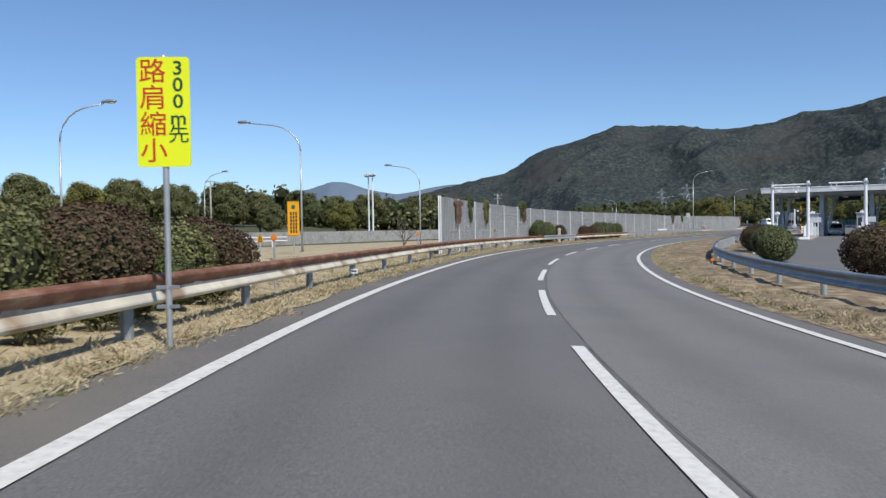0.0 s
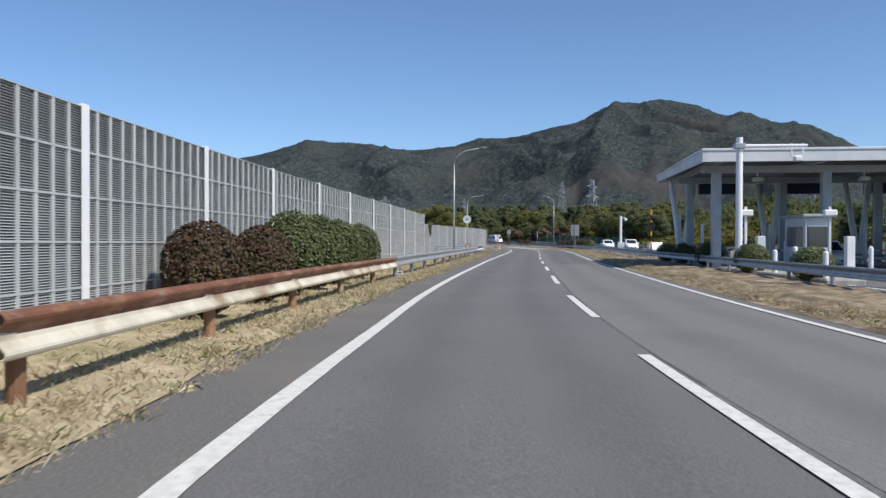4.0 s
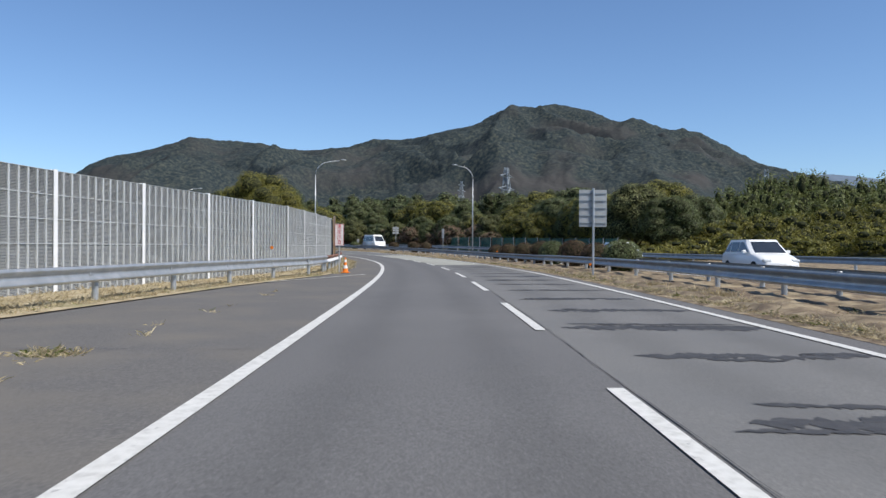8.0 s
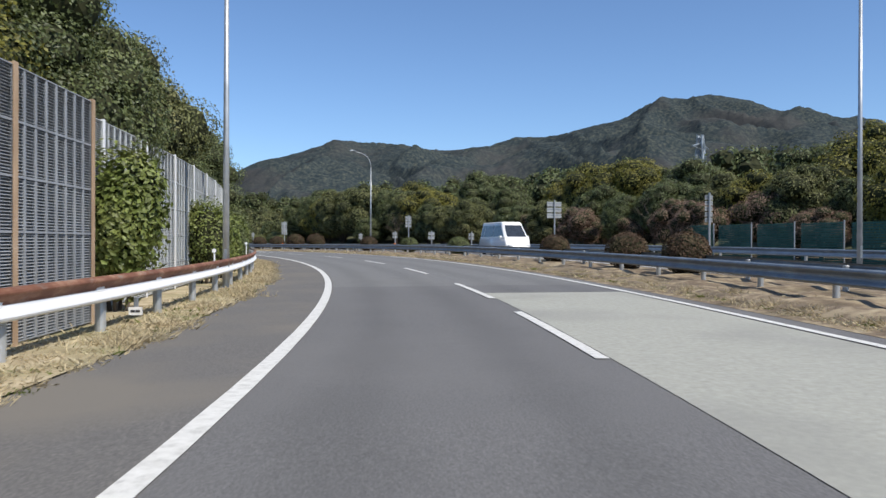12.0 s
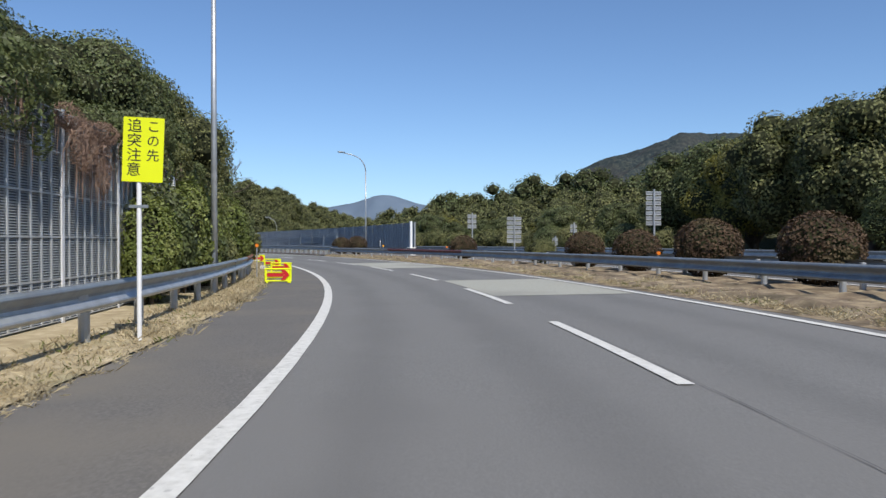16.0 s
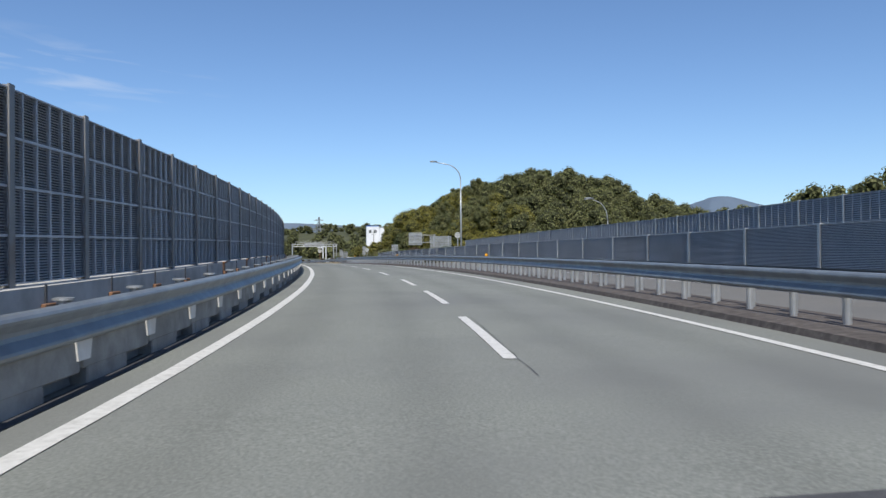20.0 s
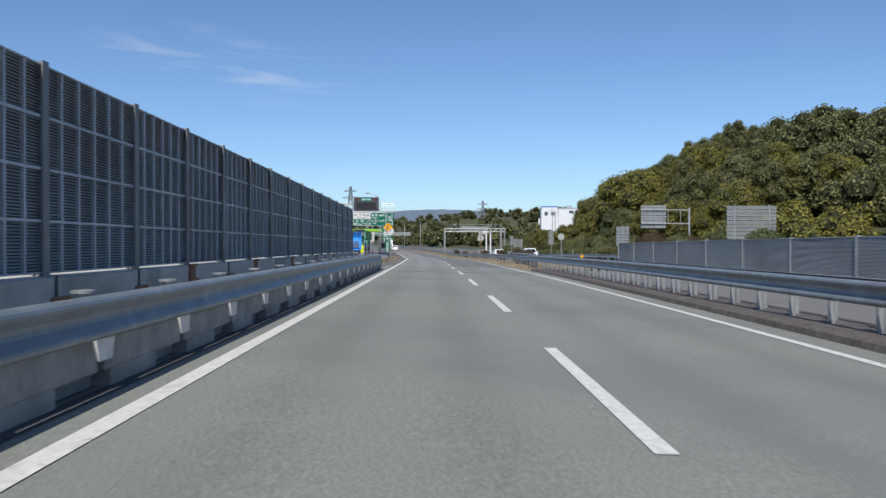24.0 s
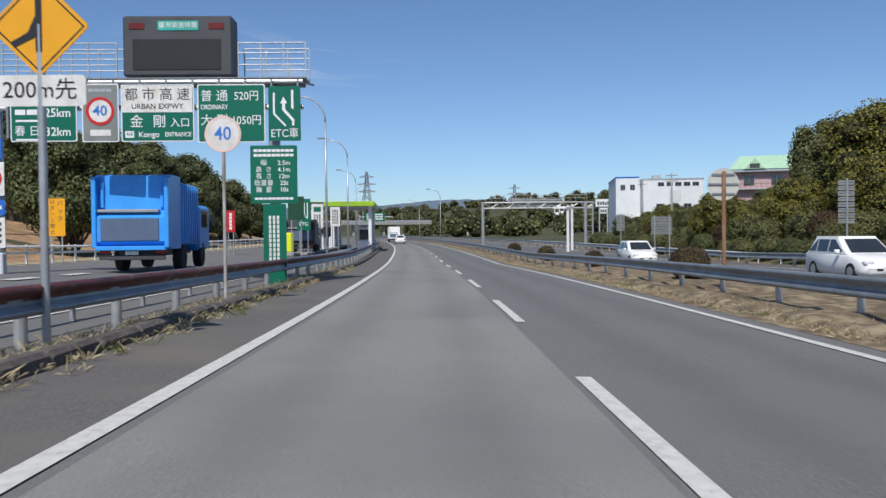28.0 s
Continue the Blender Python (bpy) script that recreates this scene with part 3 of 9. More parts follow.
structure("road_old", ribbon("road_old", 233, S1, [(-3.5, 0.0), (0, 0.0), (4.2, 0)], M_ASPH_O), "older paler two-lane asphalt carriageway", "road")
bay = knots((143, 0), (145, -11.2), (156, -9.2), (166, -8.1), (171, -7.3), (176, -6.3), (181, -6.05), (182, 0))
road_ob = structure("road", ribbon("road", S0, 233, [(-3.5, 0.0), (0, 0.0), (4.2, 0)], M_ASPH), "two-lane grey asphalt carriageway with worn wheel tracks", "road")
structure("road_shoulder", ribbon("road_shoulder", S0, S1, [(lambda s: min(rail_l(s), bay(s)) - 0.6, -0.02), (-4.4, -0.004), (-3.42, 0.003)], M_SHOULD), "narrow paved shoulder with cracks and blown soil", "shoulder")
structure("verge_left", ribbon("verge_left", S0, 333.0, [(-34, -0.25), (-24, -0.1), (-12, 0.0), (lambda s: min(rail_l(s), bay(s)) - 0.35, 0.02), (lambda s: min(min(rail_l(s), bay(s) - 0.2) + 0.8, -4.3 - 0.2 * math.sin(s * 0.35) * math.sin(s * 0.11) - 0.12 * math.sin(s * 1.7)), 0.012)], M_DRY, 1.0), "dry straw-coloured grass verge behind the guardrail", "verge")
structure("verge_ramp", ribbon("verge_ramp", 452.0, S1, [(-34, -0.25), (-24, -0.1), (-19.5, 0.0)], M_DRY), "dry grass beyond the entrance ramp", "verge")
structure("under_bridge", ribbon("under_bridge", 333.0, 452.0, [(-40, -1.6), (-24, -1.0), (-5.5, -0.6)], M_DRY), "dry grass slope beside the bridge", "verge")


def turf(s0, s1):
    """Lumpy turf of the central reserve: a strip of soil, a ragged lip, then mounds."""
    ls = [3.95, 4.15, 4.3, 4.42, 4.54, 4.7, 4.9, 5.15, 5.45, 5.8, 6.2, 6.7, 7.3, 8.0, 9.0, 9.4]
    n = int((s1 - s0) / 0.34)
    verts = []
    for i in range(n + 1):
        s = s0 + (s1 - s0) * i / n
        e = 0.16 * noise.noise((s * 0.55, 3.0, 0.0)) + 0.07 * noise.noise((s * 2.3, 9.0, 0.0))
        for l in ls:
            k = min(1, max(0, (l - 4.33 - e) / 0.2))
            m = 0.085 + 0.11 * noise.noise((s * 0.9, l * 1.1, 1.0)) + 0.06 * noise.noise((s * 2.6, l * 2.9, 5.0))
            z = 0.006 + 0.025 * min(1, (l - 3.95) / 0.4) + k * max(0.0, m) * min(1, max(0.0, (9.2 - l) / 1.2))
            verts.append(road(s, l, z))
    w = len(ls)
    return mesh_of("verge_right", verts, [(i * w + k, i * w + k + 1, (i + 1) * w + k + 1, (i + 1) * w + k) for i in range(n) for k in range(w - 1)], M_SOIL, True)


structure("verge_right", turf(-6.0, 343.0), "central reserve of lumpy soil and dead grass", "verge")
structure("verge_right_end", turf(454.0, 640.0), "central reserve of straw-coloured turf past the bridge", "verge")
structure("verge_right_far", ribbon("verge_right_far", 640.0, S1, [(3.95, 0.006), (4.5, 0.03), (9.4, 0.02)], M_SOIL), "distant central reserve", "verge")
structure("verge_right_start", ribbon("verge_right_start", S0, -6.0, [(3.95, 0.006), (4.5, 0.03), (9.4, 0.02)], M_SOIL), "central reserve behind the start", "verge")
structure("road_opposite", ribbon("road_opposite", S0, S1, [(9.0, 0.03), (19.5, 0.03)], M_ASPH), "asphalt carriageway of the opposite direction", "road")
structure("verge_far", ribbon("verge_far", S0, S1, [(19.3, 0.02), (24, 0.1), (30, 0.1)], M_SOIL), "verge beyond the opposite carriageway", "verge")
structure("bridge_median", ribbon("bridge_median", 344.0, 455.0, [(5.3, 0.056), (9.3, 0.056)], M_ASPH_L), "grey paved median strip of the bridge", "pavement")
structure("bridge_deck", ribbon("bridge_deck", BR0, BR1, [(-4.1, 0.004), (4.4, 0.006)], M_BRIDGE), "pale worn bridge deck surfacing", "road")

LIFT = 0.012
# sideways shifts that bring the road lines to fit the camera's view
view_fit_l = knots((0, 0.0), (20, -0.1), (42, -0.22), (62, -0.02), (71, 0.0), (78, 0.13), (90, 0.1), (115, -0.04), (200, 0.05), (232, -0.06), (262, -0.08), (282, 0.08), (310, 0.04), (328, 0.1), (340, 0.04), (362, 0.17), (380, 0.12), (420, 0.0), (500, 0.0))
view_fit_c = knots((0, 0.0), (20, -0.1), (42, -0.2), (56, -0.14), (68, -0.05), (76, -0.09), (90, 0.03), (118, -0.1), (130, -0.17), (145, -0.15), (165, -0.1), (185, -0.05), (200, -0.1), (222, -0.11), (242, 0.02), (280, 0.08), (300, 0.1), (320, 0.0), (340, -0.05), (365, 0.1), (382, -0.05), (420, 0.05), (460, -0.03), (500, 0.03), (560, 0.0))
view_fit_r = knots((0, -0.04), (40, -0.12), (62, -0.03), (95, 0.05), (125, -0.15), (160, -0.1), (180, 0.08), (222, -0.05), (260, 0.12), (300, 0.1), (335, 0.02), (362, -0.16), (385, -0.16), (402, 0.04), (500, 0.0))
for name, l0, l1, wd in (("edge_line_left", -3.58, -3.40, view_fit_l), ("edge_line_right", 3.42, 3.58, view_fit_r)):
    structure(name, ribbon(name, S0, S1, [(lambda s, a=l0, wd=wd: a + wd(s), LIFT), (lambda s, a=l1, wd=wd: a + wd(s), LIFT)], M_PAINT), "worn white solid edge line", "road marking")
bay_line = knots((158, -9.6), (168, -7.5), (171, -6.4), (173.6, -5.3), (176.8, -4.1))
structure("bay_edge_line", ribbon("bay_edge_line", 158, 176.8, [(lambda s: bay_line(s) - 0.06, LIFT), (lambda s: bay_line(s) + 0.06, LIFT)], M_PAINT, 1.0), "thin white edge line of the emergency bay", "road marking")
strip = knots((146.5, 0.5), (150, 0.42), (158, 0.28), (167, 0.02))
dash_len = knots((0, 5.7), (60, 5.5), (190, 5.4), (370, 5.0), (460, 4.7))
dash_end = knots((-5, -39), (0, 9.1), (3, 36.5), (5, 55.9), (8, 85.9), (12, 129.3), (14, 149.5), (16, 169.6), (17, 178.8), (18, 188.3), (19, 198.3), (20, 207.5), (21, 215.5), (22, 225.6), (23, 233.9), (24, 245.0), (25, 255.5), (27, 279.9), (28, 288.3), (29, 296.9), (30, 306.5), (32, 324.4), (33, 332.6), (34, 342.3), (35, 352.2), (37, 368.4), (39, 389.2), (43, 429), (45, 448.8), (50, 497.5), (91, 900))
for k in range(-4, 88):
    e = dash_end(k)
    put("lane_dash", ribbon("lane_dash", e - dash_len(e), e, [(view_fit_c(e) - 0.075, LIFT), (view_fit_c(e) + 0.075, LIFT)], M_PAINT, 1.5), road_ob)
for l in (9.5, 16.6):
    put("edge_line", ribbon("edge_line", S0, S1, [(l, 0.045), (l + 0.16, 0.045)], M_PAINT, 4), road_ob)

# patches: pale anti-skid treatment on the overtaking lane, sealed strips, newer asphalt, joints
for s0, s1, l0, l1, m, z in ((194.6, 230.2, 0.12, 3.36, M_TREAT, 0.006), (294, 301.2, 0.12, 3.36, M_TREAT, 0.006), (313.4, 322.4, 0.12, 3.36, M_TREAT, 0.006),
                             (106, 194.5, 0.12, 3.36, M_ASPH_L, 0.004), (322.4, 341.0, 0.12, 3.4, M_ASPH_L, 0.004), (459.8, 620, -3.3, -0.12, M_ASPH_W, 0.006), (-50, 106, 0.14, 3.36, M_ASPH_L, 0.003),
                             (400.0, 401.5, -3.4, 3.4, M_ASPH_D, 0.009), (447.0, 447.5, -3.5, 3.6, M_ASPH_D, 0.009)):
    put("surface_patch", ribbon("surface_patch", s0, s1, [(lambda s, a=l0: a + (view_fit_c(s) if a > 0 else 0), z), (lambda s, a=l1: a + (view_fit_r(s) if a > 0 else 0), z)], m, 1.0), road_ob)
# slanting expansion joint at the head of the bridge: planed strip, dark filler, black slot
for a, b, m, z in ((-1.25, 0.02, M_ROUGH, 0.0085), (0.0, 1.35, M_ASPH_D, 0.0145), (0.55, 0.67, M_BLACK, 0.019)):
    n, verts = 24, []
    for i in range(n + 1):
        l = -3.9 + 8.1 * i / n
        c = 341.02 + 0.13 * l + (0.05 * noise.noise((l * 1.7, a, 2.0)) if m is M_ROUGH else 0)
        verts += [road(c + a, l, z), road(c + b, l, z)]
    put("surface_patch", mesh_of("surface_patch", verts, [(2 * i, 2 * i + 1, 2 * i + 3, 2 * i + 2) for i in range(n)], m), road_ob)
# flat dark strip along the foot of the left parapet
put("drain_gap", ribbon("drain_gap", 338, 451, [(-4.02, 0.0125), (-3.87, 0.0125)], M_ASPH_D, 1.0), road_ob)
rng = random.Random(5)
s = 114.0
while s < 193:
    w = rng.uniform(0.45, 0.95)
    for piece in range(rng.choice((2, 3, 3, 4))):
        p0, p1 = (rng.uniform(0.22, 0.6), rng.uniform(3.05, 3.4)) if piece == 0 else sorted((rng.uniform(0.25, 3.3), rng.uniform(0.25, 3.3)))
        sc, wp = s + (0 if piece == 0 else rng.uniform(-0.75, 0.75)), w if piece == 0 else rng.uniform(0.08, 0.25)
        n, verts = max(8, int((p1 - p0) * 22)), []
        lo, hi = 0.0, 0.0
        for i in range(n + 1):
            l = p0 + (p1 - p0) * i / n
            e = 0.5 * wp * (1 - abs(2 * i / n - 1) ** 6)
            lo, hi = 0.45 * lo + rng.uniform(-0.5, 0.5) * e, 0.45 * hi + rng.uniform(-0.5, 0.5) * e
            c = sc + 0.14 * noise.noise((l * 0.8, sc, 0.0))
            verts += [road(c - max(0.0, 0.7 * e + lo), l, 0.009 + 0.001 * piece), road(c + max(0.0, 0.7 * e + hi), l, 0.009 + 0.001 * piece)]
        put("sealed_strip", mesh_of("sealed_strip", verts, [(2 * i, 2 * i + 1, 2 * i + 3, 2 * i + 2) for i in range(n)], M_SEAL), road_ob)
    s += rng.uniform(2.7, 3.6)
for s0, s1 in ((-50, 34), (34, 60), (74, 118), (120, 193), (235, 290), (302, 314), (322, 341), (346, 352), (455, 475)):
    n, verts = int((s1 - s0) * 2.5), []
    for i in range(n + 1):
        s = s0 + (s1 - s0) * i / n
        c = 0.13 + view_fit_c(s) + 0.03 * math.sin(s * 0.7) * rng.random()
        w = rng.uniform(0.0005, 0.006)
        verts += [road(s, c - w, 0.0135), road(s, c + w, 0.0135)]
    put("joint_crack", mesh_of("joint_crack", verts, [(2 * i, 2 * i + 1, 2 * i + 3, 2 * i + 2) for i in range(n)], M_ASPH_D), road_ob)

# cracks across the shoulder and the emergency bay
for s0 in (121, 133, 152, 158, 163, 171, 187, 199, 207, 215, 229, 238, 244, 251, 266, 276, 289, 297, 312, 466, 478, 489, 501, 512):
    far = max(-7.5, bay(s0) + 0.6) if 146 < s0 < 176 else rail_l(s0) + 0.9
    n, verts, c = 18, [], s0
    for i in range(n + 1):
        c += rng.uniform(-0.07, 0.07)
        w = rng.uniform(0.003, 0.011)
        l = -3.75 + (far + 3.75) * i / n
        verts += [road(c - w, l, 0.0075), road(c + w, l, 0.0075)]
    put("shoulder_crack", mesh_of("shoulder_crack", verts, [(2 * i, 2 * i + 1, 2 * i + 3, 2 * i + 2) for i in range(n)], M_ASPH_D), road_ob)


# ---- mountains ----
def range_of(name, ridge, dist, depth, material_, label, seed, rough, n_deep=150, per_deg=8.0, foot=-40.0):
    """A ridge round the place: (compass degrees, degrees of height) knots at a distance, falling towards the viewer."""
    cx, cy = 40.0, 150.0
    az = np.arange(ridge[0][0], ridge[-1][0] + 0.01, 1 / per_deg)
    hs = cubic([r[0] for r in ridge], [r[1] for r in ridge], az)
    verts, faces = [], []
    for j in range(n_deep + 1):
        v = j / n_deep
        for a, h in zip(az, hs):
            top = dist * math.tan(radians(h))
            r = dist - depth * (1 - v)
            x, y = cx + r * math.sin(radians(a)), cy + r * math.cos(radians(a))
            # spurs and gullies running down from the crest
            big = 1 - 2 * abs(noise.noise((a * 0.09 + 0.7 * v + seed, v * 0.9, seed)))
            wx, wy = x / 430 + 0.5 * noise.noise((x / 300, y / 300, 4.0)), y / 430 + 0.5 * noise.noise((x / 300, y / 300, 8.0))
            mid = 1 - 2.4 * abs(noise.noise((wx, wy, seed + 5)))
            low = 1 - 2.4 * abs(noise.noise((wx * 2.3, wy * 2.3, seed + 9)))
            z = foot + (top - foot) * (v ** 1.2 + (1 - v) * v * (0.5 * big + 0.45 * mid + 0.3 * low - 0.1))
            z += rough * noise.fractal((x / 210, y / 210, seed), 0.8, 2.1, 5) * (0.15 + 1.3 * (1 - v))
            z += 6.0 * noise.fractal((x / 34, y / 34, seed), 0.8, 2.0, 3) * (0.35 if v > 0.98 else 1)
            verts.append((x, y, z))
    n = len(az)
    for a, h in zip(az, hs):
        r = dist + depth * 0.5
        verts.append((cx + r * math.sin(radians(a)), cy + r * math.cos(radians(a)), foot))
    for j in range(n_deep + 1):
        faces += [(j * n + i, (j + 1) * n + i, (j + 1) * n + i + 1, j * n + i + 1) for i in range(n - 1)]
    return structure(name, mesh_of(name, verts, faces, material_, True), label, "mountain")


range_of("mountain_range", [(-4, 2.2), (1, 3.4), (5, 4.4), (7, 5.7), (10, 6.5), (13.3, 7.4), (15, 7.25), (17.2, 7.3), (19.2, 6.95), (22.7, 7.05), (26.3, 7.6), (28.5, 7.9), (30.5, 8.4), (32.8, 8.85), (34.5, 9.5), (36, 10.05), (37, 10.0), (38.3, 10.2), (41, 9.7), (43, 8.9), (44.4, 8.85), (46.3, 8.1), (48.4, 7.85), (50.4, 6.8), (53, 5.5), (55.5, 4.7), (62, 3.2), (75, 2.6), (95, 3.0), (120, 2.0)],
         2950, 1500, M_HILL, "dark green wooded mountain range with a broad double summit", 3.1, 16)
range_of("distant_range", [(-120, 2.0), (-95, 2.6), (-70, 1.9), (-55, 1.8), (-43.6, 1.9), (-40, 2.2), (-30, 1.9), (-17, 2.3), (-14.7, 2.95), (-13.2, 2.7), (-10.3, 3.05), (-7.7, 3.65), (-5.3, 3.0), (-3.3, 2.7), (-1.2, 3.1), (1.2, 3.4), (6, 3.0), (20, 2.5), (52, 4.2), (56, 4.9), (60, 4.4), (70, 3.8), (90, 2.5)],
         4150, 900, M_FAR, "distant hills with haze painted in as blue", 7.7, 10, n_deep=14, per_deg=3.0)




# ---- guardrails ----
WAVE = [(0.01, 0.0), (0.045, 0.008), (0.072, 0.028), (0.082, 0.052), (0.076, 0.074), (0.048, 0.104), (0.018, 0.138), (0.01, 0.1725)]


def beam_profile(lf, side, z0, half, scale=1.0):
    """One wave of the rail as a closed strip; half 0: lower, 1: upper, turned upside down."""
    pts = [(d * scale, (z if half == 0 else 0.345 - z) * scale) for d, z in WAVE]
    out = [(lambda s, d=d: lf(s) + side * d, z0 + z) for d, z in pts]
    return out + [(lambda s, d=d: lf(s) + side * (d - 0.012), z0 + z) for d, z in reversed(pts)]


post_mesh = {}


def post_of(material_, h, r):
    key = (material_.name, round(h, 2), r)
    if key not in post_mesh:
        bm = bmesh.new()
        tube(bm, [(0, 0, -0.1), (0, 0, h - 0.015), (0, 0, h)], [r, r, r * 0.8], 12)
        me = bpy.data.meshes.new("post")
        bm.to_mesh(me)
        bm.free()
        me.materials.append(material_)
        post_mesh[key] = me
    return post_mesh[key]


def guardrail(s0, s1, lf, side, upper, lower, posts, label, every=4.0, z0=0.34, r=0.07, joints=True, start=0.0, raise_=0.0, ends=""):
    """W-beam rail on posts; side: +1 when the carriageway lies to its right."""
    lf_ = lf if callable(lf) else (lambda s: lf)
    ob = holder("guardrail", Matrix.Identity(4), label, "guardrail")
    up = raise_ if callable(raise_) else (lambda s: raise_)
    for name, half, m in (("lower_wave", 0, lower), ("upper_wave", 1, upper)):
        profile = [(l, lambda s, z=z: z + up(s)) for l, z in beam_profile(lf_, side, z0, half)]
        put(name, ribbon(name, s0, s1, profile, m, 2.0, True), ob)
    s = s0 + 0.4 + start
    while s < s1:
        put("post", post_of(posts, z0 + 0.3 + round(up(s), 2), r), ob, Matrix.Translation(road(s, lf_(s) - side * (r + 0.02), 0)))
        s += every
    if joints:
        s = s0 + 0.1
        bm = boxes((-0.012, 0.012, -0.15, 0.15, 0.02, 0.33), bevel=0.008)
        me = bpy.data.meshes.new("splice_plate")
        bm.to_mesh(me)
        bm.free()
        me.materials.append(lower)
        while s < min(s1, 560):
            put("splice_plate", me, ob, facing(s, lf_(s) + side * 0.004, z0 + up(s)))
            s += every
    for s in [q for q, k in ((s0, "a"), (s1, "b")) if k in ends]:
        bm = bmesh.new()
        g = bmesh.ops.create_cone(bm, cap_ends=True, segments=16, radius1=0.172, radius2=0.172, depth=0.09)
        bmesh.ops.scale(bm, vec=(1, 0.55, 1), verts=g["verts"])
        bmesh.ops.rotate(bm, cent=(0, 0, 0), matrix=Matrix.Rotation(math.pi / 2, 3, "Y"), verts=g["verts"])
        bmesh.ops.rotate(bm, cent=(0, 0, 0), matrix=Matrix.Rotation(math.pi / 2, 3, "X"), verts=[])
        part("end_piece", bm, lower, ob, m=facing(s, lf_(s) + side * 0.035, z0 + 0.172 + up(s)))
    return ob


NEAR_L = "weathered roadside guardrail with a rusty upper and cream lower wave"
guardrail(-50, 61.5, rail_l, 1, M_RUST, M_CREAM, M_GALV_D, NEAR_L, 4.0, 0.36, start=1.9)
guardrail(61.6, 72, rail_l, 1, M_GALV, M_GALV, M_BROWNR, "newer galvanised length of roadside guardrail", 4.0, 0.36)
guardrail(72.1, 92, rail_l, 1, M_RUST, M_CREAM, M_BROWNR, NEAR_L, 4.0, 0.36)
guardrail(92.1, 138.4, rail_l, 1, M_GALV, M_GALV, M_GALV_D, "galvanised guardrail bending away where the shoulder widens", 4.0, 0.38)
guardrail(138.5, 147, rail_l, 1, M_RUST, M_WHITE, M_GALV_D, "last length of the guardrail, rusty above and white below", 4.0, 0.38, ends="b")
rail_bay = knots((96, -9), (120, -10.5), (134, -12.3), (145, -11.2), (156, -9.2), (166, -8.1), (171, -7.3), (176, -6.3), (181, -6.05))
guardrail(98, 141, lambda s: rail_bay(s) - 0.5, 1, M_WHITE, M_WHITE, M_GALV_D, "white guardrail behind the emergency bay", 4.0, 0.42, ends="b")
guardrail(147.5, 180.5, rail_bay, 1, M_GALV, M_GALV, M_GALV, "curved galvanised guardrail closing the emergency bay", 4.0, 0.42)
guardrail(180.6, 284, rail_l, 1, M_RUST, M_WHITE, M_GALV, "long guardrail with rust-stained top and whitish lower wave", 2.8, 0.42)
guardrail(284.1, 305, rail_l, 1, M_GALV_D, M_GALV, M_GALV, "grey galvanised guardrail on the outside of the bend", 2.4, 0.42)
guardrail(305.1, 317, rail_l, 1, M_RUST, M_GALV, M_GALV, "guardrail with a rusty upper wave on the bend", 2.4, 0.42)
guardrail(317.1, 332.6, rail_l, 1, M_GALV_D, M_GALV, M_GALV, "grey galvanised guardrail rising towards the bridge", 2.4, 0.42, raise_=knots((317, 0.0), (324, 0.06), (332, 0.16)), ends="b")
guardrail(454.2, 640, rail_l, 1, M_MAROON, M_GALV_D, M_GALV, "dark red stained guardrail beside the entrance ramp", 2.6, 0.4, ends="a")

MED = "weathered grey guardrail along the central reserve"
guardrail(-50, 50, rail_r, -1, M_GALV_D, M_GALV_D, M_GALV, MED, 4.0, 0.36)
guardrail(50.1, 68, rail_r, -1, M_GALV_D, M_GALV, M_GALV, "grey guardrail on closely set posts over a culvert", 0.9, 0.36)
guardrail(68.1, 190, rail_r, -1, M_GALV_D, M_GALV, M_GALV, MED, 4.0, 0.38)
guardrail(190.1, 320.5, rail_r, -1, M_GALV_D, M_GALV_D, M_GALV, MED, 2.8, 0.36)
guardrail(320.6, 332.5, rail_r, -1, M_MAROON, M_GALV_D, M_GALV, "brown-stained length of guardrail along the central reserve", 2.8, 0.36)
guardrail(332.6, 343.5, rail_r, -1, M_GALV_D, M_GALV_D, M_GALV, MED, 2.8, 0.36)
guardrail(472.4, 900, rail_r, -1, M_GALV_D, M_GALV_D, M_GALV, MED, 3.0, 0.42)
for z0 in (0.4, 0.6):
    guardrail(458.1, 472.3, lambda s: rail_r(s) + 0.02, -1, M_GALV_D, M_GALV_D, M_GALV, "lapped double guardrail leading off the bridge", 2.0, z0, 0.085, ends="b")
guardrail(-50, 900, 18.6, -1, M_GALV_D, M_GALV, M_GALV, "grey guardrail on the far side of the opposite carriageway", 6.0, 0.42, joints=False)
guardrail(120, 342, lambda s: rail_r(s) + 1.4, 1, M_GALV_D, M_GALV, M_GALV, "second rail of the central reserve facing the opposite lanes", 4.0, 0.38, joints=False)

# ---- bridge parapets ----
par = knots((328, -4.1), (334, -4.03), (340, -3.98), (470, -3.98))


def lead(s):
    """Turn of the parapet against the road, in degrees."""
    return -math.degrees(math.atan(par(s + 0.5) - par(s - 0.5)))


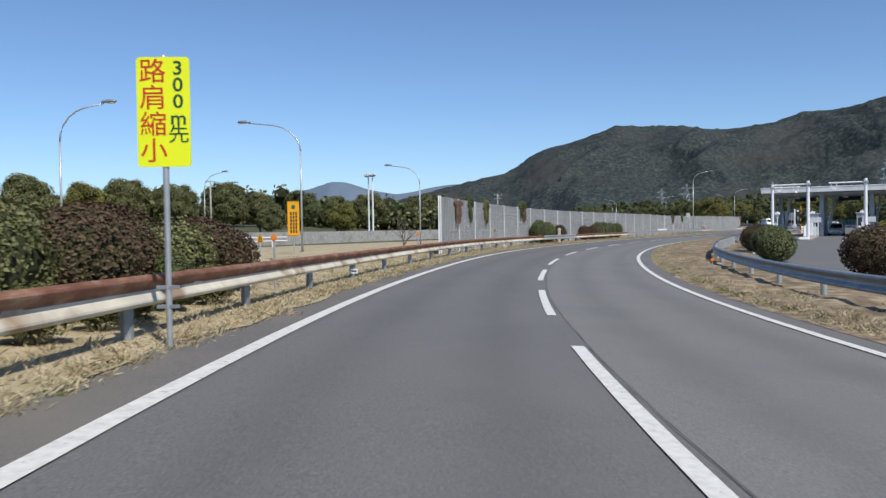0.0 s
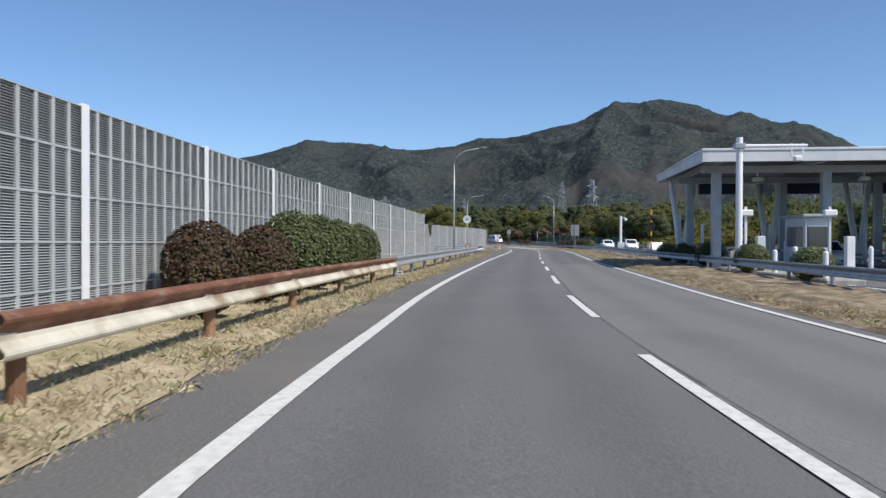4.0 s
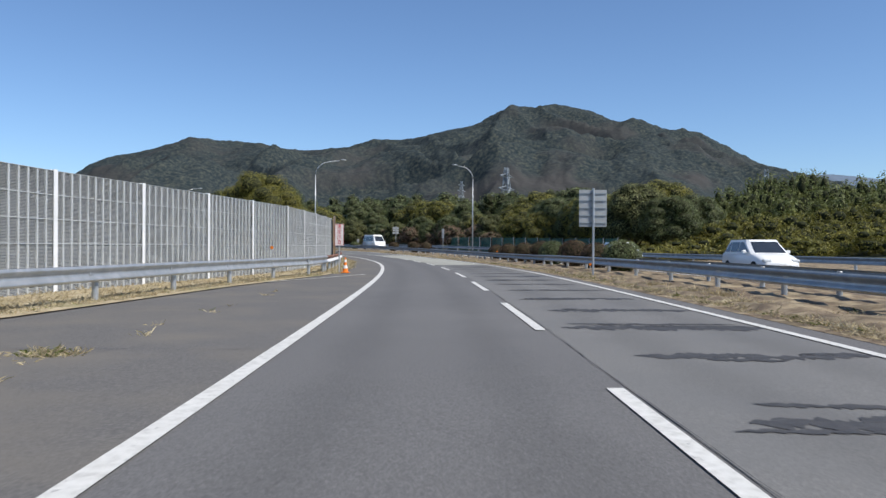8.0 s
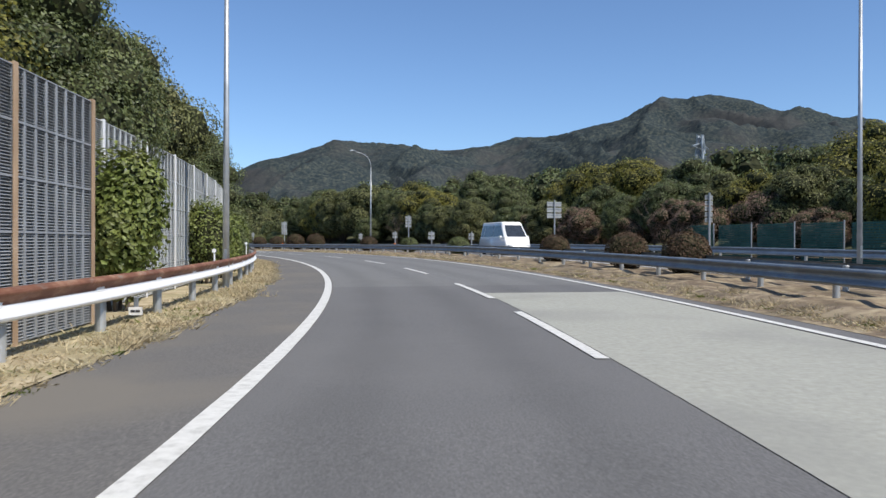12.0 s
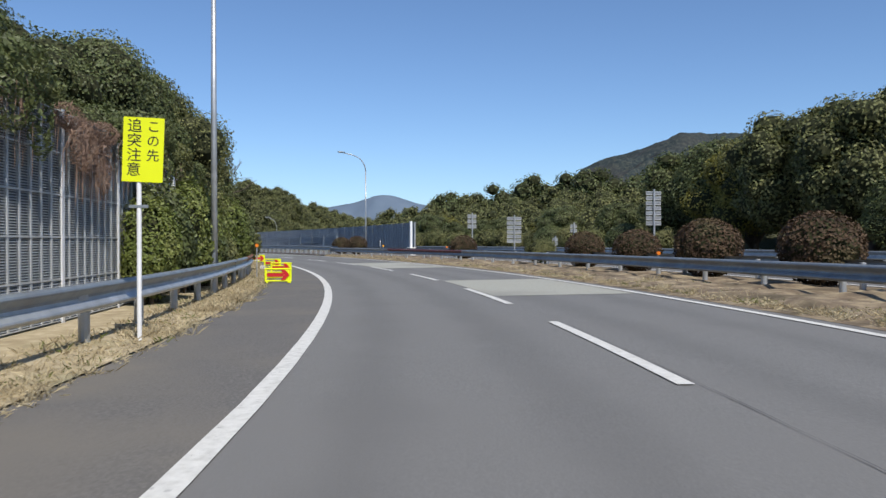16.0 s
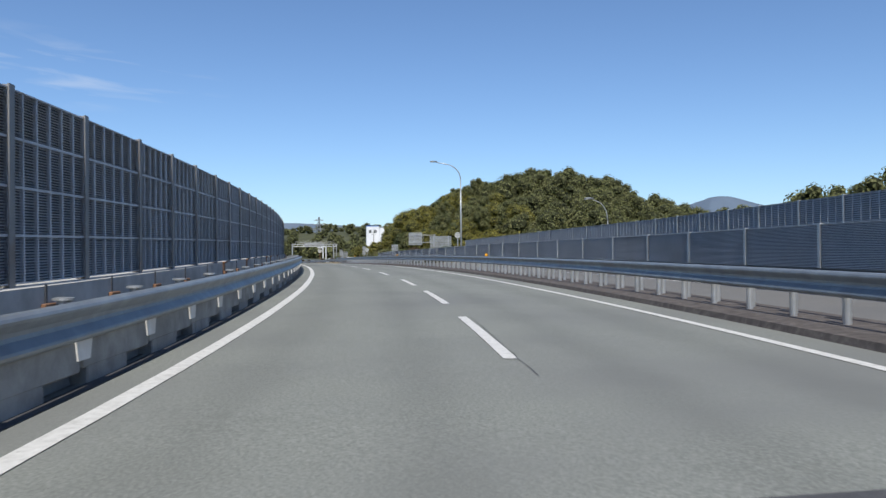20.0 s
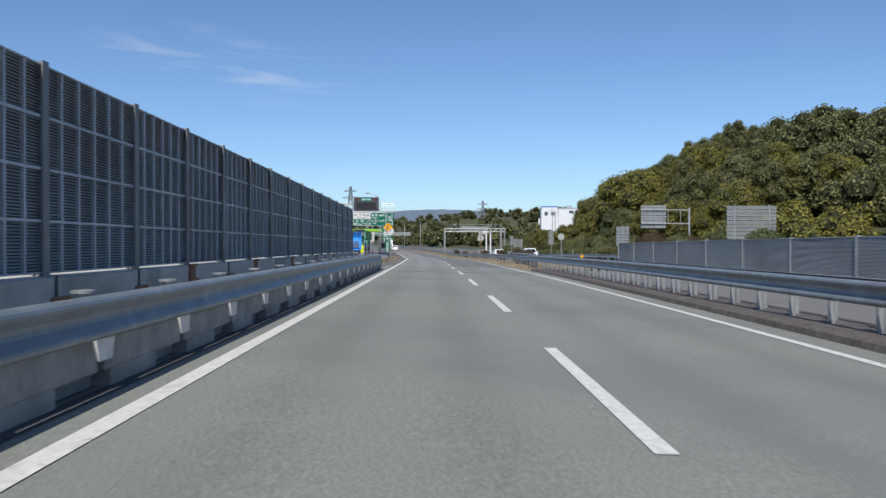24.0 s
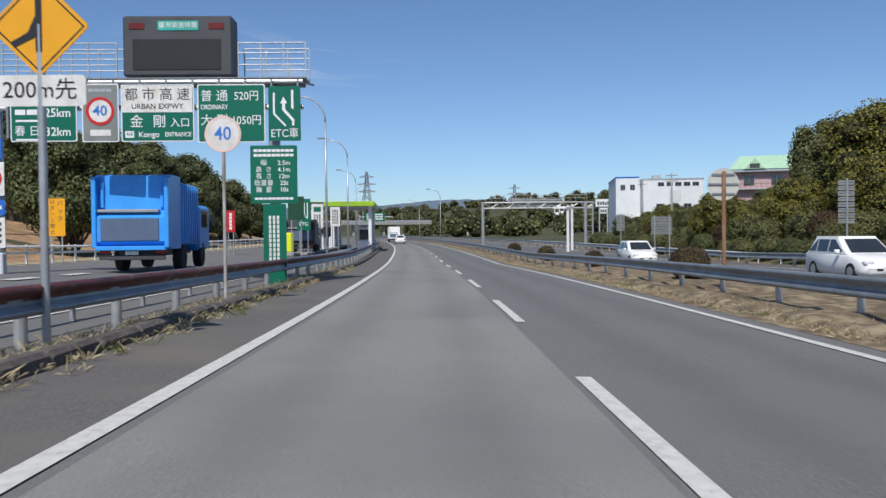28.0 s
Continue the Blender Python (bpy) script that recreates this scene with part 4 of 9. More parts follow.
def parapet_left():
    ob = holder("bridge_parapet", Matrix.Identity(4), "concrete bridge parapet with grey steel rail and pale plates", "parapet")
    s0, s1 = 329.0, 451.5
    put("concrete_kerb", ribbon("concrete_kerb", s0, s1, [(lambda s: par(s) - 0.18, -0.02), (lambda s: par(s) - 0.18, 0.46), (lambda s: par(s) - 0.42, 0.46), (lambda s: par(s) - 0.42, -0.02)], M_CONC, 2, True), ob)
    # deep blocks with a pocket for each post; their feet leave open drains
    bm = boxes((-0.18, 0.0, -0.93, 0.93, 0.15, 0.458), (-0.18, -0.008, -0.8, 0.25, -0.02, 0.17), bevel=0.015)
    block = bpy.data.meshes.new("concrete_block")
    bm.to_mesh(block)
    bm.free()
    block.materials.append(M_CONC)
    bm = bmesh.new()
    loft(bm, [[(x, y, z) for y, z in ((-0.18, 0.455), (0.18, 0.455), (0.13, 0.25), (-0.13, 0.25), (-0.18, 0.455))] for x in (-0.18, 0.022)])
    tab = bpy.data.meshes.new("post_bracket")
    bm.to_mesh(tab)
    bm.free()
    tab.materials.append(M_FADED)
    bm = bmesh.new()
    tube(bm, [(0, 0, 0.40), (0, 0, 0.775), (0, 0, 0.778), (0, 0, 0.8), (0, 0, 0.805)], [0.06, 0.06, 0.095, 0.095, 0.06], 16)
    stub = bpy.data.meshes.new("post")
    bm.to_mesh(stub)
    bm.free()
    stub.materials.append(M_GALV)
    s = s0 + 0.9
    while s < s1:
        put("concrete_block", block, ob, facing(s + 1.0, par(s + 1.0) - 0.01, 0, lead(s + 1.0)))
        put("post_bracket", tab, ob, facing(s, par(s), 0, lead(s)))
        put("post", stub, ob, facing(s, par(s) - 0.16))
        s += 2.0
    lf = lambda s: par(s) + 0.02
    put("lower_wave", ribbon("lower_wave", s0, s1 - 1.0, beam_profile(lf, 1, 0.43, 0), M_GALV_D, 2, True), ob)
    put("upper_wave", ribbon("upper_wave", s0, s1 - 1.0, beam_profile(lf, 1, 0.43, 1), M_GALV_D, 2, True), ob)
    return ob


def parapet_right():
    ob = holder("bridge_rail", Matrix.Identity(4), "grey bridge rail on pairs of slim posts over a low kerb", "guardrail")
    s0, s1 = 343.0, 458.0
    put("kerb", ribbon("kerb", s0, s1 - 5, [(4.12, -0.02), (4.16, 0.1), (4.4, 0.13), (5.6, 0.13), (5.6, -0.02)], M_KERB, 2, True), ob)
    lf = lambda s: 4.72
    put("lower_wave", ribbon("lower_wave", s0, s1, beam_profile(lf, -1, 0.50, 0), M_GALV_D, 2, True), ob)
    put("upper_wave", ribbon("upper_wave", s0, s1, beam_profile(lf, -1, 0.50, 1), M_GALV_D, 2, True), ob)
    put("back_wave", ribbon("back_wave", s0, s1, beam_profile(lambda s: 5.25, 1, 0.50, 1), M_GALV_D, 2, True), ob)
    me = post_of(M_GALV, 0.70, 0.055)
    s = s0 + 0.5
    while s < s1 - 5:
        put("post", me, ob, Matrix.Translation(road(s, 4.84, 0.05)))
        put("post", me, ob, Matrix.Translation(road(s + 0.5, 5.14, 0.05)))
        s += 1.35
    return ob


parapet_left()
parapet_right()


# ---- noise barriers ----
def panel_meshes(length, height, material_, ribs, slats, tag, rib_w):
    """Louvred panel: backing, frame with ribs, and its slats, x along, y towards the road."""
    back = boxes((0, length, -0.045, -0.035, 0, height))
    fr = boxes((0, length, -0.04, 0.012, 0, 0.014), (0, length, -0.04, 0.012, height - 0.014, height))
    for i in range(ribs + 1):
        x = length * i / ribs
        w = rib_w if 0 < i < ribs else 0.016
        box(fr, max(0, x - w), min(length, x + w), -0.036, 0.008, 0.013, height - 0.013)
    sl = bmesh.new()
    for i in range(slats):
        z = 0.018 + (height - 0.036) * (i + 0.5) / slats
        d = (height - 0.036) / slats
        vs = [sl.verts.new(v) for v in ((0.01, -0.03, z + d * 0.42), (length - 0.01, -0.03, z + d * 0.42), (length - 0.01, 0.002, z - d * 0.05), (0.01, 0.002, z - d * 0.05), (0.01, -0.02, z - d * 0.12), (length - 0.01, -0.02, z - d * 0.12))]
        sl.faces.new(vs[:4])
        sl.faces.new((vs[3], vs[2], vs[5], vs[4]))
    made = []
    for n, bm, m in (("backing", back, M_WALLBACK), ("panel_frame", fr, material_), ("louvre", sl, material_)):
        me = bpy.data.meshes.new(tag + n)
        bm.to_mesh(me)
        bm.free()
        me.materials.append(m)
        made.append(me)
    return made


def along(path, spacing, z=0.0):
    """Even places along a line of (station, offset) knots, in the world."""
    ss = np.array([p[0] for p in path], float)
    st = np.arange(ss[0], ss[-1] + 0.01, 0.25)
    ls = np.interp(st, ss, [p[1] for p in path])
    pts = [road(s, l, z) for s, l in zip(st, ls)]
    out, acc = [pts[0]], 0.0
    for a, b in zip(pts, pts[1:]):
        acc += (b - a).length
        if acc >= spacing:
            out.append(b)
            acc -= spacing
    return out


def noise_barrier(path, spacing, height, rows, panel_mat, post_mat, label, z0=0.0, ribs=12, slats=13, post_w=0.07, flip=1, rib_w=0.02):
    ob = holder("noise_barrier", Matrix.Identity(4), label, "noise barrier")
    pts = along(path, spacing, z0)
    rh = height / rows
    panel = panel_meshes(spacing, rh, panel_mat, ribs, slats, "panel", rib_w)
    hp = [(-post_w, 0.035), (post_w, 0.035), (post_w, 0.02), (0.008, 0.02), (0.008, -0.07), (post_w, -0.07), (post_w, -0.085), (-post_w, -0.085), (-post_w, -0.07), (-0.008, -0.07), (-0.008, 0.02), (-post_w, 0.02)]
    bm = bmesh.new()
    loft(bm, [[(x, y, z) for x, y in hp + hp[:1]] for z in (-0.3, height + 0.03)])
    post = bpy.data.meshes.new("barrier_post")
    bm.to_mesh(post)
    bm.free()
    post.materials.append(post_mat)
    for i, (a, b) in enumerate(zip(pts, pts[1:])):
        d = b - a
        yaw = math.atan2(d.y, d.x)
        # y of the panel points to the right of travel, towards the road
        m = Matrix.Translation(a) @ Matrix.Rotation(yaw, 4, "Z") @ Matrix.Rotation(math.atan2(d.z, math.hypot(d.x, d.y)) * -1, 4, "Y") @ Matrix.Diagonal((d.length / spacing, -flip, 1, 1))
        put("post", post, ob, Matrix.Translation(a) @ Matrix.Rotation(yaw, 4, "Z") @ Matrix.Diagonal((1, -flip, 1, 1)))
        for r in range(rows):
            mm = m @ Matrix.Translation((0, 0, r * rh))
            pan = put("panel", panel[1], ob, mm)
            put("backing", panel[0], pan)
            put("louvres", panel[2], pan)
    yaw = math.atan2(d.y, d.x)
    put("post", post, ob, Matrix.Translation(pts[-1]) @ Matrix.Rotation(yaw, 4, "Z") @ Matrix.Diagonal((1, -flip, 1, 1)))
    return ob


noise_barrier([(38, -6.0), (50, -6.4), (65, -6.9), (80, -6.95), (95, -7.1), (116, -7.5)], 4.4, 2.85, 5, M_WALL, M_WHITE, "pale grey louvred noise barrier of steel panels with climbing plants", 0.0, 12, 17, 0.09, rib_w=0.032)
noise_barrier([(119, -16.5), (130, -14.9), (139, -14.2), (147.5, -13.3), (152, -12.5), (163.5, -11.2), (174, -9.2), (181, -7.9), (188, -7.45), (197, -6.8), (201.5, -6.7)], 4.4, 3.1, 5, M_WALL, M_WHITE, "pale grey louvred noise barrier behind the emergency bay", 0.0, 12, 17, 0.08, rib_w=0.032)
noise_barrier([(198.2, -6.55), (206, -6.55), (225.0, -6.65)], 2.5, 3.2, 5, M_WALL_D, M_TANPOST, "grey louvred noise barrier with rust-stained posts", 0.05, 8, 16, 0.055, rib_w=0.028)
noise_barrier([(223.4, -7.35), (248, -7.4), (268, -7.6), (300, -7.4)], 2.9, 3.3, 5, M_WALL, M_WHITE, "overgrown grey louvred noise barrier", 0.05, 8, 16, 0.055, rib_w=0.028)
noise_barrier([(297.4, -7.3), (300, -7.28), (322, -6.6), (333.7, -5.55), (336.4, -5.85)], 2.9, 2.85, 5, M_WALL, M_WHITE, "grey louvred noise barrier behind bushes before the bridge", 0.05, 8, 16, 0.055, rib_w=0.028)
noise_barrier([(334, -5.35), (345, -5.0), (447.5, -5.0)], 2.05, 1.95, 4, M_DWALL, M_DPOST, "dark blue-grey louvred noise barrier standing on a concrete wall", 0.88, 6, 15, 0.06, 1, 0.013)
noise_barrier([(343, 12.4), (356, 13.6), (380, 15.5), (436, 17.6)], 3.0, 2.6, 3, M_GREYP, M_GALV, "grey-blue louvred noise barrier beyond the opposite carriageway", 0.3, 6, 12, 0.05, -1, 0.014)
noise_barrier([(352, 8.6), (366, 9.4), (462, 10.4)], 4.0, 1.1, 1, M_FASCIA, M_GALV, "low pale grey louvred screen beside the opposite lanes", 0.6, 1, 30, 0.06, -1)
base = holder("barrier_base_wall", Matrix.Identity(4), "stained concrete wall carrying the noise barrier on the bridge", "concrete wall")
base_l = knots((326, -6.0), (334, -5.35), (345, -5.0), (448, -5.0))
put("concrete_wall", ribbon("concrete_wall", 333.5, 448, [(lambda s: base_l(s) + 0.14, -0.1), (lambda s: base_l(s) + 0.14, 0.84), (lambda s: base_l(s) - 0.16, 0.86), (lambda s: base_l(s) - 0.16, -0.1)], M_CONC_L, 2, True), base)
bm = boxes((-0.1, 0.17, -0.07, 0.07, 0.2, 0.64), (-0.1, 0.19, -0.16, 0.16, 0.55, 0.66), bevel=0.01)
clamp = bpy.data.meshes.new("rusty_clamp")
bm.to_mesh(clamp)
bm.free()
clamp.materials.append(M_BROWNR)
s = 335.0
while s < 447:
    put("rusty_clamp", clamp, base, facing(s, base_l(s)))
    s += 2.05

bm = boxes((0.0, 0.016, -0.14, 0.14, 0.42, 0.86), (0.0, 0.05, -0.16, 0.16, 0.84, 0.875), bevel=0.004)
foot_plate = bpy.data.meshes.new("rusty_bracket")
bm.to_mesh(foot_plate)
bm.free()
foot_plate.materials.append(M_BROWNR)
bm = boxes((0.0, 0.012, -0.02, 0.02, 0.0, 0.86))
wall_joint = bpy.data.meshes.new("wall_joint")
bm.to_mesh(wall_joint)
bm.free()
wall_joint.materials.append(M_CHAR)
rng = random.Random(19)
s = 337.0
while s < 447:
    put("wall_joint" if rng.random() < 0.6 else "rusty_bracket", wall_joint if rng.random() < 0.6 else foot_plate, base, facing(s, base_l(s) + 0.142, 0.0))
    s += 2.05


# ---- plants ----
def leaf_cloud(rng_, lobes, count, size, inner=0.8, flat=0.62, core=0.74, droop=0.0, ragged=0.12):
    """Many small leaf blades over the outer face of a set of lobes (centre, radii), with a rough core inside each lobe.
    """
    verts, faces = [], []
    vol = [r[0] * r[1] + r[1] * r[2] for _, r in lobes]
    total = sum(vol)
    cs = np.array([c for c, _ in lobes], float)
    rs = np.array([r for _, r in lobes], float)
    for (c, r), v in zip(lobes, vol):
        want, tries = int(count * v / total), 0
        while want > 0 and tries < count:
            tries += 1
            u, w = rng_.uniform(-1, 1), rng_.uniform(0, 2 * math.pi)
            q = math.sqrt(1 - u * u)
            n = Vector((q * math.cos(w), q * math.sin(w), u))
            lump = noise.noise(Vector(c) * 0.7 + n * 3.1)
            k = rng_.uniform(inner, 1.03) + ragged * lump
            p = Vector((c[0] + n.x * r[0] * k, c[1] + n.y * r[1] * k, c[2] + n.z * r[2] * k))
            if len(lobes) > 1 and (((np.array(p) - cs) / rs) ** 2).sum(1).min() < 0.6:
                continue
            want -= 1
            d = (n + Vector((rng_.gauss(0, 0.45), rng_.gauss(0, 0.45), rng_.gauss(0, 0.45) + 0.2 - droop))).normalized()
            a = d.cross(Vector((rng_.gauss(0, 1), rng_.gauss(0, 1), rng_.gauss(0, 1)))).normalized()
            b = d.cross(a)
            s = size * rng_.uniform(0.6, 1.35)
            i = len(verts)
            verts += [p - a * s, p + b * s * flat + d * s * 0.12, p + a * s, p - b * s * flat + d * s * 0.12]
            faces.append((i, i + 1, i + 2, i + 3))
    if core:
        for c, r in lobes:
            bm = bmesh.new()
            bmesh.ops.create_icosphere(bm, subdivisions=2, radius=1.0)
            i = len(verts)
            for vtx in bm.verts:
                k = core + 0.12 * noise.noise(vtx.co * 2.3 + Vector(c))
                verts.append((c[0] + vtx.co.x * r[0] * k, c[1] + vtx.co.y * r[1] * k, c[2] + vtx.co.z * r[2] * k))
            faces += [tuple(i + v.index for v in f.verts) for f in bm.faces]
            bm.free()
    return verts, faces


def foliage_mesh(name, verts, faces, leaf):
    """Leaves are quads; the inner core is made of triangles and takes a second, dark material that paints crown shade.
    """
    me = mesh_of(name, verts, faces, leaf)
    me.materials.append(M_CORE_SHADE)
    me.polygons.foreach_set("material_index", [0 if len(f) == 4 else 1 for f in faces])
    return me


def make_tree(seed, height, spread_, leaf, count, size, trunk_h=0.1, lobes_n=12, tall=1.0, name="tree", label="", group="roadside trees"):
    """Tapered trunk with limbs reaching into a crown of many leaf clumps."""
    g = random.Random(seed)
    ob = holder(name, Matrix.Identity(4), label, "tree", group)
    base = height * trunk_h
    lobes = []
    mid = base + (height - base) * 0.52
    for i in range(lobes_n):
        # lobes over an egg-shaped envelope, the upper ones smaller
        u = -0.75 + 1.65 * (i + 0.5) / lobes_n
        w = 2.4 * i + g.uniform(-0.5, 0.5)
        q = math.sqrt(max(0.05, 1 - u * u))
        rr = spread_ * g.uniform(0.3, 0.44) * (1.05 - 0.2 * u)
        f = spread_ * q * g.uniform(0.52, 0.74)
        lobes.append(((f * math.cos(w), f * math.sin(w), mid + u * (height - base) * 0.36 + g.uniform(-0.2, 0.2)), (rr, rr * g.uniform(0.85, 1.15), rr * g.uniform(0.62, 0.85) * tall)))
    lobes.append(((0, 0, mid), (spread_ * 0.62, spread_ * 0.62, (height - base) * 0.36)))
    bm = bmesh.new()
    r0 = max(0.1, height * 0.026)
    tube(bm, [(0, 0, -0.3), (g.uniform(-0.1, 0.1), 0, base * 0.5), (g.uniform(-0.2, 0.2), g.uniform(-0.2, 0.2), base), (0, 0, height * 0.7)], [r0 * 1.25, r0, r0 * 0.8, r0 * 0.25], 9)
    for c, _ in lobes[:6]:
        tube(bm, [(0, 0, base * g.uniform(0.75, 1.05)), (c[0] * 0.5, c[1] * 0.5, (base + c[2]) / 2 + 0.2), c], [r0 * 0.5, r0 * 0.33, r0 * 0.1], 6)
    part("trunk", bm, M_BARK, ob, smooth=True)
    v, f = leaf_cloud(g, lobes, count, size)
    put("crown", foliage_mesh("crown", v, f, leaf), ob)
    return ob


def make_shrub(seed, rx, ry, rz, leaf, count, size, name, label, group, stem=True, ball=True):
    """Clipped or loose shrub on short stems."""
    g = random.Random(seed)
    ob = holder(name, Matrix.Identity(4), label, "shrub", group)
    lobes = [((0, 0, rz * 1.05), (rx * 0.96, ry * 0.96, rz * 0.96))]
    for i in range(0 if ball else 5):
        w = g.uniform(0, 6.28)
        lobes.append(((rx * 0.45 * math.cos(w), ry * 0.45 * math.sin(w), rz * g.uniform(0.75, 1.3)), (rx * 0.6, ry * 0.6, rz * g.uniform(0.5, 0.72))))
    if stem:
        bm = bmesh.new()
        for i in range(4):
            w = g.uniform(0, 6.28)
            tube(bm, [(0.1 * math.cos(w), 0.1 * math.sin(w), -0.1), (rx * 0.3 * math.cos(w), ry * 0.3 * math.sin(w), rz * 0.6)], [0.035, 0.02], 6)
        part("stem", bm, M_BARK, ob)
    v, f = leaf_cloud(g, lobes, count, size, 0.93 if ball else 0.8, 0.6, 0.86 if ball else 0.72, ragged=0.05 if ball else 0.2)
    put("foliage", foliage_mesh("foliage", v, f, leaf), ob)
    return ob


PARK = Matrix.Translation((0, -60, -40))


def stand(s, l, z=0.0, turn=0.0, k=1.0):
    return Matrix.Translation(ground_at(s, l, z)) @ Matrix.Rotation(turn, 4, "Z") @ Matrix.Diagonal((k, k, k, 1))


def ground_at(s, l, z=0.0):
    p = road(s, l, 0)
    if abs(l) > 22:
        far = min(1, max(0, (abs(l) - 40) / 200))
        p.z = float(at(ZZ, s)) * (1 - far) - far + float(land(np.array([s]), np.array([l]))[0]) - 0.1
    return Vector((p.x, p.y, p.z + z))


def plant(kinds, rows, seed=1, k=(0.85, 1.15)):
    """Places copies; the first use of each kind moves the original."""
    g = random.Random(seed)
    for i, row in enumerate(rows):
        s, l = row[0], row[1]
        scale = row[2] if len(row) > 2 else g.uniform(*k)
        kind = kinds[row[3] if len(row) > 3 else i % len(kinds)]
        m = stand(s, l, 0, g.uniform(0, 6.28))
        if not kind.get("placed"):
            kind["placed"] = 1
            kind.matrix_basis = m
            kind.scale = (scale, scale, scale)
        else:
            keep = kind.scale.copy()
            kind.scale = (scale, scale, scale)
            copy_thing(kind, m)
            kind.scale = keep


EVER = [make_tree(11 + i, 8.0, 3.4, (M_LEAF, M_LEAF, M_LEAF_O)[i], 8000, 0.11, lobes_n=20, name="evergreen_tree", label=("dark evergreen broadleaf tree with a dense rounded crown", "broad dark green evergreen tree", "olive green broadleaf tree with a loose crown")[i]) for i in range(3)]
NEAR = [make_tree(111 + i, 8.0, 3.4, (M_LEAF, M_LEAF_O, M_LEAF)[i], 13000, 0.082, lobes_n=26, name="evergreen_tree", label=("dense dark evergreen broadleaf tree", "olive green broadleaf tree with a dense crown", "dense evergreen tree with low hanging branches")[i]) for i in range(3)]
CLOSE = [make_tree(131 + i, 8.0, 3.4, (M_LEAF, M_LEAF_O, M_LEAF, M_LEAF_Y)[i], 30000, 0.05, lobes_n=30, name=("evergreen_tree", "evergreen_tree", "evergreen_tree", "camphor_tree")[i], label=("tall dark evergreen tree overhanging the barrier", "olive green broadleaf tree overhanging the barrier", "dense evergreen tree close behind the barrier", "rounded camphor tree with yellow-green leaves behind the barrier")[i]) for i in range(4)]
YEL_N = [make_tree(121, 8.0, 3.8, M_LEAF_Y, 13000, 0.082, lobes_n=26, name="camphor_tree", label="camphor tree with dense yellow-green crown", group="yellow-green trees")]
YEL = [make_tree(21, 8.0, 3.8, M_LEAF_Y, 8000, 0.11, lobes_n=20, name="camphor_tree", label="camphor tree with yellow-green crown", group="yellow-green trees")]
CONE = [make_tree(31, 9.0, 2.5, M_LEAF_O, 7000, 0.11, 0.12, 14, 1.5, name="tall_tree", label="tall slender olive-green tree on the wooded slope", group="slope trees")]
BROWN = [make_tree(35, 6.5, 3.2, M_VINE, 10000, 0.062, 0.1, 14, name="brown_thicket", label="leafless red-brown thicket of bare twigs", group="brown thickets")]

# trees left of the road behind the barrier
plant(CLOSE, [(219, -11.5, 0.90, 3), (226, -12.5, 1.12, 3), (230, -10.2, 1.00, 0), (234, -11.5, 1.00, 2), (239, -11, 1.05, 1), (246, -12.8, 1.10, 3), (252, -11.6, 1.05, 0), (258, -12.4, 1.10, 1), (263, -9.8, 1.10, 2),
                   (268, -12, 1.10, 0), (273, -11.4, 0.85, 2), (279, -12, 0.95, 0), (283, -10.6, 0.72, 1), (287, -11, 0.85, 1), (291, -11.2, 0.85, 0), (295, -10.2, 0.75, 2), (299, -10.8, 0.95, 0), (303, -9.6, 0.90, 1), (307, -10.6, 0.95, 2), (311, -9.8, 0.95, 0), (316, -10.5, 0.50, 1), (286, -15, 1.00, 2), (300, -13.5, 0.95, 1), (302, -10.2, 0.90, 0), (307, -10.2, 0.95, 2), (312, -9.8, 0.90, 1), (317, -9.2, 0.50, 2), (309, -12.5, 1.00, 0), (321, -9.4, 0.48, 2), (325.5, -9.0, 0.62, 0), (330, -8.4, 0.62, 2), (328.5, -10.4, 0.76, 0), (325.6, -11.0, 0.76, 2), (323, -12, 0.55, 1)], 3)
# trees right, beyond the opposite carriageway
rows = []
g = random.Random(8)
for s in np.arange(217, 262, 3.4):
    rows.append((s + g.uniform(-1.2, 1.2), g.uniform(24.5, 27.5), g.uniform(0.8, 1.0) * (1.05 if s < 236 else 0.8), g.choice((0, 1, 2, 3, 3))))
for s in np.arange(262, 312, 3.6):
    rows.append((s + g.uniform(-1.5, 1.5), g.uniform(22, 25), g.uniform(0.6, 0.8), g.choice((0, 2, 2, 1))))
for s in np.arange(300, 326, 3.6):
    rows.append((s + g.uniform(-1.5, 1.5), g.uniform(23, 26), g.uniform(1.0, 1.2), g.choice((0, 1, 2, 3))))
for s in np.arange(222, 335, 5.0):
    rows.append((s + g.uniform(-2, 2), g.uniform(31, 38), g.uniform(0.85, 1.15), g.choice((0, 2, 3))))
for s in np.arange(326, 372, 3.4):
    rows.append((s + g.uniform(-1.5, 1.5), g.uniform(22, 30), g.uniform(0.4, 0.6), g.choice((0, 2, 3, 2))))
for wx, wy, k, kind in ((114.5, 214, 1.0, 0), (117.5, 219, 1.0, 2), (109.5, 200.5, 0.8, 3), (125, 206, 1.05, 0)):
    ws, wl = near_road(np.array([float(wx)]), np.array([float(wy)]))
    rows.append((float(ws[0]), float(wl[0]), k, kind))
plant(NEAR + YEL_N, rows, 9)
plant(BROWN, [(s, 22.6 + 1.4 * math.sin(s), 0.62 + 0.1 * math.sin(s * 2.3)) for s in (248, 252, 255.5, 260, 264, 269, 277, 284, 291)] + [(300, -10.2, 0.8), (310, -8.6, 0.62), (315, -8.4, 0.6), (320, -8.2, 0.58), (327.5, -8.0, 0.72)], 19)
